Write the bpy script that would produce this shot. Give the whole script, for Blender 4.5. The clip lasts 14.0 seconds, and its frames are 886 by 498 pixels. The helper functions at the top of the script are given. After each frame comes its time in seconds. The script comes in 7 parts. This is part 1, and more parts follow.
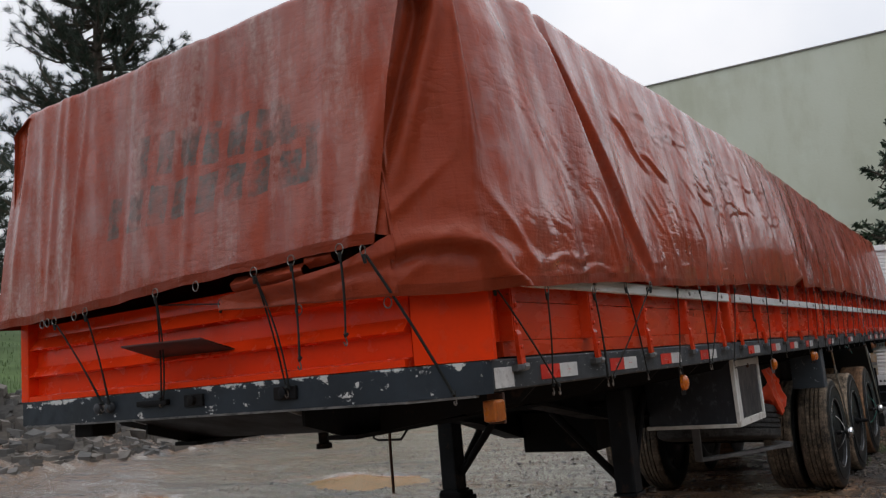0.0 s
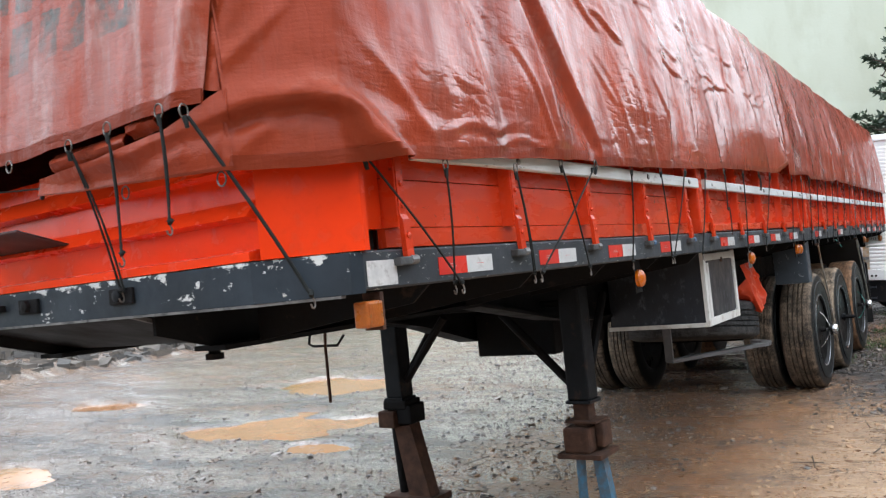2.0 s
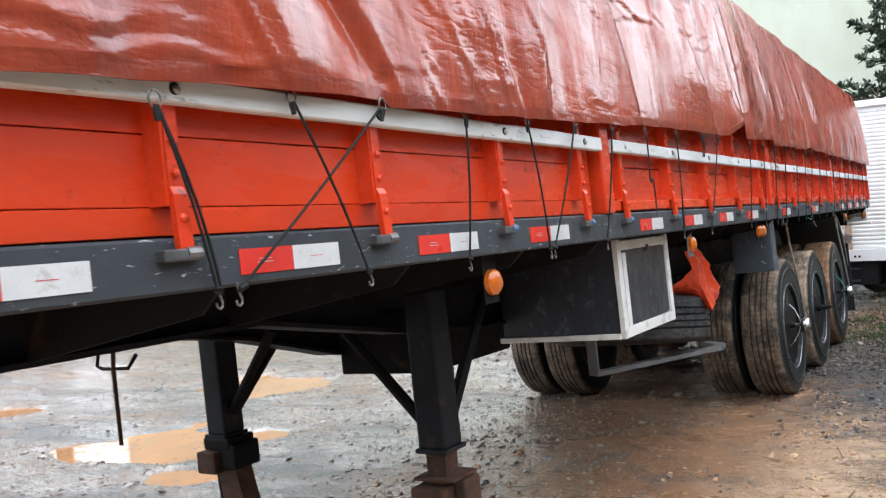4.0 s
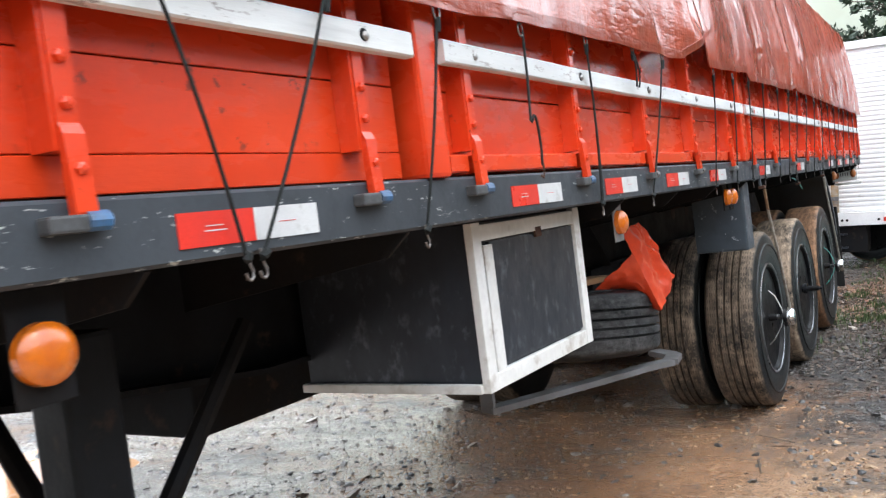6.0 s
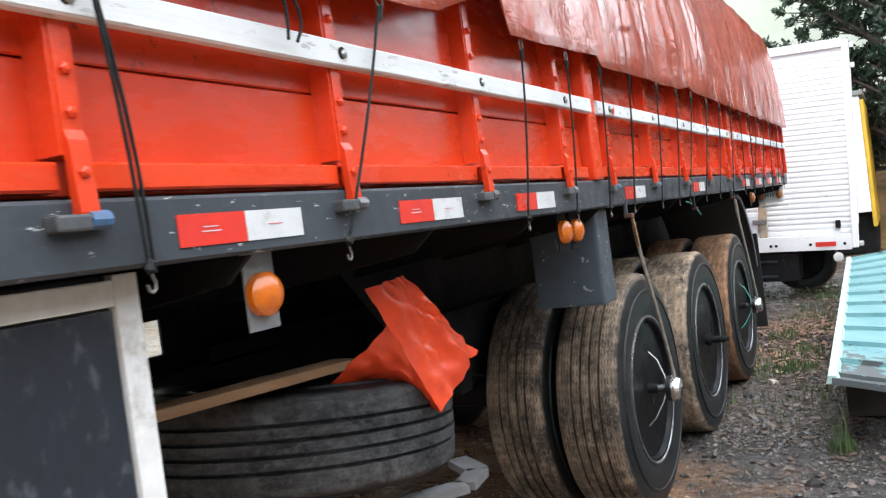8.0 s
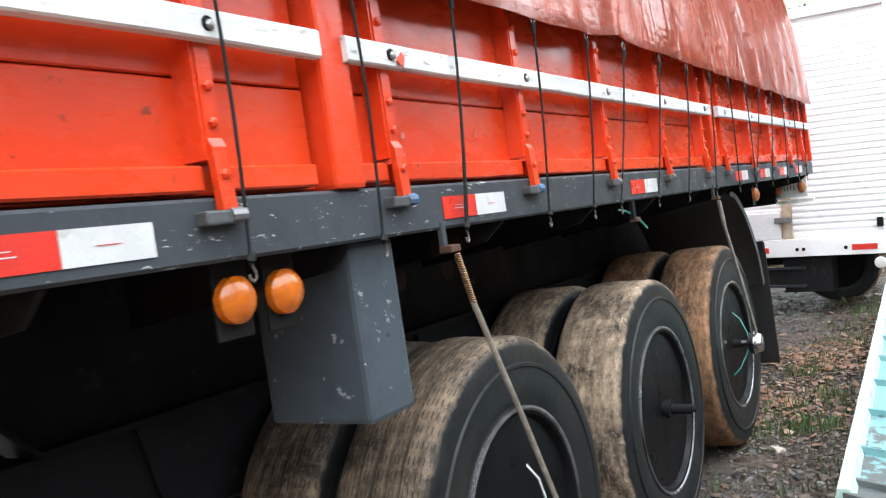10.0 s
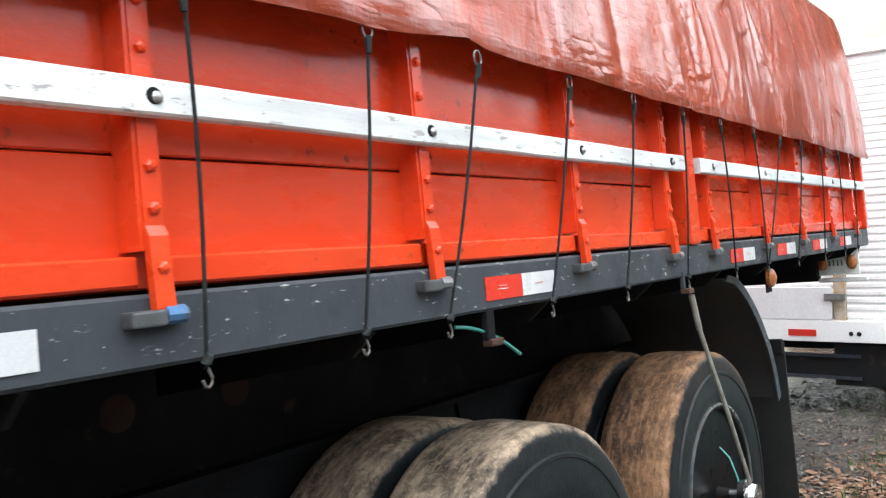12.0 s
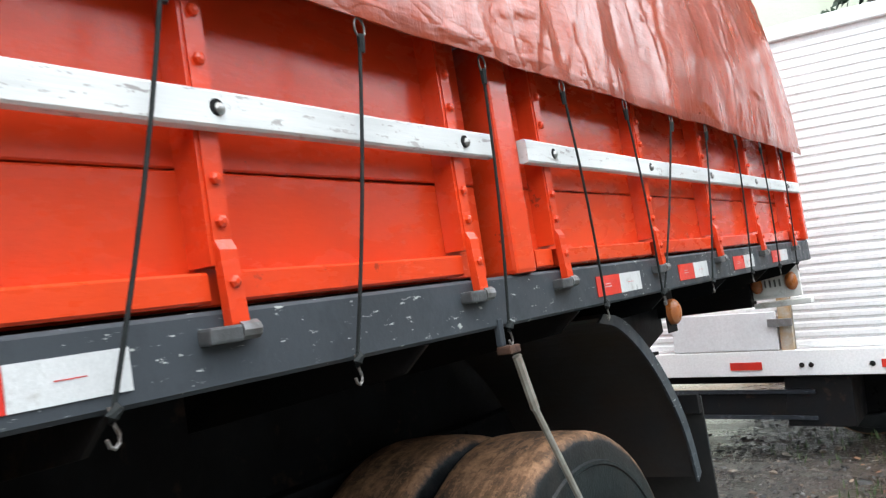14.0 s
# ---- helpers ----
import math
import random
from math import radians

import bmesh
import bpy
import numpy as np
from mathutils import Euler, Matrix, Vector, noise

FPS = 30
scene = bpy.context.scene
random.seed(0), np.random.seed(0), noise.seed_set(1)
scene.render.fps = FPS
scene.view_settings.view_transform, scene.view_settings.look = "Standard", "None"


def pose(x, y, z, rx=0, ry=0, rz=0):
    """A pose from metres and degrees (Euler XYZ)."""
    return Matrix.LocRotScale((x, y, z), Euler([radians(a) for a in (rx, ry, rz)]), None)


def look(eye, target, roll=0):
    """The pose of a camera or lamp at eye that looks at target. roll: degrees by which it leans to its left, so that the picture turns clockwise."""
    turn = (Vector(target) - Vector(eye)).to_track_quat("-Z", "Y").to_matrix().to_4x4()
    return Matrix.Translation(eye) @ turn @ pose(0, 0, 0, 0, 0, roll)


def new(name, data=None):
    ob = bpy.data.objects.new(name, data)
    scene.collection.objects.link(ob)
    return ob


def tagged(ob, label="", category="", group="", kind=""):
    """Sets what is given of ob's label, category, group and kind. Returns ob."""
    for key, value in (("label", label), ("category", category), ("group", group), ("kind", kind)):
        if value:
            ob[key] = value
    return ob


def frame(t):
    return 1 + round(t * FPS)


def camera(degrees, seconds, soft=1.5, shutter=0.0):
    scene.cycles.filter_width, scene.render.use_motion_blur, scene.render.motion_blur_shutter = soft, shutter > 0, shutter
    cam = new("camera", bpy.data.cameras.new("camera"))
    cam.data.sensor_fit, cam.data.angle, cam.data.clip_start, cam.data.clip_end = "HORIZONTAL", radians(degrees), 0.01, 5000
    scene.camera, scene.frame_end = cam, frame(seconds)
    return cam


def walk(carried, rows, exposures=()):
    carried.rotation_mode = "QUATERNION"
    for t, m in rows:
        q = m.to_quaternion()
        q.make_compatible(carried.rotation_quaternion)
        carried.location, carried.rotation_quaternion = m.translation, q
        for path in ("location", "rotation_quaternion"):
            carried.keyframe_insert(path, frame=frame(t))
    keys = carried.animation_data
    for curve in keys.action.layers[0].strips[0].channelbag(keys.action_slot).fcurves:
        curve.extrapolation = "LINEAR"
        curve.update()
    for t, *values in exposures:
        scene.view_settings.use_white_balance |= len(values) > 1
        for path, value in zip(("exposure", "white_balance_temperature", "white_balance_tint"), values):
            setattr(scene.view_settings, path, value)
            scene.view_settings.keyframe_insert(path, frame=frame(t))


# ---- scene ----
cam = camera(56.9, 14.0, soft=1.25, shutter=0.2)
PATH = [
    (0, (1.378, -1.49, 1.414), (0.287, 0.16, 1.71), -5.0),
    (0.5, (1.378, -1.449, 1.404), (0.275, 0.202, 1.641), -5.2),
    (1, (1.384, -1.35, 1.391), (0.274, 0.307, 1.548), -5.4),
    (1.5, (1.406, -1.076, 1.38), (0.286, 0.579, 1.448), -5.7),
    (2, (1.346, -0.803, 1.358), (0.227, 0.854, 1.42), -5.8),
    (2.5, (1.226, -0.416, 1.364), (0.116, 1.248, 1.42), -5.8),
    (3, (1.346, -0.026, 1.377), (0.231, 1.633, 1.425), -5.6),
    (3.2, (1.385, 0.094, 1.376), (0.27, 1.754, 1.431), -6.2),
    (5.3, (0.913, 1.678, 1.324), (-0.166, 3.36, 1.228), -6.3),
    (5.5, (0.901, 1.833, 1.338), (-0.175, 3.516, 1.24), -6.3),
    (6, (0.947, 2.276, 1.358), (-0.128, 3.96, 1.277), -7.3),
    (6.5, (0.876, 2.671, 1.328), (-0.163, 4.379, 1.302), -7.6),
    (7, (0.858, 3.056, 1.34), (-0.126, 4.797, 1.291), -7.5),
    (7.5, (0.964, 3.456, 1.364), (-0.015, 5.2, 1.326), -7.9),
    (8, (0.981, 3.842, 1.333), (0.0, 5.584, 1.285), -7.5),
    (8.5, (0.979, 4.29, 1.331), (0.016, 6.042, 1.294), -8.1),
    (8.7, (1.024, 4.441, 1.328), (0.047, 6.186, 1.302), -8.4),
    (10.8, (0.961, 6.207, 1.378), (-0.16, 7.862, 1.304), -7.6),
    (11, (0.951, 6.334, 1.4), (-0.181, 7.982, 1.339), -7.4),
    (11.5, (0.984, 6.652, 1.421), (-0.208, 8.258, 1.422), -6.0),
    (12, (1.02, 6.972, 1.437), (-0.19, 8.564, 1.485), -5.3),
    (12.5, (0.917, 7.231, 1.411), (-0.268, 8.84, 1.501), -6.2),
    (13, (0.921, 7.476, 1.451), (-0.195, 9.128, 1.606), -6.6),
    (13.5, (0.986, 7.833, 1.444), (-0.141, 9.479, 1.592), -7.6),
    (13.6, (0.984, 7.89, 1.441), (-0.144, 9.535, 1.576), -8.2),
    (14, (0.879, 8.167, 1.401), (-0.249, 9.814, 1.534), -8.9),
]
walk(cam, [(t, look(eye, target, roll)) for t, eye, target, roll in PATH],
     exposures=[(0, -1.2, 6650, 12), (0.5, -0.66, 6500, 10), (1.2, -0.08, 6300, 9), (3.2, 0.28, 6300, 9), (5.3, 0.66, 6300, 9), (8, 0.76, 6350, 9), (11, 0.98, 6450, 7), (12, 0.86, 6450, 7), (12.5, 0.70, 6450, 7), (14, 0.72, 6450, 7)])

# ---- daylight: overcast ----
world = bpy.data.worlds.new("overcast_sky")
scene.world = world
world.use_nodes = True
wn, wl = world.node_tree.nodes, world.node_tree.links
wn.clear()
sky = wn.new("ShaderNodeTexSky")
sky.sky_type = "NISHITA"
sky.sun_disc = False
sky.sun_elevation, sky.sun_rotation = radians(67), radians(110)
sky.dust_density, sky.air_density = 3.0, 1.0
hsv = wn.new("ShaderNodeHueSaturation")
hsv.inputs["Saturation"].default_value = 0.25
cl = wn.new("ShaderNodeTexNoise")
cl.inputs["Scale"].default_value, cl.inputs["Detail"].default_value = 2.2, 6
tc = wn.new("ShaderNodeTexCoord")
ramp = wn.new("ShaderNodeValToRGB")
ramp.color_ramp.elements[0].position, ramp.color_ramp.elements[0].color = 0.35, (0.72, 0.77, 0.84, 1)
ramp.color_ramp.elements[1].position, ramp.color_ramp.elements[1].color = 0.68, (1, 1, 1, 1)
cloud = wn.new("ShaderNodeMix")
cloud.data_type = "RGBA"
cloud.inputs["Factor"].default_value = 0.8
cloud.inputs["B"].default_value = (8.0, 8.2, 8.5, 1)
mul = wn.new("ShaderNodeMix")
mul.data_type, mul.blend_type = "RGBA", "MULTIPLY"
mul.inputs["Factor"].default_value = 1.0
bg = wn.new("ShaderNodeBackground")
bg.inputs["Strength"].default_value = 0.42
wo = wn.new("ShaderNodeOutputWorld")
wl.new(sky.outputs["Color"], hsv.inputs["Color"])
wl.new(hsv.outputs["Color"], cloud.inputs["A"])
wl.new(tc.outputs["Generated"], cl.inputs["Vector"])
wl.new(cl.outputs["Fac"], ramp.inputs["Fac"])
wl.new(cloud.outputs["Result"], mul.inputs["A"])
wl.new(ramp.outputs["Color"], mul.inputs["B"])
up = wn.new("ShaderNodeSeparateXYZ")
lift = wn.new("ShaderNodeMapRange")
lift.inputs["From Min"].default_value, lift.inputs["From Max"].default_value = 0.0, 1.0
lift.inputs["To Min"].default_value, lift.inputs["To Max"].default_value = 0.62, 1.0
dome = wn.new("ShaderNodeMix")
dome.data_type, dome.blend_type = "RGBA", "MULTIPLY"
dome.inputs["Factor"].default_value = 1.0
wl.new(tc.outputs["Generated"], up.inputs["Vector"])
wl.new(up.outputs["Z"], lift.inputs["Value"])
wl.new(mul.outputs["Result"], dome.inputs["A"])
wl.new(lift.outputs["Result"], dome.inputs["B"])
wl.new(dome.outputs["Result"], bg.inputs["Color"])
wl.new(bg.outputs["Background"], wo.inputs["Surface"])
sun = new("sun", bpy.data.lights.new("sun", "SUN"))
sun.data.energy, sun.data.angle, sun.data.color = 0.8, radians(30), (1.0, 0.96, 0.9)
sun.matrix_world = look((4.5, 2, 12), (0, 4, 0))


# ---- materials ----
def material(name):
    m = bpy.data.materials.new(name)
    m.use_nodes = True
    n, l = m.node_tree.nodes, m.node_tree.links
    return m, n, l, n["Principled BSDF"]


def noise_node(n, l, scale, detail=4, vec=None, rough=0.55):
    t = n.new("ShaderNodeTexNoise")
    t.inputs["Scale"].default_value, t.inputs["Detail"].default_value, t.inputs["Roughness"].default_value = scale, detail, rough
    if vec:
        l.new(vec, t.inputs["Vector"])
    return t.outputs["Fac"]


def span(n, l, value, a, b, lo=0.0, hi=1.0):
    r = n.new("ShaderNodeMapRange")
    r.inputs["From Min"].default_value, r.inputs["From Max"].default_value = a, b
    r.inputs["To Min"].default_value, r.inputs["To Max"].default_value = lo, hi
    l.new(value, r.inputs["Value"])
    return r.outputs["Result"]


def blend(n, l, fac, a, b, mode="MIX"):
    x = n.new("ShaderNodeMix")
    x.data_type, x.blend_type = "RGBA", mode
    for socket, v in (("Factor", fac), ("A", a), ("B", b)):
        if isinstance(v, (tuple, float, int)):
            x.inputs[socket].default_value = (*v, 1) if isinstance(v, tuple) else v
        else:
            l.new(v, x.inputs[socket])
    return x.outputs["Result"]


def maths(n, l, op, a, b=None):
    x = n.new("ShaderNodeMath")
    x.operation = op
    for k, v in enumerate((a, b)):
        if v is None:
            continue
        if isinstance(v, (float, int)):
            x.inputs[k].default_value = v
        else:
            l.new(v, x.inputs[k])
    return x.outputs["Value"]


def relief(n, l, b, height, strength, dist=0.01, under=None):
    x = n.new("ShaderNodeBump")
    x.inputs["Strength"].default_value, x.inputs["Distance"].default_value = strength, dist
    l.new(height, x.inputs["Height"])
    if under:
        l.new(under, x.inputs["Normal"])
    l.new(x.outputs["Normal"], b.inputs["Normal"])
    return x.outputs["Normal"]


def coords(n, l, stretch=(1, 1, 1)):
    """Object coordinates, shifted from object to object, stretched."""
    c, info, m = n.new("ShaderNodeTexCoord"), n.new("ShaderNodeObjectInfo"), n.new("ShaderNodeMapping")
    m.inputs["Scale"].default_value = stretch
    add = n.new("ShaderNodeVectorMath")
    add.operation = "ADD"
    k = maths(n, l, "MULTIPLY", info.outputs["Random"], 37.0)
    l.new(c.outputs["Object"], add.inputs[0])
    l.new(k, add.inputs[1])
    l.new(add.outputs["Vector"], m.inputs["Vector"])
    return m.outputs["Vector"]


def plain(name, col, rough=0.6, metal=0.0, col2=None, scale=6.0, fine=60.0, bump=0.15, dirt=None, dirt_amount=0.5, stretch=(1, 1, 1), coat=0.0, gloss=None):
    """A surface with two scales of variation, optional dirt patches and a fine relief."""
    m, n, l, b = material(name)
    v = coords(n, l, stretch)
    big, small = noise_node(n, l, scale, 5, v), noise_node(n, l, fine, 4, v)
    c2 = col2 or tuple(x * 0.72 for x in col)
    c = blend(n, l, span(n, l, big, 0.35, 0.68), col, c2)
    c = blend(n, l, span(n, l, small, 0.3, 0.75, 0.0, 0.35), c, tuple(x * 0.6 for x in col))
    if dirt:
        d = noise_node(n, l, scale * 1.7, 7, v, 0.65)
        c = blend(n, l, span(n, l, d, 0.62 - 0.25 * dirt_amount, 0.72, 0, 0.9), c, dirt)
    l.new(c, b.inputs["Base Color"])
    l.new(span(n, l, big, 0.3, 0.7, max(0.03, rough - 0.1), min(1, rough + 0.12)), b.inputs["Roughness"])
    b.inputs["Metallic"].default_value = metal
    b.inputs["Coat Weight"].default_value = coat
    b.inputs["Specular IOR Level"].default_value = gloss or (0.15 if max(col) < 0.02 else 0.5)
    relief(n, l, b, small, bump, 0.004)
    return m


def painted(name, col, worn, chips=0.0, chip_col=(0.75, 0.74, 0.7), rough=0.35, grain=(1, 1, 1), fade=None, flake=0.62, scale=26, streaks=0.5, drag=(1, 1, 1), edge=None, wet=0.0):
    """Old brushed paint: uneven colour, rubbed places and flaked chips."""
    m, n, l, b = material(name)
    v = coords(n, l)
    vg = coords(n, l, grain)
    big, mid = noise_node(n, l, 2.3, 5, v), noise_node(n, l, 14, 6, vg, 0.6)
    fine = noise_node(n, l, 90, 4, vg)
    c = blend(n, l, span(n, l, big, 0.35, 0.7, 0, 0.75), col, worn)
    c = blend(n, l, span(n, l, mid, 0.5, 0.75, 0, streaks), c, tuple(x * 0.62 for x in col))
    if fade:
        c = blend(n, l, span(n, l, noise_node(n, l, 1.1, 3, v), 0.45, 0.7, 0, 0.55), c, fade)
    ch = noise_node(n, l, scale, 8, coords(n, l, drag), 0.7)
    if edge:
        tex, sep = n.new("ShaderNodeTexCoord"), n.new("ShaderNodeSeparateXYZ")
        l.new(tex.outputs["Object"], sep.inputs["Vector"])
        ch = maths(n, l, "ADD", ch, span(n, l, sep.outputs["Z"], edge - 0.035, edge, 0.0, 0.10))
    where = noise_node(n, l, 1.9, 3, v)
    mask = maths(n, l, "MULTIPLY", span(n, l, ch, flake, flake + 0.02), span(n, l, where, 0.6 - 0.3 * chips, 0.66 - 0.25 * chips))
    if chips > 0:
        c = blend(n, l, mask, c, chip_col)
    l.new(c, b.inputs["Base Color"])
    l.new(span(n, l, mid, 0.3, 0.7, rough - 0.08, rough + 0.22), b.inputs["Roughness"])
    b.inputs["Specular IOR Level"].default_value = 0.22
    h = blend(n, l, 0.5, mid, fine)
    relief(n, l, b, h, 0.22, 0.004)
    b.inputs["Coat Weight"].default_value, b.inputs["Coat Roughness"].default_value = wet, 0.22
    return m


RED = painted("red_paint", (0.67, 0.050, 0.011), (0.53, 0.036, 0.010), 0.30, (0.22, 0.03, 0.015), 0.20, (1, 0.35, 1.3), (0.70, 0.062, 0.012), streaks=0.28, wet=0.45)
RED_STEEL = painted("red_steel_paint", (0.82, 0.050, 0.008), (0.72, 0.042, 0.007), 0.0, rough=0.14)
# near-black for slots, joints and holes: their shade as a colour
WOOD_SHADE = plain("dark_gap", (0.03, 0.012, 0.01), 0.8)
GREY = painted("grey_rail_paint", (0.050, 0.058, 0.067), (0.034, 0.038, 0.043), 0.75, (0.40, 0.42, 0.40), 0.42, drag=(1, 0.4, 1.5), scale=60, flake=0.625)
GREY_FRONT = painted("flaked_rail_paint", (0.030, 0.041, 0.054), (0.007, 0.008, 0.009), 1.3, (0.58, 0.59, 0.58), 0.4, flake=0.615, scale=19, edge=1.438, drag=(0.6, 1, 1))
WHITE_WOOD = painted("worn_white_paint", (0.68, 0.69, 0.68), (0.50, 0.505, 0.50), 0.7, (0.34, 0.32, 0.31), 0.55, (1, 0.15, 2), flake=0.585, streaks=0.75, drag=(1, 0.3, 1.2), scale=55)
CHASSIS = plain("chassis_black", (0.0095, 0.0105, 0.0125), 0.62, 0.0, (0.014, 0.012, 0.011), 5, 50, 0.3, (0.05, 0.032, 0.022), 0.05, gloss=0.10)
BOX_PANEL = plain("toolbox_panel", (0.021, 0.026, 0.035), 0.40, 0.0, (0.014, 0.017, 0.023), 14, 60, 0.15, (0.10, 0.11, 0.125), 0.27, stretch=(1, 1, 0.55))
BOX_FRAME = plain("white_angle_paint", (0.74, 0.74, 0.72), 0.5, 0.0, (0.60, 0.59, 0.56), 6, 50, 0.1, (0.32, 0.27, 0.22), 0.25)
RUST = plain("rusty_steel", (0.105, 0.048, 0.028), 0.85, 0.2, (0.045, 0.025, 0.018), 14, 90, 0.6)
STEEL = plain("bare_steel", (0.45, 0.45, 0.44), 0.38, 0.9, (0.30, 0.28, 0.26), 20, 90, 0.2)
CHROME = plain("chrome", (0.75, 0.76, 0.77), 0.16, 1.0, (0.6, 0.6, 0.6), 20, 90, 0.05)
ROPE = plain("black_rubber_rope", (0.013, 0.015, 0.015), 0.6, 0.0, (0.024, 0.028, 0.028), 30, 200, 0.4)
AMBER = plain("amber_lens", (0.68, 0.165, 0.006), 0.25, 0.0, (0.50, 0.10, 0.006), 40, 120, 0.2, coat=0.6)
AMBER_OLD = plain("dirty_amber_lens", (0.46, 0.125, 0.010), 0.3, 0.0, (0.30, 0.07, 0.01), 30, 120, 0.3, (0.20, 0.09, 0.03), 0.3)
DULL_LENS = plain("dull_lens", (0.42, 0.13, 0.03), 0.3, 0.0, (0.30, 0.09, 0.03), 40, 120, 0.2)
TAPE_RED = plain("reflective_red", (0.66, 0.035, 0.02), 0.35, 0.0, (0.58, 0.03, 0.02), 12, 260, 0.15)
TAPE_WHITE = plain("reflective_white", (0.62, 0.63, 0.63), 0.35, 0.0, (0.54, 0.55, 0.55), 12, 260, 0.15, (0.35, 0.34, 0.32), 0.2)
STICKER = plain("worn_white_sticker", (0.66, 0.66, 0.65), 0.5, 0.0, (0.5, 0.5, 0.5), 20, 90, 0.2, (0.25, 0.23, 0.22), 0.4)
BLUE_NUT = plain("blue_painted_nut", (0.04, 0.15, 0.33), 0.45, 0.0, (0.07, 0.08, 0.10), 30, 90, 0.3)
HOSE = plain("green_air_hose", (0.05, 0.28, 0.23), 0.4)
BRASS = plain("brassy_spring", (0.34, 0.21, 0.11), 0.4, 0.6, (0.20, 0.11, 0.06), 20, 90, 0.2)
ZINC = plain("zinc_bracket", (0.30, 0.31, 0.32), 0.5, 0.6, (0.22, 0.21, 0.2), 20, 90, 0.2)


def tyre_material(name, mud, amount, sipes=False):
    m, n, l, b = material(name)
    v = coords(n, l)
    big, mid, fine = noise_node(n, l, 5, 5, v), noise_node(n, l, 24, 6, v, 0.65), noise_node(n, l, 130, 4, v)
    c = blend(n, l, span(n, l, mid, 0.35, 0.7), (0.007, 0.009, 0.010), (0.018, 0.0205, 0.0215))
    sep = n.new("ShaderNodeSeparateXYZ")
    tex = n.new("ShaderNodeTexCoord")
    l.new(tex.outputs["Object"], sep.inputs["Vector"])
    rr = maths(n, l, "SQRT", maths(n, l, "ADD", maths(n, l, "POWER", sep.outputs["Y"], 2.0), maths(n, l, "POWER", sep.outputs["Z"], 2.0)))
    tread = span(n, l, blend(n, l, 0.03, rr, mid), 0.486, 0.502)
    turn = maths(n, l, "ARCTAN2", sep.outputs["Z"], sep.outputs["Y"])
    round_ = n.new("ShaderNodeCombineXYZ")
    l.new(maths(n, l, "MULTIPLY", sep.outputs["X"], 26.0), round_.inputs["X"])
    l.new(maths(n, l, "MULTIPLY", turn, 3.2), round_.inputs["Y"])
    scrub = noise_node(n, l, 1.6, 7, round_.outputs["Vector"], 0.65)
    grime = maths(n, l, "MULTIPLY", tread, span(n, l, blend(n, l, 0.5, big, mid), 0.56 - 0.3 * amount, 0.64 - 0.1 * amount))
    c = blend(n, l, grime, c, blend(n, l, span(n, l, mid, 0.35, 0.7), mud, tuple(x * 0.45 for x in mud)))
    caked = maths(n, l, "MULTIPLY", tread, span(n, l, noise_node(n, l, 9, 7, v, 0.7), 0.60 - 0.12 * amount, 0.66))
    c = blend(n, l, maths(n, l, "MULTIPLY", caked, 0.8), c, tuple(min(1, x * 1.35) for x in mud))
    smear = span(n, l, noise_node(n, l, 4, 6, v, 0.7), 0.47 if sipes else 0.52, 0.58 if sipes else 0.62, 0, 0.8)
    c = blend(n, l, smear, c, (0.020, 0.019, 0.018))
    c = blend(n, l, maths(n, l, "MULTIPLY", tread, span(n, l, scrub, 0.50, 0.60, 0, 0.6 * amount)), c, tuple(min(1, x * 1.25) for x in mud))
    c = blend(n, l, maths(n, l, "MULTIPLY", tread, span(n, l, scrub, 0.46, 0.38, 0, 0.65)), c, tuple(x * 0.28 for x in mud))
    speck = maths(n, l, "MULTIPLY", tread, span(n, l, noise_node(n, l, 75, 5, v, 0.7), 0.54, 0.62, 0, 0.3 * amount + 0.05))
    c = blend(n, l, speck, c, tuple(min(1, x * 1.7) for x in mud))
    c = blend(n, l, span(n, l, noise_node(n, l, 50, 5, v, 0.7), 0.56, 0.66, 0, 0.4), c, (0.018, 0.016, 0.015))
    if sipes:
        rib = span(n, l, maths(n, l, "COSINE", maths(n, l, "MULTIPLY", maths(n, l, "ADD", sep.outputs["X"], 0.0985), 2 * math.pi / 0.0133)), 0.72, 0.92)
        cut = maths(n, l, "MULTIPLY", maths(n, l, "MULTIPLY", rib, tread), span(n, l, maths(n, l, "SINE", maths(n, l, "MULTIPLY", turn, 84.0)), -0.35, 0.1))
        c = blend(n, l, maths(n, l, "MULTIPLY", cut, 0.85), c, (0.012, 0.011, 0.010))
    l.new(c, b.inputs["Base Color"])
    l.new(span(n, l, tread, 0.0, 1.0, 0.42, 0.7), b.inputs["Roughness"])
    b.inputs["Specular IOR Level"].default_value = 0.18
    relief(n, l, b, blend(n, l, 0.5, mid, fine), 0.5, 0.004)
    return m


TYRE = tyre_material("worn_rubber", (0.235, 0.176, 0.126), 0.65, True)
TYRE_PALE = tyre_material("dusty_rubber", (0.44, 0.33, 0.235), 0.6)
TYRE_MUD = tyre_material("muddy_rubber", (0.27, 0.148, 0.082), 0.9)
TYRE_DARK = tyre_material("spare_rubber", (0.085, 0.085, 0.086), 0.6)
RIM = plain("black_rim", (0.005, 0.0055, 0.006), 0.33, 0.0, (0.009, 0.009, 0.010), 10, 60, 0.2, gloss=0.08)


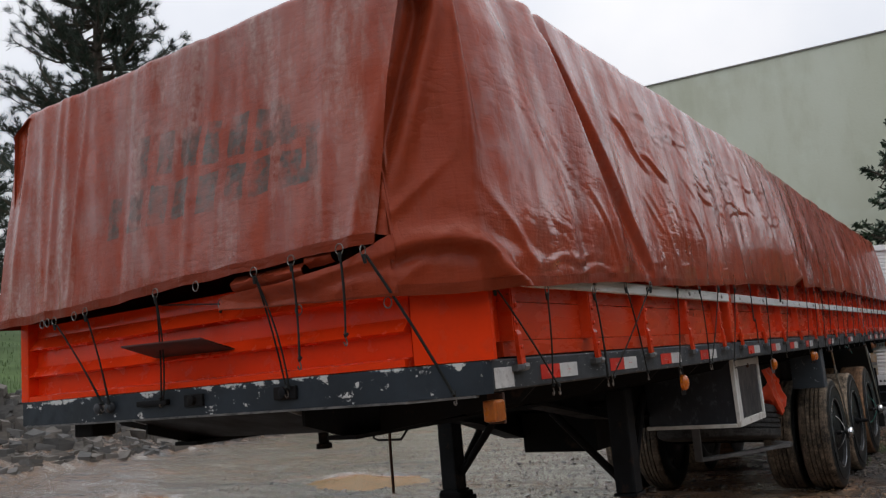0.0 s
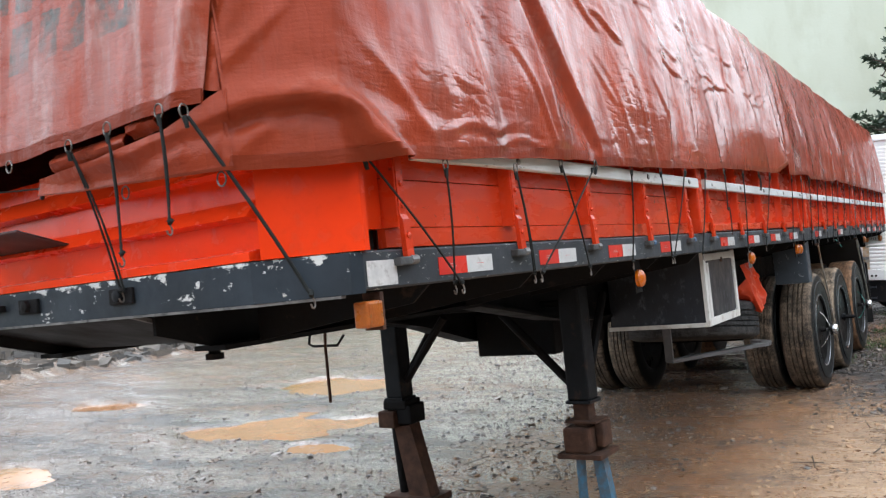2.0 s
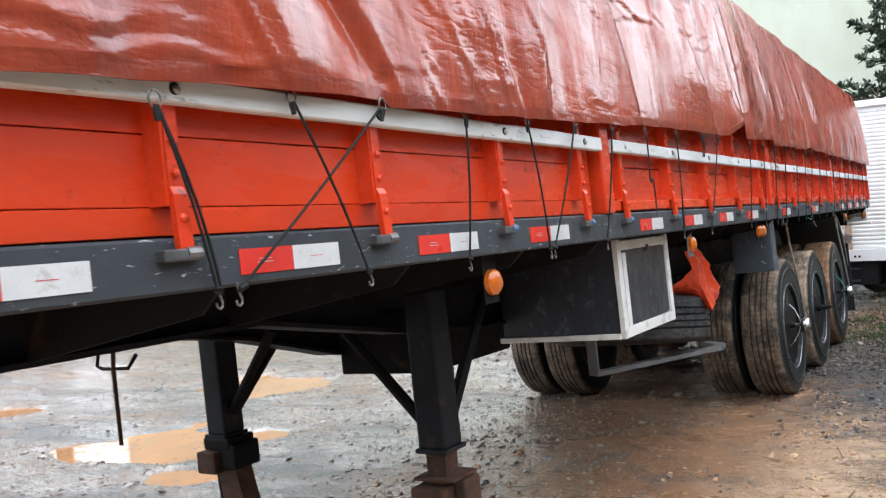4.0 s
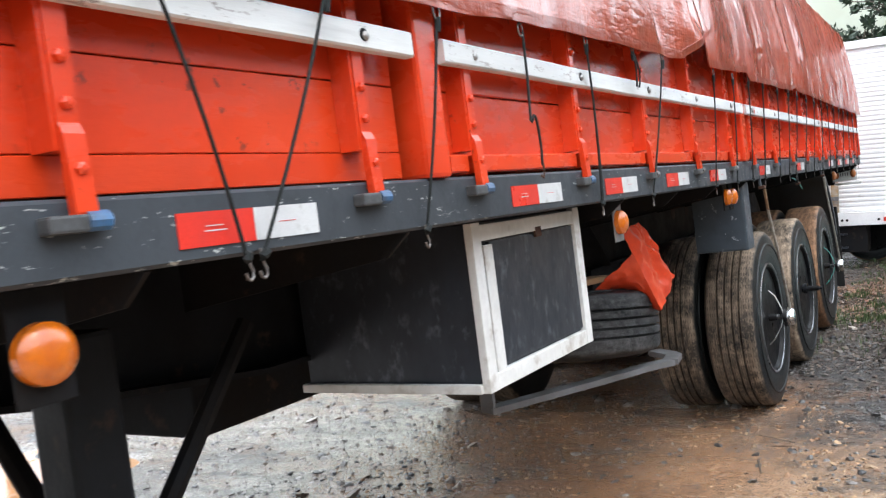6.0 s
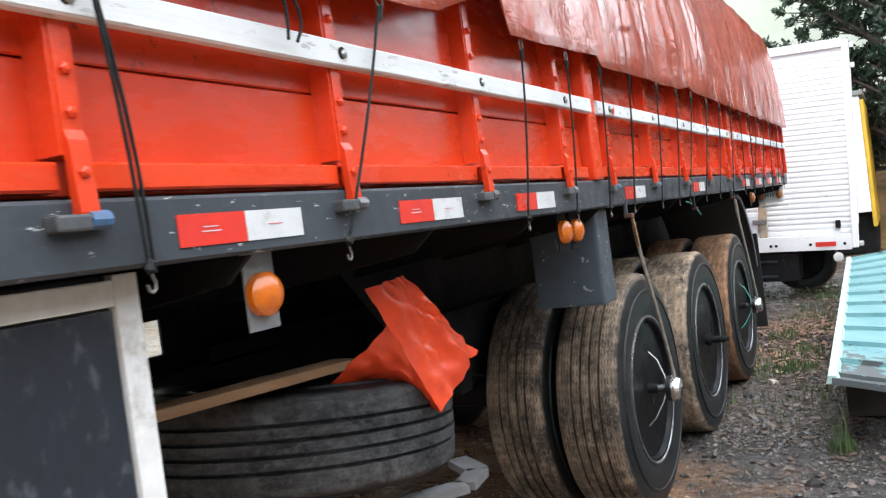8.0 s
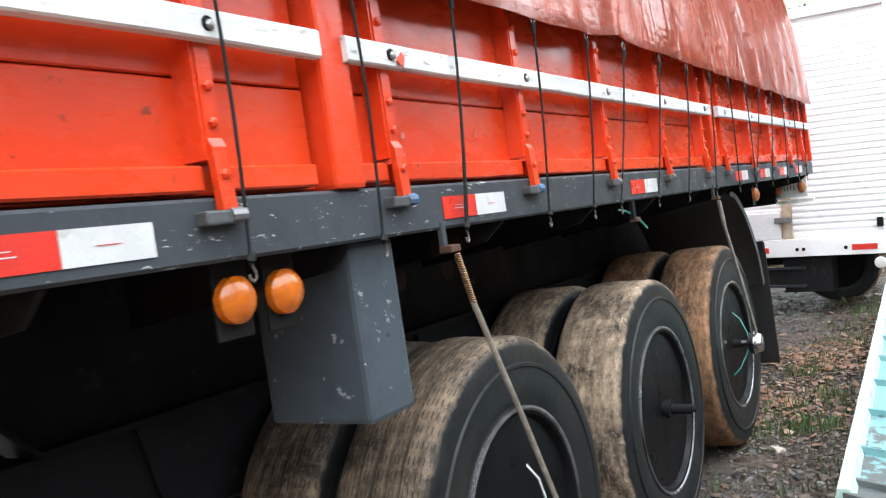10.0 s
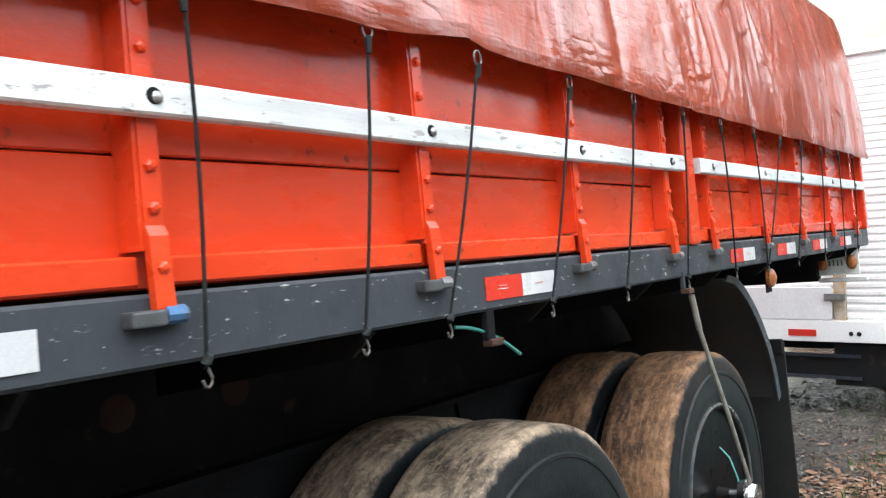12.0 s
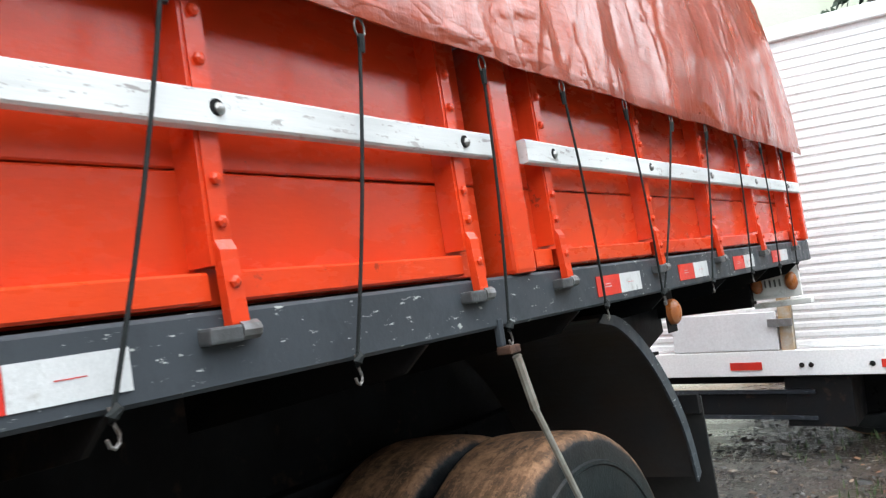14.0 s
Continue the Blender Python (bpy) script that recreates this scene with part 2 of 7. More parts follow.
def tarp_material(name, lettering=False, shine=0.8, tone=1.0):
    """Old rust-red vinyl, wet and shiny in places, with a woven grain and rubbed creases."""
    m, n, l, b = material(name)
    tex = n.new("ShaderNodeTexCoord")
    o = tex.outputs["Object"]
    mp = n.new("ShaderNodeMapping")
    mp.inputs["Scale"].default_value = (3.2, 3.2, 0.55)
    l.new(o, mp.inputs["Vector"])
    streak = noise_node(n, l, 2.4, 7, mp.outputs["Vector"], 0.62)
    big, mid, fine = noise_node(n, l, 0.9, 4, o), noise_node(n, l, 7, 6, o, 0.6), noise_node(n, l, 45, 5, o)
    c = blend(n, l, span(n, l, streak, 0.36, 0.66), tuple(tone * k for k in (0.365, 0.053, 0.020)), tuple(tone * k for k in (0.230, 0.032, 0.014)))
    c = blend(n, l, span(n, l, big, 0.42, 0.66, 0, 0.55), c, tuple(tone * k for k in (0.425, 0.068, 0.024)))
    c = blend(n, l, span(n, l, mid, 0.52, 0.78, 0, 0.4), c, (0.15, 0.028, 0.014))
    pale = maths(n, l, "MULTIPLY", span(n, l, streak, 0.50, 0.68) if lettering else span(n, l, streak, 0.57, 0.70), span(n, l, fine, 0.32, 0.6))
    c = blend(n, l, maths(n, l, "MULTIPLY", pale, 0.55 if lettering else 0.15), c, (0.52, 0.36, 0.32) if lettering else (0.46, 0.27, 0.22))
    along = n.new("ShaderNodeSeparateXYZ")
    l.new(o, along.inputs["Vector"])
    # darker brown towards the front end, broken up by noise
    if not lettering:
        browned = maths(n, l, "MULTIPLY", span(n, l, along.outputs["Y"], -5.45, -5.75), span(n, l, blend(n, l, 0.5, mid, streak), 0.38, 0.60, 0.85, 0.35))
        c = blend(n, l, browned, c, tuple(tone * k for k in (0.185, 0.034, 0.015)))
    if lettering:
        s = n.new("ShaderNodeSeparateXYZ")
        l.new(o, s.inputs["Vector"])
        x, z = maths(n, l, "ADD", s.outputs["X"], -1.22), maths(n, l, "ADD", s.outputs["Z"], 1.44)
        z = maths(n, l, "ADD", z, maths(n, l, "MULTIPLY", maths(n, l, "SUBTRACT", mid, 0.5), 0.05))
        x = maths(n, l, "ADD", x, maths(n, l, "MULTIPLY", maths(n, l, "SUBTRACT", noise_node(n, l, 4, 4, o), 0.5), 0.06))
        total = None
        # rows: left end, right end, foot and height at the left, slope of the foot, how the height falls off to the right, bars to the metre
        for xa, xb, z0, h0, fall, thin, pitch in ((-1.43, -0.56, 2.290, 0.180, -0.055, -0.030, 7.4), (-1.63, -0.50, 2.070, 0.175, 0.030, -0.055, 7.0)):
            u = maths(n, l, "SUBTRACT", x, xa)
            foot = maths(n, l, "ADD", maths(n, l, "MULTIPLY", u, fall), z0)
            v = maths(n, l, "DIVIDE", maths(n, l, "SUBTRACT", z, foot), maths(n, l, "ADD", maths(n, l, "MULTIPLY", u, thin), h0))
            k = maths(n, l, "MULTIPLY", maths(n, l, "SUBTRACT", u, maths(n, l, "MULTIPLY", v, 0.02)), pitch)
            cell, own = maths(n, l, "FRACT", k), maths(n, l, "FLOOR", k)
            row = maths(n, l, "MULTIPLY", maths(n, l, "GREATER_THAN", v, 0.0), maths(n, l, "LESS_THAN", v, 1.0))
            row = maths(n, l, "MULTIPLY", row, maths(n, l, "MULTIPLY", maths(n, l, "GREATER_THAN", u, 0.0), maths(n, l, "LESS_THAN", u, xb - xa)))
            wide = maths(n, l, "ADD", maths(n, l, "MULTIPLY", maths(n, l, "FRACT", maths(n, l, "MULTIPLY", own, 0.37)), 0.22), 0.58)
            bars = maths(n, l, "MULTIPLY", row, maths(n, l, "LESS_THAN", cell, wide))
            total = bars if total is None else maths(n, l, "MAXIMUM", total, bars)
        # the hooked end stroke at the right of both rows
        for xa, xb, za, zb in ((-0.62, -0.42, 2.255, 2.305), (-0.49, -0.43, 2.10, 2.30), (-0.62, -0.44, 2.095, 2.145), (-0.66, -0.59, 2.26, 2.43)):
            box = maths(n, l, "MULTIPLY", maths(n, l, "GREATER_THAN", z, za), maths(n, l, "LESS_THAN", z, zb))
            box = maths(n, l, "MULTIPLY", box, maths(n, l, "MULTIPLY", maths(n, l, "GREATER_THAN", x, xa), maths(n, l, "LESS_THAN", x, xb)))
            total = maths(n, l, "MAXIMUM", total, box)
        wear = maths(n, l, "MULTIPLY", span(n, l, blend(n, l, 0.55, mid, streak), 0.46, 0.62, 1.0, 0.2), span(n, l, noise_node(n, l, 13, 4, o, 0.6), 0.50, 0.60, 1.0, 0.25))
        ink = maths(n, l, "MULTIPLY", maths(n, l, "MULTIPLY", total, wear), span(n, l, fine, 0.36, 0.60, 1.0, 0.6))
        c = blend(n, l, ink, c, (0.050, 0.052, 0.044))
    l.new(c, b.inputs["Base Color"])
    b.inputs["Coat IOR"].default_value = 1.7 if lettering else 1.95
    run = n.new("ShaderNodeMapping")
    run.inputs["Scale"].default_value, run.inputs["Rotation"].default_value = (4.5, 4.5, 0.8), (radians(14), 0, 0)
    l.new(o, run.inputs["Vector"])
    wet = blend(n, l, 0.35, noise_node(n, l, 1.5, 5, run.outputs["Vector"], 0.6), mid)
    soaked = span(n, l, maths(n, l, "ADD", along.outputs["Y"], maths(n, l, "MULTIPLY", mid, 0.3)), -5.55, -5.25, 0.75 if lettering else 0.08, 1.0)
    soaked = maths(n, l, "MULTIPLY", soaked, span(n, l, along.outputs["Y"], -0.5, 3.0, 1.0, 0.8))
    l.new(maths(n, l, "MULTIPLY", span(n, l, wet, 0.40, 0.57, 0.34 * shine, 1.15 * shine), soaked), b.inputs["Coat Weight"])
    l.new(span(n, l, blend(n, l, 0.3, wet, fine), 0.40, 0.56, 0.36 if lettering else 0.27, 0.20 if lettering else 0.11), b.inputs["Coat Roughness"])
    r = blend(n, l, 0.5, streak, mid)
    l.new(span(n, l, r, 0.36, 0.64, 0.20, 0.48), b.inputs["Roughness"])
    b.inputs["Specular IOR Level"].default_value = 0.06
    w = n.new("ShaderNodeTexWave")
    w.wave_type, w.bands_direction = "BANDS", "Z"
    w.inputs["Scale"].default_value, w.inputs["Distortion"].default_value, w.inputs["Detail"].default_value, w.inputs["Detail Scale"].default_value = 26, 4.0, 3, 0.6
    l.new(o, w.inputs["Vector"])
    wrinkle = n.new("ShaderNodeMapping")
    wrinkle.inputs["Scale"].default_value = (1.0, 1.0, 4.5)
    l.new(o, wrinkle.inputs["Vector"])
    cross = noise_node(n, l, 9, 5, wrinkle.outputs["Vector"], 0.6)
    ms = n.new("ShaderNodeMapping")
    ms.inputs["Scale"].default_value, ms.inputs["Rotation"].default_value = (2.6, 2.6, 0.42), (radians(12), 0, 0)
    l.new(o, ms.inputs["Vector"])
    long = noise_node(n, l, 4.2, 3, ms.outputs["Vector"], 0.5)
    ridge = maths(n, l, "POWER", maths(n, l, "ABSOLUTE", maths(n, l, "SUBTRACT", long, 0.5)), 0.6)
    zero = relief(n, l, b, ridge, 0.10 if lettering else 0.12, 0.05)
    first = relief(n, l, b, cross, 0.22, 0.012, zero)
    crease = n.new("ShaderNodeMapping")
    crease.inputs["Scale"].default_value, crease.inputs["Rotation"].default_value = (1.0, 1.0, 2.6), (radians(-20), 0, 0)
    l.new(o, crease.inputs["Vector"])
    sharp = maths(n, l, "POWER", maths(n, l, "ABSOLUTE", maths(n, l, "SUBTRACT", noise_node(n, l, 6.5, 2, crease.outputs["Vector"], 0.5), 0.5)), 0.5)
    some = span(n, l, noise_node(n, l, 1.9, 3, o), 0.44, 0.60, 0.15, 1.0)
    first = relief(n, l, b, maths(n, l, "MULTIPLY", sharp, some), 0.08 if lettering else 0.18, 0.035, first)
    crinkle = n.new("ShaderNodeMapping")
    crinkle.inputs["Scale"].default_value, crinkle.inputs["Rotation"].default_value = (1.0, 1.0, 1.7), (radians(25), 0, 0)
    l.new(o, crinkle.inputs["Vector"])
    tight = maths(n, l, "POWER", maths(n, l, "ABSOLUTE", maths(n, l, "SUBTRACT", noise_node(n, l, 17, 2, crinkle.outputs["Vector"], 0.5), 0.5)), 0.5)
    tight = maths(n, l, "MULTIPLY", tight, span(n, l, noise_node(n, l, 2.6, 3, o), 0.46, 0.62, 0.0, 1.0))
    first = relief(n, l, b, tight, 0.06 if lettering else 0.12, 0.014, first)
    # the film of water smooths the small wrinkles and follows the sharper ones
    film = relief(n, l, b, cross, 0.05, 0.012)
    film = relief(n, l, b, maths(n, l, "MULTIPLY", sharp, some), 0.06 if lettering else 0.10, 0.035, film)
    film = relief(n, l, b, tight, 0.05 if lettering else 0.10, 0.014, film)
    l.new(film, b.inputs["Coat Normal"])
    grain = blend(n, l, 0.45, fine, noise_node(n, l, 160, 3, o, 0.6))
    second = relief(n, l, b, grain, 0.36, 0.0045, first)
    weave = maths(n, l, "MULTIPLY", w.outputs["Fac"], span(n, l, blend(n, l, 0.5, mid, big), 0.47, 0.60, 0.0, 1.0))
    relief(n, l, b, weave, 0.02 if lettering else 0.13, 0.003, second)
    return m


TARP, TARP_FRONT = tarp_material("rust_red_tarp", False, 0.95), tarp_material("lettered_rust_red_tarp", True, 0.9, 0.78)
TARP_HEM = tarp_material("grimy_tarp_hem", False, 0.5, 0.7)
CLOTH = plain("bright_red_sheet", (0.80, 0.075, 0.018), 0.35, 0.0, (0.58, 0.05, 0.02), 8, 60, 0.2)


# ---- mesh helpers ----
def link(name, me, mat, parent=None, label=""):
    me.materials.append(mat)
    ob = new(name, me)
    ob.parent = parent
    if label:
        tagged(ob, label)
    return ob


def part(name, bm, mat, parent=None, label="", smooth=False):
    """One bmesh as one mesh object under a thing or a part."""
    me = bpy.data.meshes.new(name)
    bmesh.ops.recalc_face_normals(bm, faces=bm.faces)
    bm.to_mesh(me)
    bm.free()
    if smooth:
        me.polygons.foreach_set("use_smooth", [True] * len(me.polygons))
        if smooth != "all":
            me.set_sharp_from_angle(angle=radians(38))
    return link(name, me, mat, parent, label)


def again(ob, parent, loc=(0, 0, 0), turn=(0, 0, 0)):
    """Another object on the same mesh, with its sub-parts."""
    c = new(ob.name, ob.data)
    c.parent = parent
    c.location, c.rotation_euler = loc, [radians(a) for a in turn]
    for k in ob.children:
        s = again(k, c)
        s.matrix_local = k.matrix_local.copy()
    for key in ("label",):
        if key in ob:
            c[key] = ob[key]
    return c


def thing(name, label, category, group="", kind="", at=(0, 0, 0)):
    ob = new(name)
    ob.location = at
    ob.empty_display_size = 0.1
    return tagged(ob, label, category, group, kind)


def block(x0, x1, y0, y1, z0, z1, r=0.0, bm=None):
    bm = bm or bmesh.new()
    v = bmesh.ops.create_cube(bm, size=1)["verts"]
    bmesh.ops.transform(bm, verts=v, matrix=Matrix.Translation(((x0 + x1) / 2, (y0 + y1) / 2, (z0 + z1) / 2)) @ Matrix.Diagonal((x1 - x0, y1 - y0, z1 - z0, 1)))
    if r:
        e = list({e for q in v for e in q.link_edges})
        bmesh.ops.bevel(bm, geom=e, offset=r, segments=2, affect="EDGES", profile=0.6)
    return bm


def prism(points, x0, x1, axis="x", bm=None):
    """A flat outline pulled along an axis. points: the two other coordinates."""
    bm = bm or bmesh.new()
    def p(a, q):
        return {"x": (a, q[0], q[1]), "y": (q[0], a, q[1]), "z": (q[0], q[1], a)}[axis]
    lo, hi = [bm.verts.new(p(x0, q)) for q in points], [bm.verts.new(p(x1, q)) for q in points]
    bm.faces.new(lo), bm.faces.new(hi[::-1])
    for i in range(len(points)):
        j = (i + 1) % len(points)
        bm.faces.new((lo[i], lo[j], hi[j], hi[i]))
    return bm


def tube(points, r, n=8, bm=None, closed=False):
    """A round bar along a line of points."""
    bm = bm or bmesh.new()
    pts = [Vector(p) for p in points]
    rings = []
    for i, p in enumerate(pts):
        a = pts[i - 1] if i or closed else p
        b = pts[(i + 1) % len(pts)] if i < len(pts) - 1 or closed else p
        d = (b - a).normalized()
        u = d.cross(Vector((0.31, 0.17, 0.93))).normalized()
        w = d.cross(u)
        rad = r[i] if isinstance(r, (list, tuple)) else r
        rings.append([bm.verts.new(p + rad * (u * math.cos(t) + w * math.sin(t))) for t in [2 * math.pi * k / n for k in range(n)]])
    pairs = list(zip(rings, rings[1:])) + ([(rings[-1], rings[0])] if closed else [])
    for a, b in pairs:
        for k in range(n):
            bm.faces.new((a[k], a[(k + 1) % n], b[(k + 1) % n], b[k]))
    if not closed:
        bm.faces.new(rings[0][::-1]), bm.faces.new(rings[-1])
    return bm


def lathe(profile, n=48, axis="x", at=(0, 0, 0), bm=None, closed=False):
    """A profile of (along the axis, radius) turned round an axis."""
    bm = bm or bmesh.new()
    rings = []
    for a, r in profile:
        ring = []
        for k in range(n):
            t = 2 * math.pi * k / n
            c, s = r * math.cos(t), r * math.sin(t)
            q = {"x": (a, c, s), "y": (c, a, s), "z": (c, s, a)}[axis]
            ring.append(bm.verts.new(Vector(q) + Vector(at)))
        rings.append(ring)
    for a, b in list(zip(rings, rings[1:])) + ([(rings[-1], rings[0])] if closed else []):
        for k in range(n):
            bm.faces.new((a[k], a[(k + 1) % n], b[(k + 1) % n], b[k]))
    if not closed:
        bm.faces.new(rings[0]), bm.faces.new(rings[-1][::-1])
    return bm


def sheet(rows, thick=0.0, bm=None):
    """A surface through rows of points."""
    bm = bm or bmesh.new()
    vs = [[bm.verts.new(p) for p in row] for row in rows]
    for a, b in zip(vs, vs[1:]):
        for k in range(len(a) - 1):
            bm.faces.new((a[k], a[k + 1], b[k + 1], b[k]))
    if thick:
        bmesh.ops.recalc_face_normals(bm, faces=bm.faces)
        bmesh.ops.solidify(bm, geom=bm.faces[:], thickness=thick)
    return bm


def wob(x, y=0.0, z=0.0):
    return noise.noise(Vector((x, y, z)))


# ---- ground ----
POOLS = [(-5.0, 5.2, 1.0, 0.58, 0.07), (-6.5, 7.8, 1.2, 0.60, 0.07), (-3.62, 4.40, 0.36, 0.17, 0.05), (-9.2, 6.1, 0.7, 0.30, 0.06), (-6.2, 2.9, 0.85, 0.36, 0.06)]


def base_height(x, y):
    h = 0.030 * wob(x * 0.35, y * 0.35, 3.1) * (1 - math.exp(-((y - 8.6) / 2.6) ** 4 - ((x + 1) / 2.2) ** 4)) - 0.046 * math.exp(-((y - 8.4) / 2.3) ** 4 - ((x + 1) / 2.6) ** 4)
    return h + 0.030 * max(0.0, -x - 9.0) - 0.02 * min(1.0, max(0.0, (-x - 2.5) / 2.0))


def ground_height(x, y):
    h = base_height(x, y) + 0.014 * wob(x * 1.3, y * 1.3, 7.7) + 0.010 * wob(x * 3.7, y * 3.7, 1.7)
    for cx, cy, ax, ay, d in POOLS:
        q = math.sqrt(((x - cx) / ax) ** 2 + ((y - cy) / ay) ** 2) + 0.75 * wob(x * 0.9, y * 1.4, 1.0) + 0.35 * wob(x * 3.2, y * 3.6, 5.0)
        if q < 1.5:
            h = h + (base_height(cx, cy) - h) * min(1.0, (1.5 - q) / 0.5) - d * min(1.0, max(0.0, (1.25 - q) / 0.5))
    return h


def earth_material():
    """Wet orange clay under grey crushed stone and dark gravel."""
    m, n, l, b = material("wet_earth")
    tex = n.new("ShaderNodeTexCoord")
    o = tex.outputs["Object"]
    s = n.new("ShaderNodeSeparateXYZ")
    l.new(o, s.inputs["Vector"])
    mp = n.new("ShaderNodeMapping")
    mp.inputs["Scale"].default_value = (1.0, 1.0, 0.2)
    l.new(o, mp.inputs["Vector"])
    v = mp.outputs["Vector"]
    big, mid = noise_node(n, l, 0.55, 6, v, 0.6), noise_node(n, l, 3.2, 7, v, 0.65)
    fine, grit = noise_node(n, l, 24, 7, v, 0.75), noise_node(n, l, 110, 4, v)
    # the yard: pale crushed stone, slate-dark wet drags and orange mud, in long smears
    drag = n.new("ShaderNodeMapping")
    drag.inputs["Scale"].default_value, drag.inputs["Rotation"].default_value = (0.45, 1.5, 0.2), (0, 0, radians(-18))
    l.new(o, drag.inputs["Vector"])
    dv = drag.outputs["Vector"]
    slate, smear = noise_node(n, l, 0.8, 8, dv, 0.68), noise_node(n, l, 2.3, 8, dv, 0.7)
    grey = blend(n, l, span(n, l, blend(n, l, 0.4, fine, smear), 0.40, 0.60), (0.59, 0.53, 0.475), (0.18, 0.155, 0.132))
    grey = blend(n, l, span(n, l, smear, 0.50, 0.60, 0, 0.75), grey, blend(n, l, span(n, l, fine, 0.4, 0.65), (0.085, 0.082, 0.080), (0.26, 0.235, 0.21)))
    grey = blend(n, l, span(n, l, slate, 0.47, 0.56, 0, 0.9), grey, blend(n, l, span(n, l, fine, 0.4, 0.65), (0.048, 0.054, 0.062), (0.15, 0.15, 0.152)))
    clay = blend(n, l, span(n, l, mid, 0.35, 0.68), (0.36, 0.200, 0.105), (0.230, 0.130, 0.072))
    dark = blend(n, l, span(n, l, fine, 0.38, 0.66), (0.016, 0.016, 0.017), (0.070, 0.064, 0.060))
    c = blend(n, l, span(n, l, blend(n, l, 0.5, noise_node(n, l, 0.5, 6, dv, 0.62), mid), 0.485, 0.585, 0, 0.8), grey, clay)
    back = maths(n, l, "ADD", s.outputs["Y"], maths(n, l, "MULTIPLY", s.outputs["X"], -0.55))
    c = blend(n, l, maths(n, l, "MULTIPLY", span(n, l, back, 10.0, 14.0), span(n, l, smear, 0.42, 0.56, 0, 0.55)), c, clay)
    # wet clay beside and under the trailer, with dark patches of grit
    side = maths(n, l, "ADD", s.outputs["X"], maths(n, l, "MULTIPLY", blend(n, l, 0.4, big, mid), 1.8))
    clay2 = blend(n, l, span(n, l, blend(n, l, 0.4, fine, mid), 0.40, 0.62), (0.310, 0.145, 0.058), (0.175, 0.084, 0.040))
    clay2 = blend(n, l, span(n, l, big, 0.46, 0.58, 0, 0.4), clay2, (0.36, 0.205, 0.105))
    grit_patch = span(n, l, blend(n, l, 0.40, noise_node(n, l, 1.9, 8, v, 0.78), noise_node(n, l, 60, 5, v, 0.8)), 0.525, 0.560)
    clay2 = blend(n, l, maths(n, l, "MULTIPLY", grit_patch, 0.75), clay2, blend(n, l, span(n, l, grit, 0.4, 0.6), (0.030, 0.026, 0.023), (0.13, 0.105, 0.085)))
    # paler sandy strip beside the trailer; the light outside its shade is coloured in
    lit_sand = span(n, l, maths(n, l, "ADD", s.outputs["X"], maths(n, l, "MULTIPLY", mid, 0.8)), 0.25, 0.95, 0.0, 0.8)
    lit_sand = maths(n, l, "MULTIPLY", lit_sand, span(n, l, s.outputs["Y"], 7.4, 5.6))
    clay2 = blend(n, l, maths(n, l, "MULTIPLY", lit_sand, maths(n, l, "SUBTRACT", 1.0, maths(n, l, "MULTIPLY", grit_patch, 0.75))), clay2, blend(n, l, span(n, l, fine, 0.36, 0.64), (0.66, 0.475, 0.30), (0.40, 0.255, 0.15)))
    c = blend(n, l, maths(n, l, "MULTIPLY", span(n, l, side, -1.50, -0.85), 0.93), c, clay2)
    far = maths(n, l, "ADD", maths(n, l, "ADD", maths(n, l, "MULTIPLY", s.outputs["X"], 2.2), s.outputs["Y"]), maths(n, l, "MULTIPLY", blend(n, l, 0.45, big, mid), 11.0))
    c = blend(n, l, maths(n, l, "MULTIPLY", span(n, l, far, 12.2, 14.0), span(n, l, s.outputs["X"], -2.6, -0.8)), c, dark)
    litter = blend(n, l, span(n, l, fine, 0.35, 0.66), (0.042, 0.031, 0.024), (0.13, 0.090, 0.066))
    litter = blend(n, l, span(n, l, mid, 0.55, 0.68, 0, 0.6), litter, (0.060, 0.075, 0.030))
    rear = maths(n, l, "ADD", s.outputs["Y"], maths(n, l, "MULTIPLY", mid, 2.4))
    c = blend(n, l, maths(n, l, "MULTIPLY", span(n, l, rear, 9.6, 10.8), span(n, l, s.outputs["X"], -1.0, 0.1)), c, litter)
    mud = maths(n, l, "MULTIPLY", span(n, l, side, -1.3, -0.7), span(n, l, far, 13.6, 12.0))
    stony = maths(n, l, "SUBTRACT", 1.0, maths(n, l, "MULTIPLY", mud, 0.7))
    c = blend(n, l, span(n, l, grit, 0.44, 0.64, 0, 0.32), c, (0.08, 0.06, 0.045))
    c = blend(n, l, maths(n, l, "MULTIPLY", stony, span(n, l, noise_node(n, l, 48, 6, v, 0.8), 0.54, 0.60, 0, 0.75)), c, (0.045, 0.042, 0.040))
    c = blend(n, l, maths(n, l, "MULTIPLY", stony, span(n, l, noise_node(n, l, 33, 6, v, 0.8), 0.58, 0.63, 0, 0.55)), c, (0.55, 0.52, 0.48))
    l.new(c, b.inputs["Base Color"])
    wet = span(n, l, blend(n, l, 0.5, slate, smear), 0.40, 0.58, 0.05, 0.34)
    l.new(maths(n, l, "ADD", wet, span(n, l, s.outputs["X"], -2.6, -1.2, 0.0, 0.06)), b.inputs["Roughness"])
    # a film of water over the open yard
    film = maths(n, l, "MULTIPLY", span(n, l, side, 0.6, -1.2, 0.12, 1.0), span(n, l, blend(n, l, 0.5, slate, smear), 0.45, 0.57, 1.0, 0.35))
    l.new(film, b.inputs["Coat Weight"])
    b.inputs["Coat Roughness"].default_value, b.inputs["Coat IOR"].default_value = 0.12, 1.52
    ripple = n.new("ShaderNodeBump")
    ripple.inputs["Strength"].default_value, ripple.inputs["Distance"].default_value = 0.35, 0.03
    l.new(blend(n, l, 0.5, mid, fine), ripple.inputs["Height"])
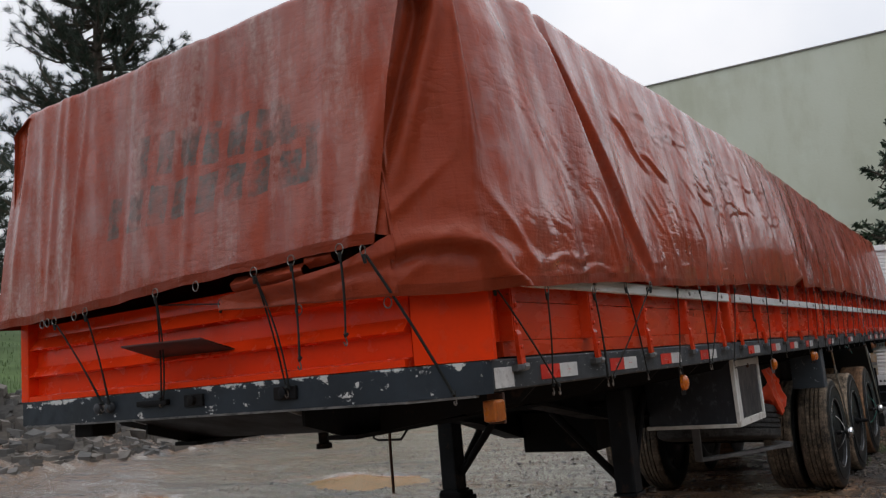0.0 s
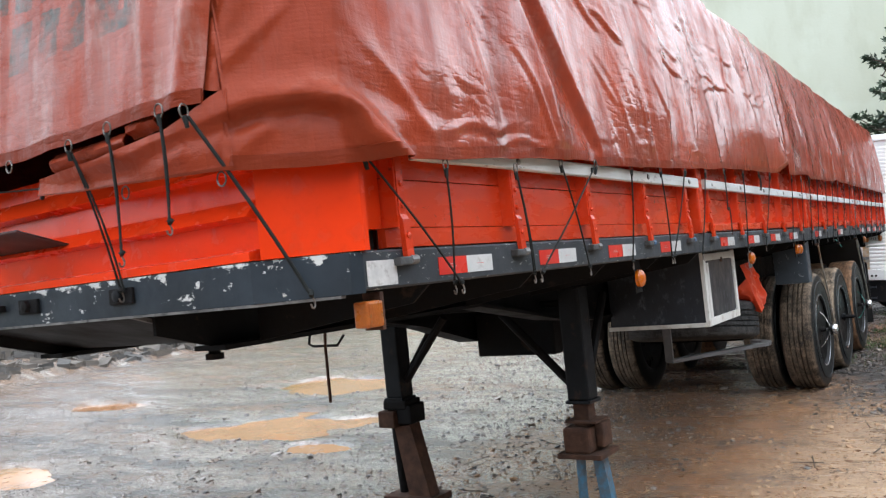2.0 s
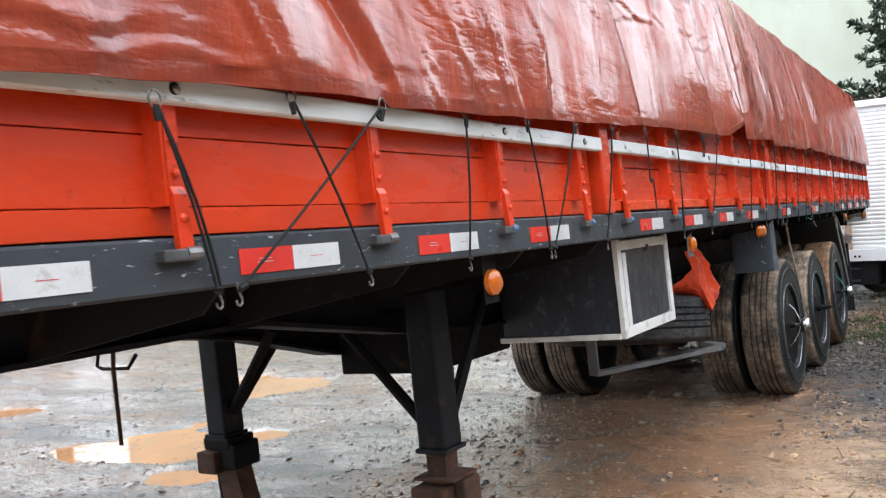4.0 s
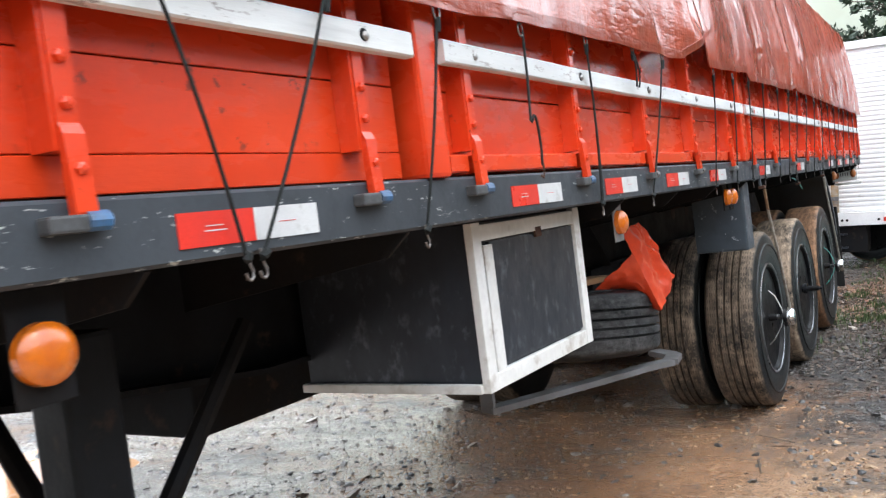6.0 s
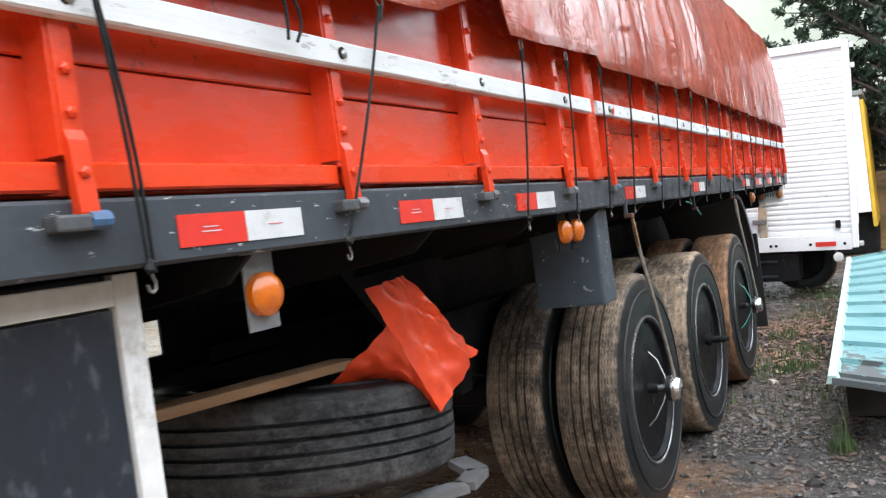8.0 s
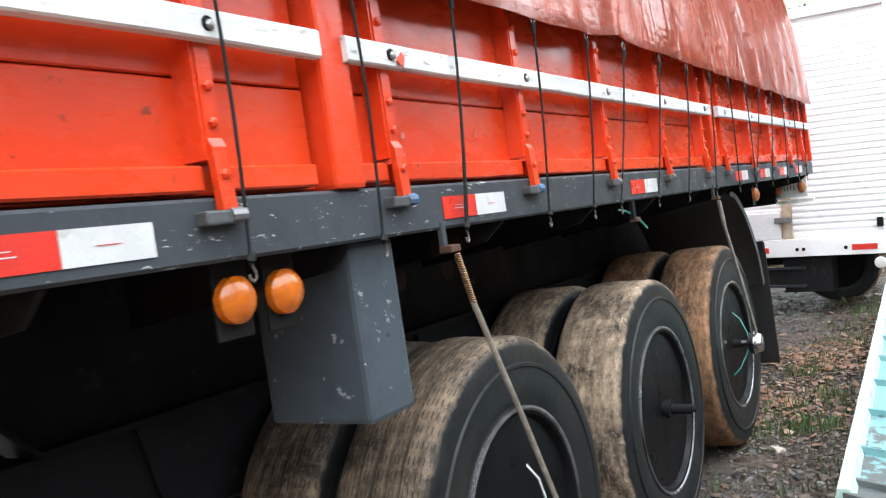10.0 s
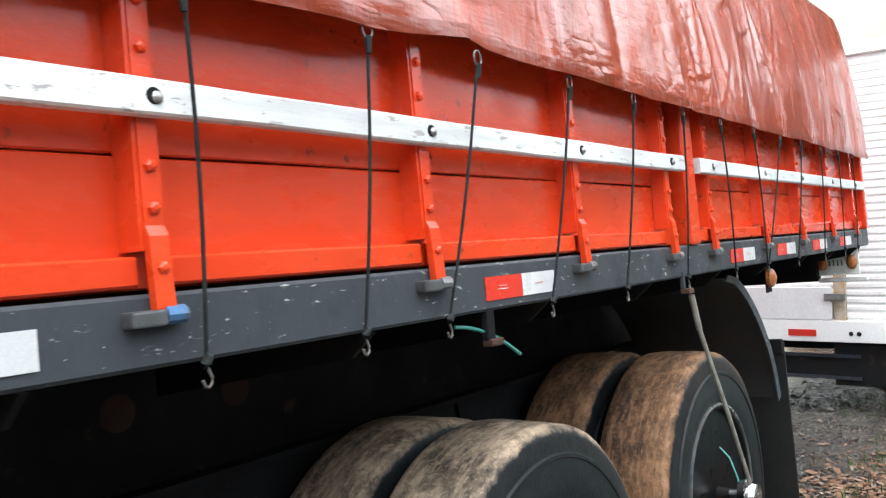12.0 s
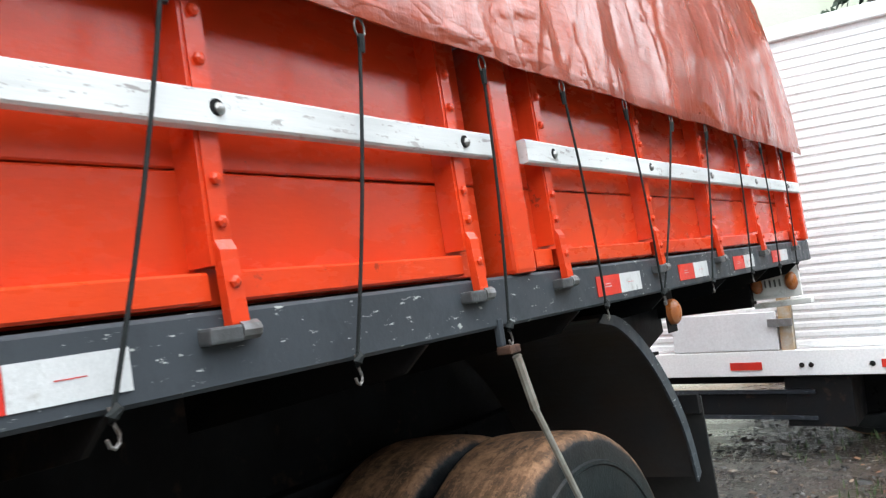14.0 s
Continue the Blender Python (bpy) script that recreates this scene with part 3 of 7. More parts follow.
    l.new(ripple.outputs["Normal"], b.inputs["Coat Normal"])
    first = relief(n, l, b, mid, 0.28, 0.05)
    vor = n.new("ShaderNodeTexVoronoi")
    vor.inputs["Scale"].default_value = 38
    l.new(v, vor.inputs["Vector"])
    second = relief(n, l, b, maths(n, l, "MULTIPLY", fine, stony), 0.9, 0.035, first)
    second = relief(n, l, b, vor.outputs["Distance"], 0.30, 0.02, second)
    relief(n, l, b, grit, 0.6, 0.010, second)
    return m


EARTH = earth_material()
xs = np.unique(np.concatenate([np.linspace(-400, -40, 10), np.linspace(-40, -12, 57), np.linspace(-12, 3, 200), np.linspace(3, 30, 28), np.linspace(30, 400, 10)]))
ys = np.unique(np.concatenate([np.linspace(-300, -10, 10), np.linspace(-10, 0, 30), np.linspace(0, 16, 200), np.linspace(16, 40, 40), np.linspace(40, 400, 10)]))
ground_bm = sheet([[(x, y, ground_height(x, y) if abs(x) < 60 and abs(y) < 60 else ground_height(max(-60, min(60, x)), max(-60, min(60, y)))) for x in xs] for y in ys])
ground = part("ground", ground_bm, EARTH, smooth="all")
tagged(ground, "wet orange clay and grey gravel yard with puddles", "ground", kind="structure")


def water_material():
    m, n, l, b = material("muddy_water")
    v = coords(n, l)
    c = blend(n, l, span(n, l, noise_node(n, l, 1.5, 3, v), 0.4, 0.6), (0.38, 0.180, 0.075), (0.31, 0.155, 0.070))
    l.new(c, b.inputs["Base Color"])
    b.inputs["Roughness"].default_value = 0.05
    b.inputs["IOR"].default_value = 1.33
    drops = n.new("ShaderNodeTexVoronoi")
    drops.inputs["Scale"].default_value = 6.5
    l.new(v, drops.inputs["Vector"])
    ring = maths(n, l, "SINE", maths(n, l, "MULTIPLY", drops.outputs["Distance"], 60.0))
    ring = maths(n, l, "MULTIPLY", ring, span(n, l, drops.outputs["Distance"], 0.10, 0.22, 1.0, 0.0))
    relief(n, l, b, ring, 0.35, 0.006, relief(n, l, b, noise_node(n, l, 18, 3, v), 0.05, 0.01))
    return m


WATER = water_material()
for cx, cy, ax, ay, d in POOLS:
    rim = [(cx + 1.6 * ax * math.cos(a), cy + 1.6 * ay * math.sin(a), base_height(cx, cy) - 0.45 * d) for a in np.linspace(0, 2 * math.pi, 40, endpoint=False)]
    wbm = bmesh.new()
    wbm.faces.new([wbm.verts.new(p) for p in rim])
    tagged(part("puddle", wbm, WATER), "shallow puddle of muddy orange rain water", "puddle", kind="structure")


# ---- building wall behind the yard ----
def wall_material():
    m, n, l, b = material("mossy_plaster")
    mp = n.new("ShaderNodeMapping")
    tex = n.new("ShaderNodeTexCoord")
    mp.inputs["Scale"].default_value = (1, 1, 0.28)
    l.new(tex.outputs["Object"], mp.inputs["Vector"])
    v = mp.outputs["Vector"]
    big, mid, fine = noise_node(n, l, 0.22, 5, v, 0.6), noise_node(n, l, 0.9, 7, v, 0.68), noise_node(n, l, 12, 5, tex.outputs["Object"])
    c = blend(n, l, span(n, l, big, 0.38, 0.62), (0.54, 0.575, 0.49), (0.47, 0.495, 0.40))
    c = blend(n, l, span(n, l, mid, 0.50, 0.72, 0, 0.6), c, (0.38, 0.395, 0.30))
    c = blend(n, l, span(n, l, noise_node(n, l, 0.5, 4, tex.outputs["Object"]), 0.52, 0.66, 0, 0.5), c, (0.57, 0.62, 0.54))
    l.new(c, b.inputs["Base Color"])
    b.inputs["Roughness"].default_value = 0.85
    relief(n, l, b, fine, 0.25, 0.02)
    return m


PLASTER = wall_material()
wall = part("wall_north", block(-26, 11.5, 0, 0.4, -0.5, 11.3), PLASTER)
wall.location, wall.rotation_euler = (-8.1, 27.73, 0), (0, 0, radians(7))
tagged(wall, "tall blank greenish plaster wall of a warehouse with damp stains", "wall", kind="structure")
CAP = plain("grey_flashing", (0.22, 0.22, 0.2), 0.6)
part("coping", block(-26.05, 11.55, -0.05, 0.45, 11.3, 11.36, 0.01), CAP, wall)


# plain unseen walls that close the yard behind and beside the camera
# they are added to darken low reflections on the tarp and trim the daylight
YARD = plain("yard_wall_plaster", (0.20, 0.195, 0.175), 0.85, 0, (0.14, 0.135, 0.115), 0.4, 12, 0.2)
tagged(part("wall_east", block(9.5, 9.8, -14, 30, -0.5, 5.4), YARD), "plain grey wall, unseen and added to darken reflections", "wall", kind="structure")
tagged(part("wall_northeast", block(3.6, 9.5, 30.0, 30.3, -0.5, 5.6), YARD), "plain grey wall, unseen and added to darken reflections", "wall", kind="structure")
tagged(part("wall_south", block(-30, 9.5, -14.3, -14, -0.5, 4.6), YARD), "plain grey wall, unseen and added to darken reflections", "wall", kind="structure")


# ---- semi-trailer ----
XL, XC = -2.44, -1.22
RZ0, RZ1 = 1.335, 1.440
FRONT, BACK = 0.62, 12.80
trailer = thing("semi_trailer", "red and grey three-axle semi-trailer standing on its landing legs", "trailer", at=(XC, 6.5, 0))


def t_part(name, bm, mat, label="", smooth=False, parent=None):
    """A part of the trailer, built in world coordinates."""
    ob = part(name, bm, mat, None, label, smooth)
    ob.parent = parent or trailer
    ob.location = -trailer.location
    return ob


def channel(x0, x1, y0, y1, z0, z1, out, t=0.008):
    """A U-shaped edge rail along y, open towards the inside."""
    e, i, s = (x1, x0, -1) if out > 0 else (x0, x1, 1)
    c = 0.006 * s
    return prism([(i, z0), (e + c, z0), (e, z0 + 0.006), (e, z1 - 0.006), (e + c, z1), (i, z1), (i, z1 - t), (e + t * s, z1 - t), (e + t * s, z0 + t), (i, z0 + t)], y0, y1, "y")


t_part("side_rail", channel(-0.09, 0.0, 0.82, BACK, RZ0, RZ1, 1), GREY, "grey painted steel side rail with paint chips")
t_part("side_rail", channel(XL, XL + 0.09, 0.82, BACK, RZ0, RZ1, -1), GREY)
t_part("front_rail", prism([(0.0, 0.82), (-0.008, 0.775), (-0.20, FRONT), (XL, FRONT), (XL, 0.80), (XL, 0.82), (XL + 0.1, 0.90), (-0.1, 0.90)], RZ0 - 0.004, RZ1 - 0.003, "z"), GREY_FRONT, "dark grey front rail with flaked white paint")
for x in (-1.83, -1.755):
    t_part("rail_knob", lathe([(FRONT - 0.001, 0.024), (FRONT - 0.020, 0.022), (FRONT - 0.028, 0.012), (FRONT - 0.029, 0.002)], 14, "y", (x, 0, 1.386)), GREY, smooth=True)
t_part("rail_latch", block(-1.56, -1.37, FRONT - 0.022, FRONT + 0.002, 1.380, 1.402, 0.006), CHASSIS, "greasy black latch bar")
for x in (-1.22, -0.73):
    t_part("rail_mount", block(x - 0.055, x + 0.055, FRONT - 0.012, FRONT + 0.002, 1.365, 1.412, 0.005), CHASSIS, "greasy black mount on the front rail")
    t_part("mount_bolt", lathe([(FRONT - 0.012, 0.020), (FRONT - 0.026, 0.018), (FRONT - 0.030, 0.006)], 12, "y", (x, 0, 1.390)), CHASSIS, smooth=True)
t_part("rear_rail", block(XL, 0.0, BACK, BACK + 0.07, RZ0, RZ1, 0.006), GREY)
t_part("deck", block(XL + 0.02, -0.02, 0.9, BACK, RZ1 - 0.05, RZ1 - 0.012), plain("deck_wood", (0.13, 0.09, 0.06), 0.8, stretch=(8, 1, 1)))

# front bulkhead of folded steel with pressed ribs
fz = [(1.44, 0.0), (1.462, 0.0), (1.470, 0.045), (1.545, 0.045), (1.553, 0.0), (1.597, 0.042), (1.668, 0.045), (1.676, 0.0), (1.732, 0.042), (1.786, 0.045), (1.786, 0.10), (1.44, 0.10)]
t_part("front_bulkhead", prism([(FRONT + 0.0 + d, z) for z, d in fz], XL + 0.05, -0.20, "x"), RED_STEEL, "glossy red steel front bulkhead with pressed ribs")
pts = [(-0.172, FRONT + 0.012), (-0.015, 0.785), (0.015, 0.815), (0.015, 0.835), (-0.015, 0.84), (-0.172, FRONT + 0.06)]
t_part("corner_post", prism(pts, RZ1, 1.95, "z"), RED_STEEL, "smooth red steel corner panel")
t_part("bulkhead_end", block(XL - 0.008, XL + 0.055, FRONT - 0.004, 0.93, RZ1, 1.93, 0.006), RED_STEEL)
defl = bmesh.new()
q = [Vector(p) for p in ((-1.47, 0.645, 1.572), (-1.00, 0.645, 1.565), (-1.00, 0.475, 1.612), (-1.47, 0.475, 1.622))]
dv = [defl.verts.new(p) for p in q] + [defl.verts.new(p + Vector((0, 0, -0.006))) for p in q]
for f in ((0, 1, 2, 3), (7, 6, 5, 4), (0, 4, 5, 1), (1, 5, 6, 2), (2, 6, 7, 3), (3, 7, 4, 0)):
    defl.faces.new([dv[k] for k in f])
t_part("front_shelf", defl, plain("dark_red_plate", (0.050, 0.011, 0.008), 0.6), "dark red steel shelf plate on the bulkhead")
# small recess between corner panel and first gate
t_part("recess_panel", block(-0.07, -0.05, 0.835, 0.975, 1.50, 1.95), RED_STEEL)
# near-black plate that carries the slot's shade in its colour
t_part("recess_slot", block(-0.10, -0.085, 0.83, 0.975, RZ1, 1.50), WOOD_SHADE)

# ---- side gates ----
GATES = [(0.975, 3.70), (3.82, 6.78), (6.86, 9.66), (9.80, 12.76)]
HINGES = [[1.005, 1.655, 2.275, 2.915, 3.535], [3.95, 4.59, 5.225, 5.865, 6.505], [7.005, 7.645, 8.275, 8.92, 9.545], [9.935, 10.585, 11.21, 11.86, 12.49]]
BX = -0.040
hinge_base = block(-0.004, 0.026, -0.060, -0.004, 1.394, 1.417, 0.004)
hinge_mesh = bpy.data.meshes.new("hinge_block")
hinge_base.to_mesh(hinge_mesh)
hinge_mesh.materials.append(plain("hinge_steel", (0.10, 0.105, 0.11), 0.5, 0.3, (0.05, 0.05, 0.05), 20, 90, 0.3))
nut_bm = lathe([(-0.004, 0.004), (-0.004, 0.014), (0.028, 0.014), (0.032, 0.010), (0.032, 0.003)], 10, "y", (0.014, 0.0, 1.408))
nut_mesh = bpy.data.meshes.new("hinge_pin")
nut_bm.to_mesh(nut_mesh)
nut_mesh.materials.append(BLUE_NUT)
bare_nut_mesh = nut_mesh.copy()
bare_nut_mesh.materials[0] = plain("grey_pin_steel", (0.24, 0.24, 0.245), 0.45, 0.6, (0.12, 0.11, 0.105), 30, 90, 0.3)
stake_bm = prism([(BX, -0.030), (BX + 0.022, -0.026), (0.002, -0.024), (0.002, 0.018), (BX + 0.022, 0.022), (BX, 0.028)], 1.50, 2.04, "z")
stake_mesh = bpy.data.meshes.new("stake")
bmesh.ops.recalc_face_normals(stake_bm, faces=stake_bm.faces)
stake_bm.to_mesh(stake_mesh)
stake_mesh.materials.append(RED)
strap_bm = prism([(0.000, 1.93), (0.0045, 1.93), (0.0055, 1.535), (0.014, 1.520), (0.020, 1.420), (0.016, 1.398), (0.004, 1.400), (0.001, 1.50)], -0.017, 0.014, "y")
for z in (1.475, 1.56, 1.62, 1.79, 1.86):
    lathe([(0.0, 0.010), (0.007, 0.009), (0.010, 0.004)], 6, "x", (0.014 if z < 1.5 else 0.0045, -0.001, z), strap_bm)
strap_mesh = bpy.data.meshes.new("strap_hinge")
bmesh.ops.recalc_face_normals(strap_bm, faces=strap_bm.faces)
strap_bm.to_mesh(strap_mesh)
strap_mesh.materials.append(RED)
# flat black disc round each bolt: the recess's shade as colour
hole_bm = lathe([(-0.002, 0.0125), (0.0008, 0.0125), (0.0008, 0.002)], 14, "x")
hole_mesh = bpy.data.meshes.new("bolt_hole")
hole_bm.to_mesh(hole_mesh)
hole_mesh.materials.append(CHASSIS)
bolt_bm = lathe([(0.0, 0.0095), (0.003, 0.009), (0.006, 0.006), (0.007, 0.002)], 10, "x")
bolt_mesh = bpy.data.meshes.new("bolt")
bolt_bm.to_mesh(bolt_mesh)
bolt_mesh.materials.append(STEEL)


def plank(y0, y1, z0, z1, x0, x1, seed, worn=0.004):
    """A sawn board with slightly wavy edges and face."""
    bm = bmesh.new()
    n = max(3, int((y1 - y0) / 0.12))
    rows = []
    for i in range(n + 1):
        y = y0 + (y1 - y0) * i / n
        a, b, c = 0.75 * worn * wob(y * 2.1, seed), 0.75 * worn * wob(y * 2.3, seed + 9), worn * wob(y * 1.1, seed + 4)
        rows.append([bm.verts.new(p) for p in ((x0, y, z0 + a), (x1 + c - worn, y, z0 + a), (x1 + c, y, z0 + a + worn), (x1 + c, y, z1 + b - worn), (x1 + c - worn, y, z1 + b), (x0, y, z1 + b))])
    for a, b in zip(rows, rows[1:]):
        for k in range(6):
            bm.faces.new((a[k], a[(k + 1) % 6], b[(k + 1) % 6], b[k]))
    bm.faces.new(rows[0]), bm.faces.new(rows[-1][::-1])
    return bm


for g, (ya, yb) in enumerate(GATES):
    gate = new("side_gate")
    gate.parent = trailer
    gate.location = Vector((0, ya, RZ1)) - trailer.location
    tagged(gate, "red painted wooden side gate with a worn white rub slat")
    base = -Vector((0, ya, RZ1))

    def g_part(name, bm, mat, label=""):
        ob = part(name, bm, mat, gate, label)
        ob.location = base
        return ob

    levels = [(RZ1 + 0.006, 1.5005), (1.502, 1.6385), (1.641, 2.06)] if g == 0 else [(RZ1 + 0.006, 1.640), (1.6435, 2.06)]
    for k, (z0, z1) in enumerate(levels):
        g_part("board", plank(ya, yb, z0, z1, BX - 0.028, BX, g * 10 + k, 0.0015 if g == 0 else 0.003), RED)
    # added near-black sheet, so that the board joints read as shaded
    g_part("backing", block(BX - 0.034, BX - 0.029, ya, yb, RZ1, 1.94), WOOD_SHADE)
    if g:
        edges = [ya] + [h for h in HINGES[g]] + [yb]
        for a, b in zip(edges, edges[1:]):
            if b - a > 0.12:
                g_part("bottom_batten", plank(a + 0.026, b - 0.026, RZ1 + 0.010, 1.492, BX - 0.01, -0.006, g * 7 + a), RED)
    g_part("rub_slat", plank(ya + 0.08 if g == 0 else ya, yb, 1.688, 1.740, 0.005, 0.028, g + 50), WHITE_WOOD, "worn white painted wooden slat")
    for h in HINGES[g]:
        for nm, me in (("stake", stake_mesh), ("strap_hinge", strap_mesh), ("hinge_block", hinge_mesh), ("hinge_pin", nut_mesh if h in (2.915, 3.535, 3.95, 4.59, 7.005, 7.645) else bare_nut_mesh)):
            ob = new(nm, me)
            ob.parent = gate
            ob.location = Vector((0, h, 0)) + base
        ob = new("bolt", bolt_mesh)
        ob.parent, ob.location = gate, Vector((0.0285, h + 0.004, 1.713)) + base
        ob = new("bolt_hole", hole_mesh)
        ob.parent, ob.location = gate, Vector((0.0285, h, 1.715)) + base


def fleck(y, z, w, h, x, seed):
    """A thin ragged patch of paint on an upright face."""
    rng = random.Random(seed)
    rim = [(y + w * math.cos(a) * rng.uniform(0.5, 1.1), z + h * math.sin(a) * rng.uniform(0.5, 1.1)) for a in np.linspace(0, 2 * math.pi, 15, endpoint=False)]
    return prism(rim, x, x + 0.0009, "x")


SCRAPE = plain("pale_scrape", (0.62, 0.24, 0.18), 0.6, 0.0, (0.62, 0.10, 0.04), 60, 160, 0.2)
for k, (y, z, w, h) in enumerate(((7.099, 1.556, 0.014, 0.009), (7.092, 1.514, 0.012, 0.004), (7.431, 1.563, 0.004, 0.011), (7.434, 1.572, 0.003, 0.006), (7.447, 1.594, 0.0025, 0.005))):
    t_part("paint_scrape", fleck(y, z, w, h, BX + 0.0032, 60 + k), SCRAPE, "pale scrape through the red paint")
t_part("overspray", fleck(7.036, 1.706, 0.017, 0.019, 0.0315, 90), RED, "red overspray on the white slat")
for y in (3.775, 6.835, 9.745):
    t_part("gate_column", block(-0.075, 0.012, y - 0.046, y + 0.046, RZ1, 1.96, 0.010), RED, "thick red steel column between gates")
t_part("gate_column", block(-0.075, 0.018, 12.755, 12.815, RZ1, 1.96, 0.010), RED)
t_part("rear_gate", block(XL + 0.05, -0.075, 12.76, 12.80, RZ1, 1.95, 0.004), RED)
t_part("left_gate", block(XL + 0.02, XL + 0.05, 0.93, 12.76, RZ1, 1.95, 0.004), RED)

# reflective strips on the rail, two halves each
TAPES = [1.31, 1.945, 2.573, 3.215, 4.26, 4.907, 5.559, 6.21, 7.317, 8.604, 10.264, 10.902, 11.542, 12.17]


def half(name, y0, y1, mat):
    me = bpy.data.meshes.new(name)
    bm = block(0.0005, 0.0022, y0, y1, 1.357, 1.409)
    bm.to_mesh(me)
    me.materials.append(mat)
    return me


red_half, white_half = half("red_half", -0.152, 0.0, TAPE_RED), half("white_half", 0.001, 0.152, TAPE_WHITE)
BARS = []
for (ya, yb, za, zb), mat_ in (((-0.100, -0.066, 1.3865, 1.3880), TAPE_WHITE), ((-0.104, -0.060, 1.3790, 1.3808), TAPE_WHITE), ((0.055, 0.095, 1.3825, 1.3837), TAPE_RED)):
    me = bpy.data.meshes.new("print_bar")
    bm = block(0.0024, 0.0030, ya, yb, za, zb)
    bm.to_mesh(me)
    me.materials.append(mat_)
    BARS.append(me)
for y in TAPES:
    strip = new("reflective_strip", red_half)
    strip.parent, strip.location = trailer, Vector((0, y, 0)) - trailer.location
    tagged(strip, "red and white reflective safety strip")
    for me in (white_half, *BARS):
        k = new(me.name.split(".")[0], me)
        k.parent = strip
t_part("corner_sticker", block(0.0005, 0.003, 0.83, 0.955, 1.345, 1.412), STICKER, "scratched white reflector sticker")

# side and corner lamps
for y, z in ((2.87, 1.248), (4.985, 1.258), (6.545, 1.268), (6.665, 1.266), (10.77, 1.262)):
    lamp = new("side_lamp")
    lamp.parent, lamp.location = trailer, Vector((-0.055, y, z)) - trailer.location
    tagged(lamp, "round amber side marker lamp")
    m = AMBER if y < 10 else DULL_LENS
    part("lens", lathe([(0.0, 0.042), (0.016, 0.041), (0.026, 0.032), (0.032, 0.016), (0.033, 0.002)], 24, "x"), m, lamp, smooth=True)
    part("lamp_plate", block(-0.006, -0.001, -0.040, 0.042, -0.066, 0.085, 0.001), ZINC if 4 < y < 5 else CHASSIS, lamp)
cl = new("corner_lamp")
cl.parent, cl.location = trailer, Vector((-0.02, 0.85, 1.275)) - trailer.location
tagged(cl, "square amber corner lamp in a dark housing")
part("lens", block(-0.030, 0.020, -0.030, 0.035, -0.036, 0.034, 0.008), AMBER_OLD, cl)
part("lamp_plate", block(-0.05, 0.012, 0.035, 0.05, -0.046, 0.055, 0.003), RUST, cl)

# ---- chassis ----
BEAM = plain("charcoal_beam_paint", (0.013, 0.0145, 0.017), 0.6, 0.0, (0.009, 0.009, 0.010), 5, 50, 0.3, (0.05, 0.035, 0.026), 0.06, gloss=0.10)
NEAR_LINE = [(0.95, 1.205), (2.50, 1.205), (3.30, 1.065), (3.90, 1.00), (4.80, 1.00), (5.10, 1.25), (6.28, 1.25), (6.55, 0.985), (12.3, 0.985)]
FAR_LINE = [(0.95, 1.205), (2.50, 1.205), (3.30, 1.065), (3.90, 0.90), (12.3, 0.90)]
OPENINGS = [(5.55, 0.90), (5.55, 1.110), (6.03, 1.118), (6.03, 0.90), (6.06, 0.90), (6.06, 1.118), (6.17, 1.118), (6.17, 0.90)]
for x, low, notch in ((-0.78, NEAR_LINE, []), (-1.70, FAR_LINE, OPENINGS)):
    web = low[:-1] + notch + low[-1:] + [(12.6, 1.06), (12.6, 1.318), (0.75, 1.318), (0.75, 1.26)]
    beam = t_part("main_beam", prism(web, x - 0.007, x + 0.007, "x"), BEAM, "charcoal painted steel main beam")
    part("lower_flange", prism(low + [(a, b - 0.016) for a, b in low[::-1]], x - 0.075, x + 0.075, "x"), BEAM, beam)
    part("upper_flange", block(x - 0.075, x + 0.075, 0.75, 12.6, 1.319, 1.334), BEAM, beam)
# flat discs on the web, coloured with the shade of its holes
for y in (8.02, 8.36):
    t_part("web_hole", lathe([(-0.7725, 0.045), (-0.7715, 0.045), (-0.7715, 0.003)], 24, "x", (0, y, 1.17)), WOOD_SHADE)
t_part("web_brace", tube([(-1.70, 5.55, 1.03), (-1.70, 6.03, 1.06)], 0.008, 6), CHASSIS)
t_part("web_patch", block(-1.712, -1.690, 5.50, 6.36, 0.76, 0.975, 0.003), BEAM)
cross = [t_part("outrigger", prism([(0.0, 1.333), (-0.70, 1.333), (-0.70, 1.20), (-0.06, 1.285)], -0.005, 0.005, "y"), CHASSIS),
         t_part("outrigger", prism([(-1.78, 1.333), (-2.44, 1.333), (-2.38, 1.285), (-1.78, 1.20)], -0.005, 0.005, "y"), CHASSIS),
         t_part("cross_member", block(-1.70, -0.78, -0.03, 0.03, 1.21, 1.33), CHASSIS)]
for c in cross:
    c.location += Vector((0, 1.10, 0))
    for k in range(1, 19):
        if k != 5:
            again(c, trailer, c.location + Vector((0, 0.635 * k, 0)))
# coupling plate with its sloping lip and king pin
WORN_EDGE = plain("worn_pale_steel", (0.20, 0.195, 0.19), 0.5, 0.3, (0.05, 0.05, 0.052), 14, 80, 0.3, (0.015, 0.015, 0.016), 0.4)
t_part("coupling_plate", prism([(0.66, 1.330), (1.05, 1.212), (2.35, 1.200), (2.35, 1.220), (1.07, 1.228), (0.72, 1.335)], -1.70, -0.80, "x"), CHASSIS, "greasy black coupling plate")
for x in (-0.800, -1.712):
    t_part("plate_edge", prism([(0.655, 1.330), (1.05, 1.207), (1.06, 1.220), (0.665, 1.340)], x, x + 0.012, "x"), WORN_EDGE, "edge worn to pale steel")
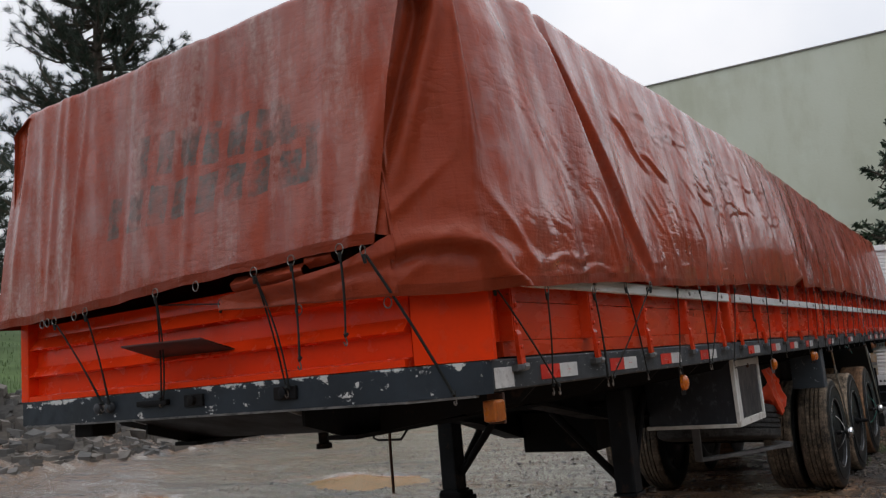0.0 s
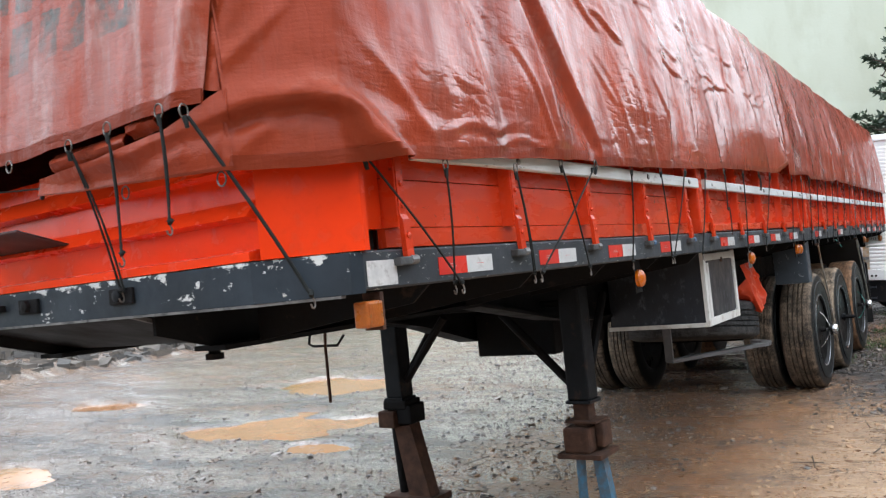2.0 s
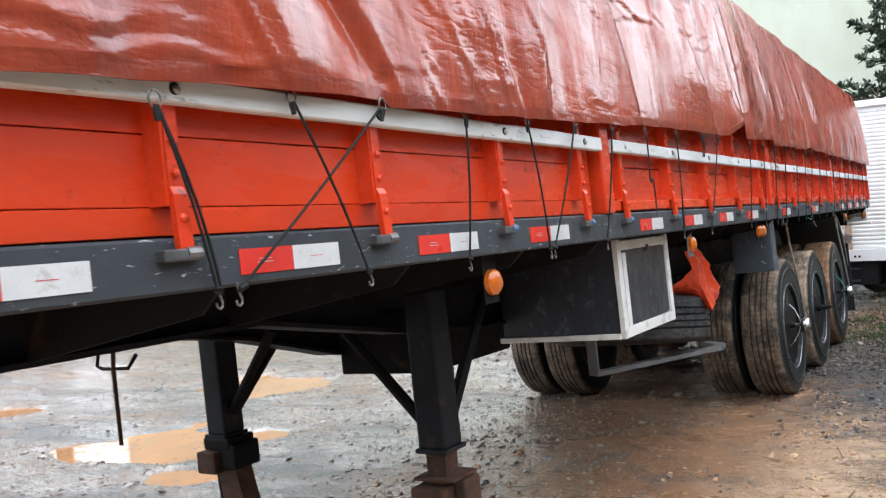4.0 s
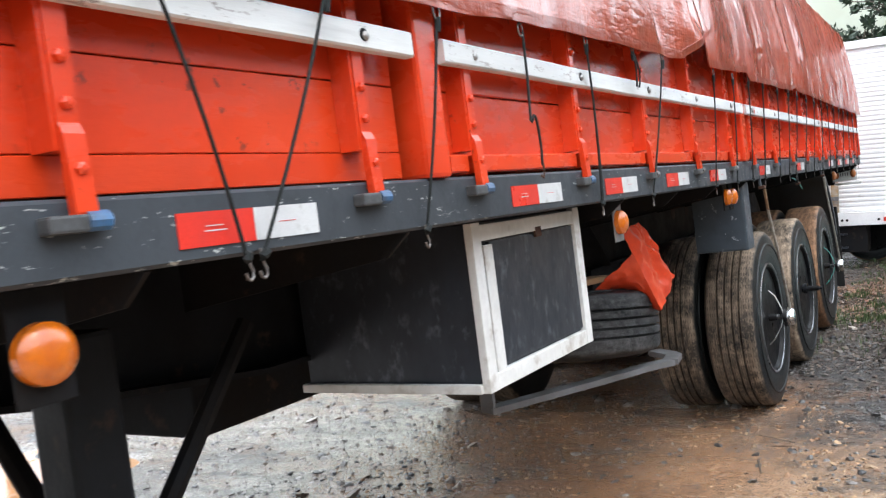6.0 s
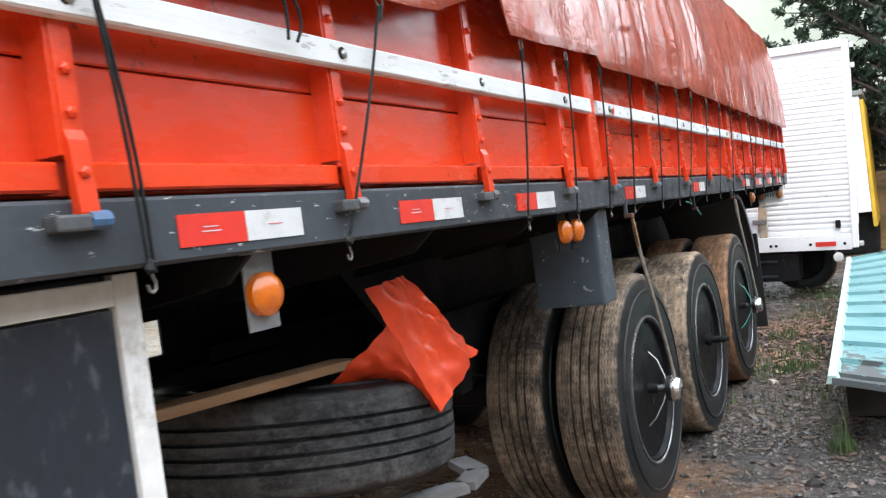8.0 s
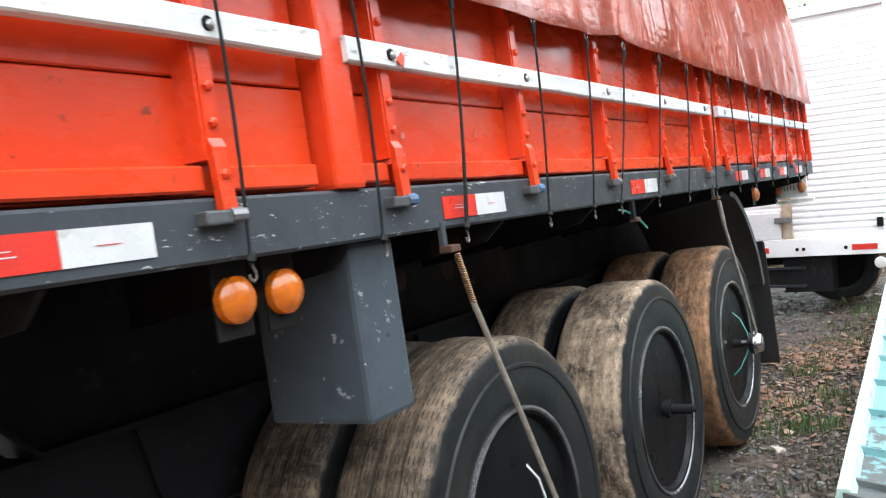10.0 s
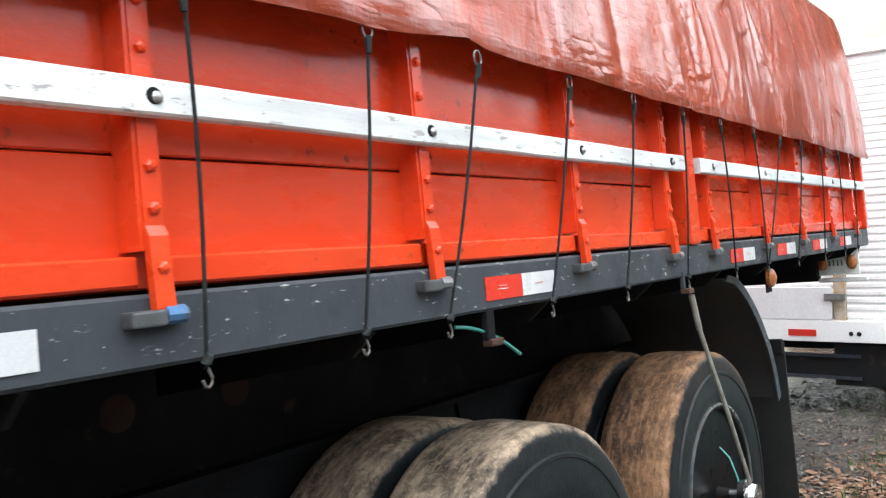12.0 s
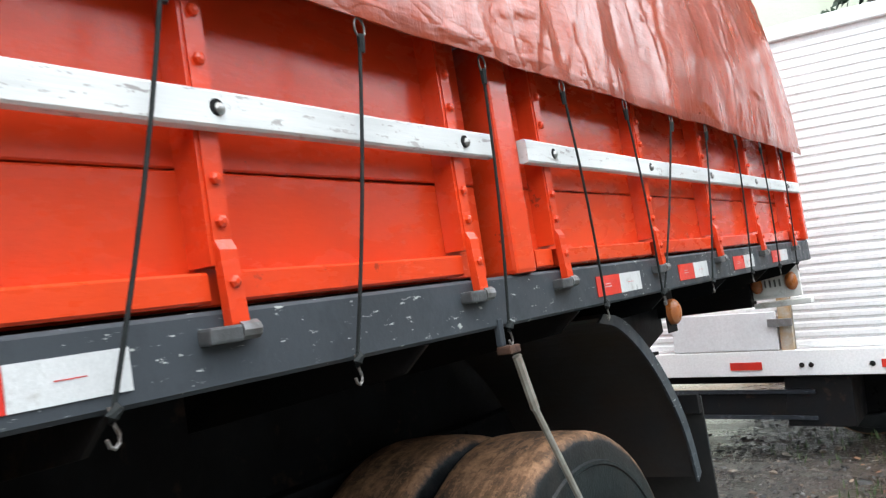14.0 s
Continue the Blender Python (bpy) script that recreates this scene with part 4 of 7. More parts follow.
t_part("rail_lip", prism([(XL + 0.02, FRONT - 0.003), (-0.21, FRONT - 0.003), (-0.03, 0.755), (-0.03, 0.775), (-0.22, FRONT + 0.015), (XL + 0.02, FRONT + 0.015)], RZ0 - 0.012, RZ0 - 0.005, "z"), WORN_EDGE, "lower edge of the rail worn to pale steel")
t_part("king_pin", lathe([(1.21, 0.042), (1.196, 0.042), (1.190, 0.024), (1.142, 0.024), (1.138, 0.036), (1.116, 0.036), (1.114, 0.01)], 20, "z", (-1.25, 1.36, 0)), CHASSIS, smooth=True)
t_part("air_coupling", block(XL + 0.28, XL + 0.42, 0.70, 0.82, 1.262, 1.333, 0.01), CHASSIS)



def landing_leg(x, y, near):
    leg = new("landing_leg")
    leg.parent, leg.location = trailer, Vector((x, y, 0)) - trailer.location
    tagged(leg, "dark steel landing leg with a rusty foot on steel props" if near else "dark steel landing leg with a rusty foot on splayed props")
    part("outer_tube", block(-0.062, 0.062, -0.062, 0.062, 0.615, 1.22, 0.012), LEG_PAINT, leg)
    part("collar", block(-0.072, 0.072, -0.072, 0.072, 0.600, 0.618, 0.004), LEG_PAINT, leg)
    if near:
        part("inner_tube", block(-0.045, 0.045, -0.045, 0.045, 0.45, 0.60, 0.008), RUST, leg)
        part("upper_plate", block(-0.085, 0.10, -0.085, 0.085, 0.500, 0.512, 0.003), RUST, leg)
        part("foot_block", block(-0.090, 0.060, -0.11, 0.07, 0.345, 0.480, 0.016), RUST, leg)
        part("foot_block", block(0.064, 0.108, -0.03, 0.09, 0.365, 0.495, 0.012), RUST, leg)
        part("lower_plate", block(-0.13, 0.125, -0.12, 0.12, 0.318, 0.344, 0.004), RUST, leg)
        part("prop", tube([(-0.04, -0.02, 0.32), (-0.045, -0.03, 0.0)], 0.026, 10), BLUE_BAR, leg, smooth=True)
        part("prop", prism([(0.03, 0.32), (0.085, 0.32), (0.125, 0.0), (0.055, 0.0)], -0.02, 0.045, "y"), BLUE_BAR, leg, "chipped blue steel prop")
    else:
        part("gear_housing", block(-0.085, 0.095, -0.075, 0.085, 0.545, 0.605, 0.012), CHASSIS, leg)
        part("foot_block", block(-0.115, 0.010, -0.10, 0.06, 0.435, 0.540, 0.012), RUST, leg)
        part("foot_block", block(0.012, 0.120, -0.07, 0.09, 0.455, 0.575, 0.014), CHASSIS, leg)
        part("prop", tube([(-0.055, 0.0, 0.44), (-0.05, 0.02, 0.0)], 0.030, 10), CHASSIS, leg, smooth=True)
        part("prop", prism([(-0.03, 0.44), (0.095, 0.45), (0.20, 0.0), (0.04, 0.0)], -0.05, 0.05, "y"), RUST, leg, "rust-brown tapered prop")
    part("foot_plate", block(-0.13, 0.24, -0.10, 0.12, -0.03, 0.012, 0.005), RUST, leg)
    return leg


LEG_PAINT = plain("leg_grey_paint", (0.014, 0.017, 0.021), 0.5, 0.0, (0.009, 0.010, 0.012), 5, 50, 0.3, (0.05, 0.032, 0.022), 0.1, gloss=0.15)
BLUE_BAR = plain("faded_blue_paint", (0.06, 0.20, 0.32), 0.6, 0.0, (0.12, 0.10, 0.09), 20, 80, 0.3)
landing_leg(-0.575, 3.235, True)
landing_leg(-1.865, 3.30, False)
for pts in (((-0.64, 3.24, 0.70), (-1.05, 3.27, 1.10)), ((-1.80, 3.30, 0.72), (-1.45, 3.27, 1.10)), ((-0.575, 3.29, 0.66), (-0.62, 3.75, 1.15)), ((-1.86, 3.36, 0.70), (-1.80, 3.75, 1.12))):
    t_part("leg_brace", tube(pts, 0.025, 8), CHASSIS, smooth=True)
t_part("cross_shaft", tube([(-0.62, 3.24, 1.14), (-1.84, 3.29, 1.14)], 0.02, 8), CHASSIS, smooth=True)
t_part("crank", tube([(-2.05, 2.88, 1.20), (-2.05, 2.86, 1.0), (-2.05, 2.86, 0.66)], 0.010, 8), RUST, smooth=True)
t_part("crank_bracket", tube([(-2.20, 2.90, 1.10), (-2.20, 2.88, 1.015), (-2.16, 2.88, 1.0), (-1.97, 2.88, 1.0), (-1.93, 2.90, 1.06)], 0.009, 6), CHASSIS, smooth=True)
t_part("battery_box", block(-1.64, -1.06, 3.92, 4.72, 0.775, 1.06, 0.012), CHASSIS, "black steel box under the frame")

# toolbox
tool = new("tool_box")
tool.parent, tool.location = trailer, Vector((-0.4, 4.39, 0.9)) - trailer.location
tagged(tool, "dark grey under-frame tool box with white angle edges")


def b_part(name, bm, mat, label="", parent=None):
    ob = part(name, bm, mat, parent or tool, label)
    ob.location = -Vector((-0.4, 4.39, 0.9))
    return ob


b_part("body", block(-0.72, -0.118, 4.07, 4.735, 0.90, 1.33, 0.004), BOX_PANEL)
b_part("door", block(-0.118, -0.108, 4.155, 4.70, 0.945, 1.275, 0.003), BOX_PANEL)
for a in ((-0.122, -0.098, 4.055, 4.100, 0.892, 1.33), (-0.114, -0.100, 4.112, 4.158, 0.925, 1.268), (-0.122, -0.098, 4.702, 4.748, 0.892, 1.33), (-0.121, -0.099, 4.100, 4.702, 0.892, 0.936), (-0.121, -0.099, 4.100, 4.702, 1.280, 1.322)):
    b_part("edge_angle", block(*a, 0.003), BOX_FRAME)
b_part("bottom_angle", block(-0.73, -0.122, 4.045, 4.066, 0.892, 0.916, 0.002), BOX_FRAME)
b_part("latch", block(-0.106, -0.098, 4.42, 4.46, 1.262, 1.292, 0.003), RUST)

# spare wheel cradle
CRADLE = plain("dull_cradle_steel", (0.15, 0.15, 0.155), 0.6, 0.0, (0.09, 0.085, 0.08), 8, 60, 0.3)
t_part("spare_cradle", prism([(5.08, 0.545), (5.10, 0.545), (5.10, 0.80), (5.08, 0.80)], -0.76, -0.70, "x"), CRADLE)
cr = bmesh.new()
line = [(-0.73, 5.09), (-0.50, 5.52), (-0.33, 5.86), (-0.25, 5.97), (-0.27, 6.10), (-0.40, 6.20)]
for (xa, ya), (xb, yb) in zip(line, line[1:]):
    d = Vector((xb - xa, yb - ya)).normalized() * 0.035
    prism([(xa - d.y, ya + d.x), (xb - d.y, yb + d.x), (xb + d.y, yb - d.x), (xa + d.y, ya - d.x)], 0.540, 0.565, "z", cr)
t_part("spare_cradle", cr, CRADLE, "grey steel cradle under the spare wheel")
t_part("mud_plate", block(-0.315, -0.035, 6.845, 7.00, 0.965, 1.335, 0.012), painted("bracket_paint", (0.062, 0.078, 0.094), (0.045, 0.055, 0.066), 0.6, (0.30, 0.33, 0.36)), "scraped blue-grey steel plate hanging from the rail")

# ---- wheels ----
def tyre_profile(grooves):
    p = [(-0.035, 0.312), (-0.012, 0.320), (-0.004, 0.345), (0.0, 0.375), (0.0, 0.41), (-0.005, 0.455), (-0.009, 0.480), (-0.016, 0.497), (-0.027, 0.507), (-0.040, 0.511)]
    if grooves:
        for g in (-0.085, -0.125, -0.165, -0.205):
            p += [(g + 0.006, 0.514), (g + 0.0050, 0.496), (g - 0.0050, 0.496), (g - 0.006, 0.514)]
    else:
        p += [(-0.06, 0.512), (-0.10, 0.5135), (-0.15, 0.514), (-0.20, 0.5135), (-0.24, 0.512)]
    p += [(-0.26, 0.509), (-0.27, 0.503), (-0.282, 0.485), (-0.294, 0.455), (-0.30, 0.41), (-0.30, 0.37), (-0.296, 0.34), (-0.288, 0.32), (-0.265, 0.312)]
    return p


def ribbed(profile):
    """Adds raised bead rings on both sidewalls."""
    out = []
    for a, r in profile:
        out.append((a, r))
        if a == 0.0 and r == 0.41:
            out += [(0.0, 0.425), (0.004, 0.428), (0.004, 0.436), (-0.003, 0.440)]
    return out


def tyre_mesh(name, grooves, mat):
    bm = lathe(ribbed(tyre_profile(grooves)), 72, "x", closed=True)
    for v in bm.verts:
        r = math.hypot(v.co.y, v.co.z)
        if r > 0.49:
            a = math.atan2(v.co.z, v.co.y)
            k = 1 + 0.006 * wob(a * 2.5, v.co.x * 12, 3.0) / 0.5
            v.co.y *= k
            v.co.z *= k
    me = bpy.data.meshes.new(name)
    bmesh.ops.recalc_face_normals(bm, faces=bm.faces)
    bm.to_mesh(me)
    me.polygons.foreach_set("use_smooth", [True] * len(me.polygons))
    me.set_sharp_from_angle(angle=radians(50))
    me.materials.append(mat)
    return me


TYRES = {"ribbed": tyre_mesh("tyre", True, TYRE), "muddy": tyre_mesh("tyre", False, TYRE_MUD), "dusty": tyre_mesh("tyre", False, TYRE_PALE)}


def mesh_of(name, bm, mat, smooth=True, angle=38):
    me = bpy.data.meshes.new(name)
    bmesh.ops.recalc_face_normals(bm, faces=bm.faces)
    bm.to_mesh(me)
    if smooth:
        me.polygons.foreach_set("use_smooth", [True] * len(me.polygons))
        me.set_sharp_from_angle(angle=radians(angle))
    me.materials.append(mat)
    return me


rim_bm = lathe([(-0.030, 0.317), (-0.010, 0.322), (-0.006, 0.316), (-0.010, 0.302), (-0.040, 0.288), (-0.10, 0.280), (-0.25, 0.272), (-0.265, 0.250), (-0.256, 0.150), (-0.250, 0.140), (-0.250, 0.02), (-0.272, 0.02), (-0.272, 0.265), (-0.28, 0.316)], 48, "x")
RIM_MESH = mesh_of("rim", rim_bm, RIM)
lip_bm = lathe([(-0.012, 0.3235), (-0.004, 0.323), (-0.003, 0.316), (-0.009, 0.309), (-0.014, 0.309)], 48, "x", closed=True)
LIP_MESH = mesh_of("rim_edge", lip_bm, plain("scuffed_rim_edge", (0.42, 0.43, 0.45), 0.3, 0.8, (0.05, 0.05, 0.055), 7, 60, 0.2))
hub_bm = lathe([(-0.245, 0.115), (-0.18, 0.110), (-0.17, 0.080), (-0.085, 0.070), (-0.075, 0.055), (-0.075, 0.028), (0.015, 0.018), (0.017, 0.004)], 28, "x")
HUB_MESH = mesh_of("hub", hub_bm, CHASSIS)
nuts_bm = bmesh.new()
for k in range(10):
    a = 2 * math.pi * k / 10
    lathe([(-0.24, 0.016), (-0.21, 0.016), (-0.205, 0.010)], 6, "x", (0, 0.133 * math.cos(a), 0.133 * math.sin(a)), nuts_bm)
NUT_MESH = mesh_of("wheel_nuts", nuts_bm, RUST, False)
AXLE_Y, AXLE_ZS, WHEEL_SIZE = (7.51, 8.775, 10.02), (0.486, 0.480, 0.500), 1.035
axle_z = lambda y: float(np.interp(y, AXLE_Y, AXLE_ZS))


def wheel(x, y, kind, flip, inner):
    w = new("wheel")
    w.parent, w.location = trailer, Vector((x, y, axle_z(y))) - trailer.location
    w.scale = (1.0, WHEEL_SIZE, WHEEL_SIZE)
    w.rotation_euler = (radians(random.uniform(0, 360)), 0, radians(180 if flip else 0))
    tagged(w, {"ribbed": "worn black truck wheel with grooved tread", "dusty": "worn smooth truck wheel with pale dried dust", "muddy": "worn smooth truck wheel caked with orange mud"}[kind])
    for nm, me in [("tyre", TYRES[kind]), ("rim", RIM_MESH)] + ([] if inner else [("rim_edge", LIP_MESH), ("hub", HUB_MESH), ("wheel_nuts", NUT_MESH)]):
        o = new(nm, me)
        o.parent = w
    return w


spindle_bm = lathe([(-0.08, 0.030), (-0.02, 0.028), (-0.018, 0.036), (0.004, 0.036), (0.006, 0.020), (0.085, 0.018), (0.088, 0.012), (0.105, 0.011), (0.106, 0.003)], 16, "x")
SPINDLE_MESH = mesh_of("spindle", spindle_bm, CHASSIS)
for y, kind in zip(AXLE_Y, ("ribbed", "dusty", "muddy")):
    w = wheel(-0.075, y, kind, False, False)
    if kind == "dusty":
        new("spindle", SPINDLE_MESH).parent = w
    wheel(-0.405, y, kind, False, True)
    wheel(XL + 0.075, y, kind, True, False)
    wheel(XL + 0.405, y, kind, True, True)
    t_part("axle", tube([(-0.3, y, axle_z(y)), (XL + 0.3, y, axle_z(y))], 0.075, 12), CHASSIS, smooth=True)
    for x in (-0.78, -1.66):
        leaf = bmesh.new()
        for k in range(5):
            w = 0.52 - 0.09 * k
            pts = [(y - w, 0.70 - 0.02 * k), (y - w / 2, 0.645 - 0.02 * k), (y, 0.625 - 0.02 * k), (y + w / 2, 0.645 - 0.02 * k), (y + w, 0.70 - 0.02 * k)]
            prism(pts + [(a, b - 0.016) for a, b in pts[::-1]], x - 0.04, x + 0.04, "x", leaf)
        t_part("leaf_spring", leaf, CHASSIS)
for y in (6.93, 8.15, 9.40, 10.62):
    for x in (-0.78, -1.66):
        t_part("spring_hanger", prism([(y - 0.13, 0.975), (y + 0.13, 0.975), (y + 0.05, 0.62), (y - 0.05, 0.62)], x - 0.05, x + 0.05, "x"), BEAM)
# deep longitudinal beams that carry the springs
for x in (-0.78, -1.66):
    t_part("suspension_beam", block(x - 0.035, x + 0.035, 6.35, 10.85, 0.70, 0.968, 0.004), BEAM, "deep charcoal steel beam above the axles")
    for y in (7.53, 8.775, 10.02):
        t_part("brake_chamber", lathe([(-0.09, 0.03), (-0.085, 0.085), (0.0, 0.095), (0.01, 0.10), (0.02, 0.095), (0.09, 0.08), (0.10, 0.03)], 16, "y", (x + (0.14 if x < -1 else -0.14), y - 0.18, 0.66)), CHASSIS, smooth=True)
# mud guards and flaps behind the last axle
for x0, x1 in ((-0.72, -0.085), (XL + 0.085, XL + 0.72)):
    arc = [(10.30, 1.305), (10.42, 1.285), (10.56, 1.20), (10.68, 1.09), (10.78, 0.96), (10.835, 0.84), (10.86, 0.72)]
    for _ in range(2):
        arc = arc[:1] + [(a[0] + (b[0] - a[0]) * k, a[1] + (b[1] - a[1]) * k) for a, b in zip(arc, arc[1:]) for k in (0.25, 0.75)] + arc[-1:]
    t_part("mud_guard", prism(arc + [(a - 0.018, b - 0.010) for a, b in arc[::-1]], x0, x1, "x"), plain("guard_paint", (0.020, 0.021, 0.023), 0.6, 0.0, (0.034, 0.026, 0.021), 6, 60, 0.3), "curved dark steel mud guard")
    t_part("guard_lip", prism(arc + [(a - 0.040, b - 0.022) for a, b in arc[::-1]], x1 if x1 > -1 else x0 - 0.008, x1 + 0.008 if x1 > -1 else x0, "x"), GREY)
    t_part("guard_stay", block(x0 + 0.05, x0 + 0.11, 10.88, 10.93, 0.82, 1.33, 0.004), CHASSIS)
    t_part("mud_flap", block(x0 + 0.02, x1 + 0.015, 10.955, 10.967, 0.19, 0.955, 0.002), plain("black_rubber", (0.016, 0.017, 0.018), 0.5, 0.0, (0.03, 0.028, 0.026), 6, 60, 0.25))
    t_part("flap_bar", block(x0, x1 + 0.012, 10.93, 10.955, 0.90, 0.965, 0.003), CHASSIS)

# tyre inflation: rods, rotary fittings and hoses
ROD_STEEL = plain("dull_pale_rod", (0.42, 0.39, 0.34), 0.45, 0.4, (0.24, 0.20, 0.16), 24, 90, 0.2)
for y in (AXLE_Y[0], AXLE_Y[2]):
    fit_ = new("inflation_fitting")
    fit_.parent, fit_.location = trailer, Vector((0.0, y, axle_z(y))) - trailer.location
    tagged(fit_, "chrome rotary tyre inflation fitting with rod and green hoses")
    bm = lathe([(-0.08, 0.006), (-0.08, 0.017), (-0.022, 0.019), (-0.018, 0.056), (0.006, 0.062), (0.010, 0.044), (0.022, 0.052), (0.042, 0.046), (0.048, 0.016), (0.049, 0.002)], 20, "x")
    part("rotor", bm, CHROME, fit_, smooth=True)
    reach = -0.385 if y > 9 else -0.335
    top = Vector((0.012, reach, 1.285 - axle_z(y)))
    foot = Vector((0.018, 0.0, 0.0))
    drop = top + Vector((0, 0.045, -0.13))
    part("rod", tube([drop, drop.lerp(foot, 0.5) + Vector((0.004, 0.008, 0.004)), drop.lerp(foot, 0.9) + Vector((0.003, 0.014, 0.004)), foot], 0.008, 8), ROD_STEEL, fit_, smooth=True)
    spring = [top + Vector((0, 0.045 * t, -0.13 * t)) + Vector((0.007 * math.cos(t * 140), 0.006 * math.sin(t * 140), 0)) for t in np.linspace(0.08, 1, 170)]
    if y > 9:
        part("sleeve", tube([top + Vector((0, 0.045 * t, -0.13 * t)) for t in (0.1, 1.0)], 0.0105, 8), ROD_STEEL, fit_, smooth=True)
    else:
        part("coil", tube(spring, 0.0026, 4), BRASS, fit_)
    part("swivel", block(-0.012, 0.022, reach - 0.033, reach + 0.010, top.z - 0.006, top.z + 0.012, 0.004), RUST, fit_)
    part("hanger", block(-0.010, 0.004, reach - 0.033, reach - 0.015, top.z + 0.012, top.z + 0.068, 0.003), GREY, fit_)
    for s in (1, -1):
        hose = [(-0.02, 0.0, 0.0), (-0.035, 0.03 * s, 0.05 * s), (-0.07, 0.06 * s, 0.12 * s), (-0.13, 0.07 * s, 0.18 * s), (-0.17, 0.05 * s, 0.21 * s)]
        part("hose", tube(hose, 0.0038, 6), HOSE if y > 9 else STEEL, fit_, smooth=True)
stub = new("loose_air_fitting")
stub.parent, stub.location = trailer, Vector((-0.01, 8.47, 1.27)) - trailer.location
tagged(stub, "rusty swivel bracket with a loose green air hose")
part("hanger", block(-0.012, 0.006, -0.015, 0.015, 0.0, 0.066, 0.003), CHASSIS, stub)
part("swivel", block(-0.014, 0.014, -0.012, 0.034, -0.014, 0.003, 0.004), RUST, stub)
part("hose", tube([(-0.02 + 0.03 * k, -0.10 + 0.20 * k, 0.040 - 0.015 * k - 0.07 * k * k) for k in np.linspace(0, 1, 9)], 0.004, 6), HOSE, stub, smooth=True)
# rear bumper, plate and lamps
t_part("bumper", block(-0.26, 0.02, 12.58, 12.66, 1.122, 1.15, 0.006), BOX_FRAME, "white rear bumper bar")
t_part("rear_crossmember", block(XL + 0.10, -0.262, 12.56, 12.66, 1.135, 1.33, 0.006), CHASSIS, "deep black steel crossmember")
t_part("plate_holder", block(-0.26, -0.02, 12.60, 12.62, 1.165, 1.325, 0.004), BOX_FRAME)
t_part("number_plate", block(-0.205, -0.095, 12.592, 12.599, 1.185, 1.30, 0.002), BOX_FRAME, "plate with plain bars")
for k in range(4):
    t_part("plate_bar", block(-0.193 + 0.024 * k, -0.184 + 0.024 * k, 12.589, 12.592, 1.225, 1.262), WORN_EDGE)
for x in (-0.232, -0.06):
    lens = lathe([(12.60, 0.03), (12.575, 0.028), (12.56, 0.016), (12.557, 0.002)], 16, "y", (x, 0, 1.245))
    for v in lens.verts:
        v.co.z = 1.245 + (v.co.z - 1.245) * 1.6
    t_part("rear_lamp", lens, DULL_LENS, smooth=True)

# ---- spare wheel, sheet and plank lying on it ----
spare = thing("spare_wheel", "worn black spare wheel lying flat under the trailer", "wheel", at=(-0.72, 5.55, 0.60))
sp = new("tyre", tyre_mesh("tyre", True, TYRE_DARK))
sp.parent = spare
sr = new("rim", RIM_MESH)
sr.parent = spare
spare.rotation_euler = (Matrix.Rotation(radians(-7), 3, "X") @ Matrix.Rotation(radians(-90), 3, "Y")).to_euler()
spare.location = (-0.78, 5.87, 0.915)
cloth = thing("red_sheet", "crumpled bright red plastic sheet tucked on the spare wheel", "sheet", at=(-0.4, 5.9, 0.9))
E0, A0, B0, C0, D0 = (Vector(p) for p in ((-0.52, 5.63, 0.90), (-0.30, 5.66, 1.20), (-0.27, 5.80, 1.218), (-0.26, 6.14, 0.935), (-0.22, 5.84, 0.815)))
for nm, ca, cb, cc, cd, mat_, lab in (("back_fold", E0, A0.lerp(D0, 0.28), Vector((-0.52, 5.97, 0.86)), D0, CLOTH, "shaded back fold"), ("flap", A0, B0, D0, C0, CLOTH, "crumpled hanging flap")):
    c_rows = []
    for i in range(21):
        u = i / 20
        row = []
        for j in range(21):
            v = j / 20
            p = ca.lerp(cb, u).lerp(cc.lerp(cd, u), v)
            amp = min(1.0, 4 * ((1 - u) if nm == "back_fold" else u))
            crease = abs(wob(u * 2.2 + v * 1.4, v * 1.8, 8.0)) * 0.045 + abs(wob(u * 5, v * 4.5 - u, 2.0)) * 0.03
            p = p + Vector((crease * amp, 0.008 * wob(u * 6, v * 6, 1.0), 0.008 * wob(u * 7, v * 8, 2.0)))
            row.append(p - Vector((-0.4, 5.9, 0.9)))
        c_rows.append(row)
    part(nm, sheet(c_rows, 0.003), mat_, cloth, lab, smooth=True)
plank_t = thing("wooden_plank", "old brown wooden plank lying on the spare wheel", "plank", at=(-0.46, 5.50, 0.985))
pb = block(-0.045, 0.045, -0.62, 0.22, 0, 0.026, 0.004)
part("wood", pb, plain("brown_wood", (0.26, 0.15, 0.075), 0.8, 0, None, 3, 40, 0.3, stretch=(6, 0.6, 6)), plank_t)
plank_t.rotation_euler = (radians(-2), 0, radians(-4))

# ---- tarpaulin ----
tarp = thing("tarpaulin", "rust-red wet vinyl tarpaulin with folds, tied over the load", "tarpaulin", at=(XC, 6.5, RZ1))
HEM_Y = (0.70, 0.82, 1.15, 1.9, 2.27, 2.29, 3.6, 4.4, 5.30, 5.60, 5.83, 5.97, 6.03, 6.5, 6.82, 6.86, 8.10, 8.41, 8.47, 9.6, 12.9)
HEM_Z = (1.655, 1.665, 1.688, 1.736, 1.748, 1.732, 1.785, 1.825, 1.845, 1.858, 1.935, 1.965, 1.862, 1.880, 1.900, 1.862, 1.888, 1.918, 1.902, 1.894, 1.885)
TOP_Y, TOP_Z = (0.5, 0.9, 1.5, 5.0, 6.5, 8.7, 13.0), (2.745, 2.80, 2.865, 2.872, 2.845, 2.810, 2.785)
frand = random.Random(11)


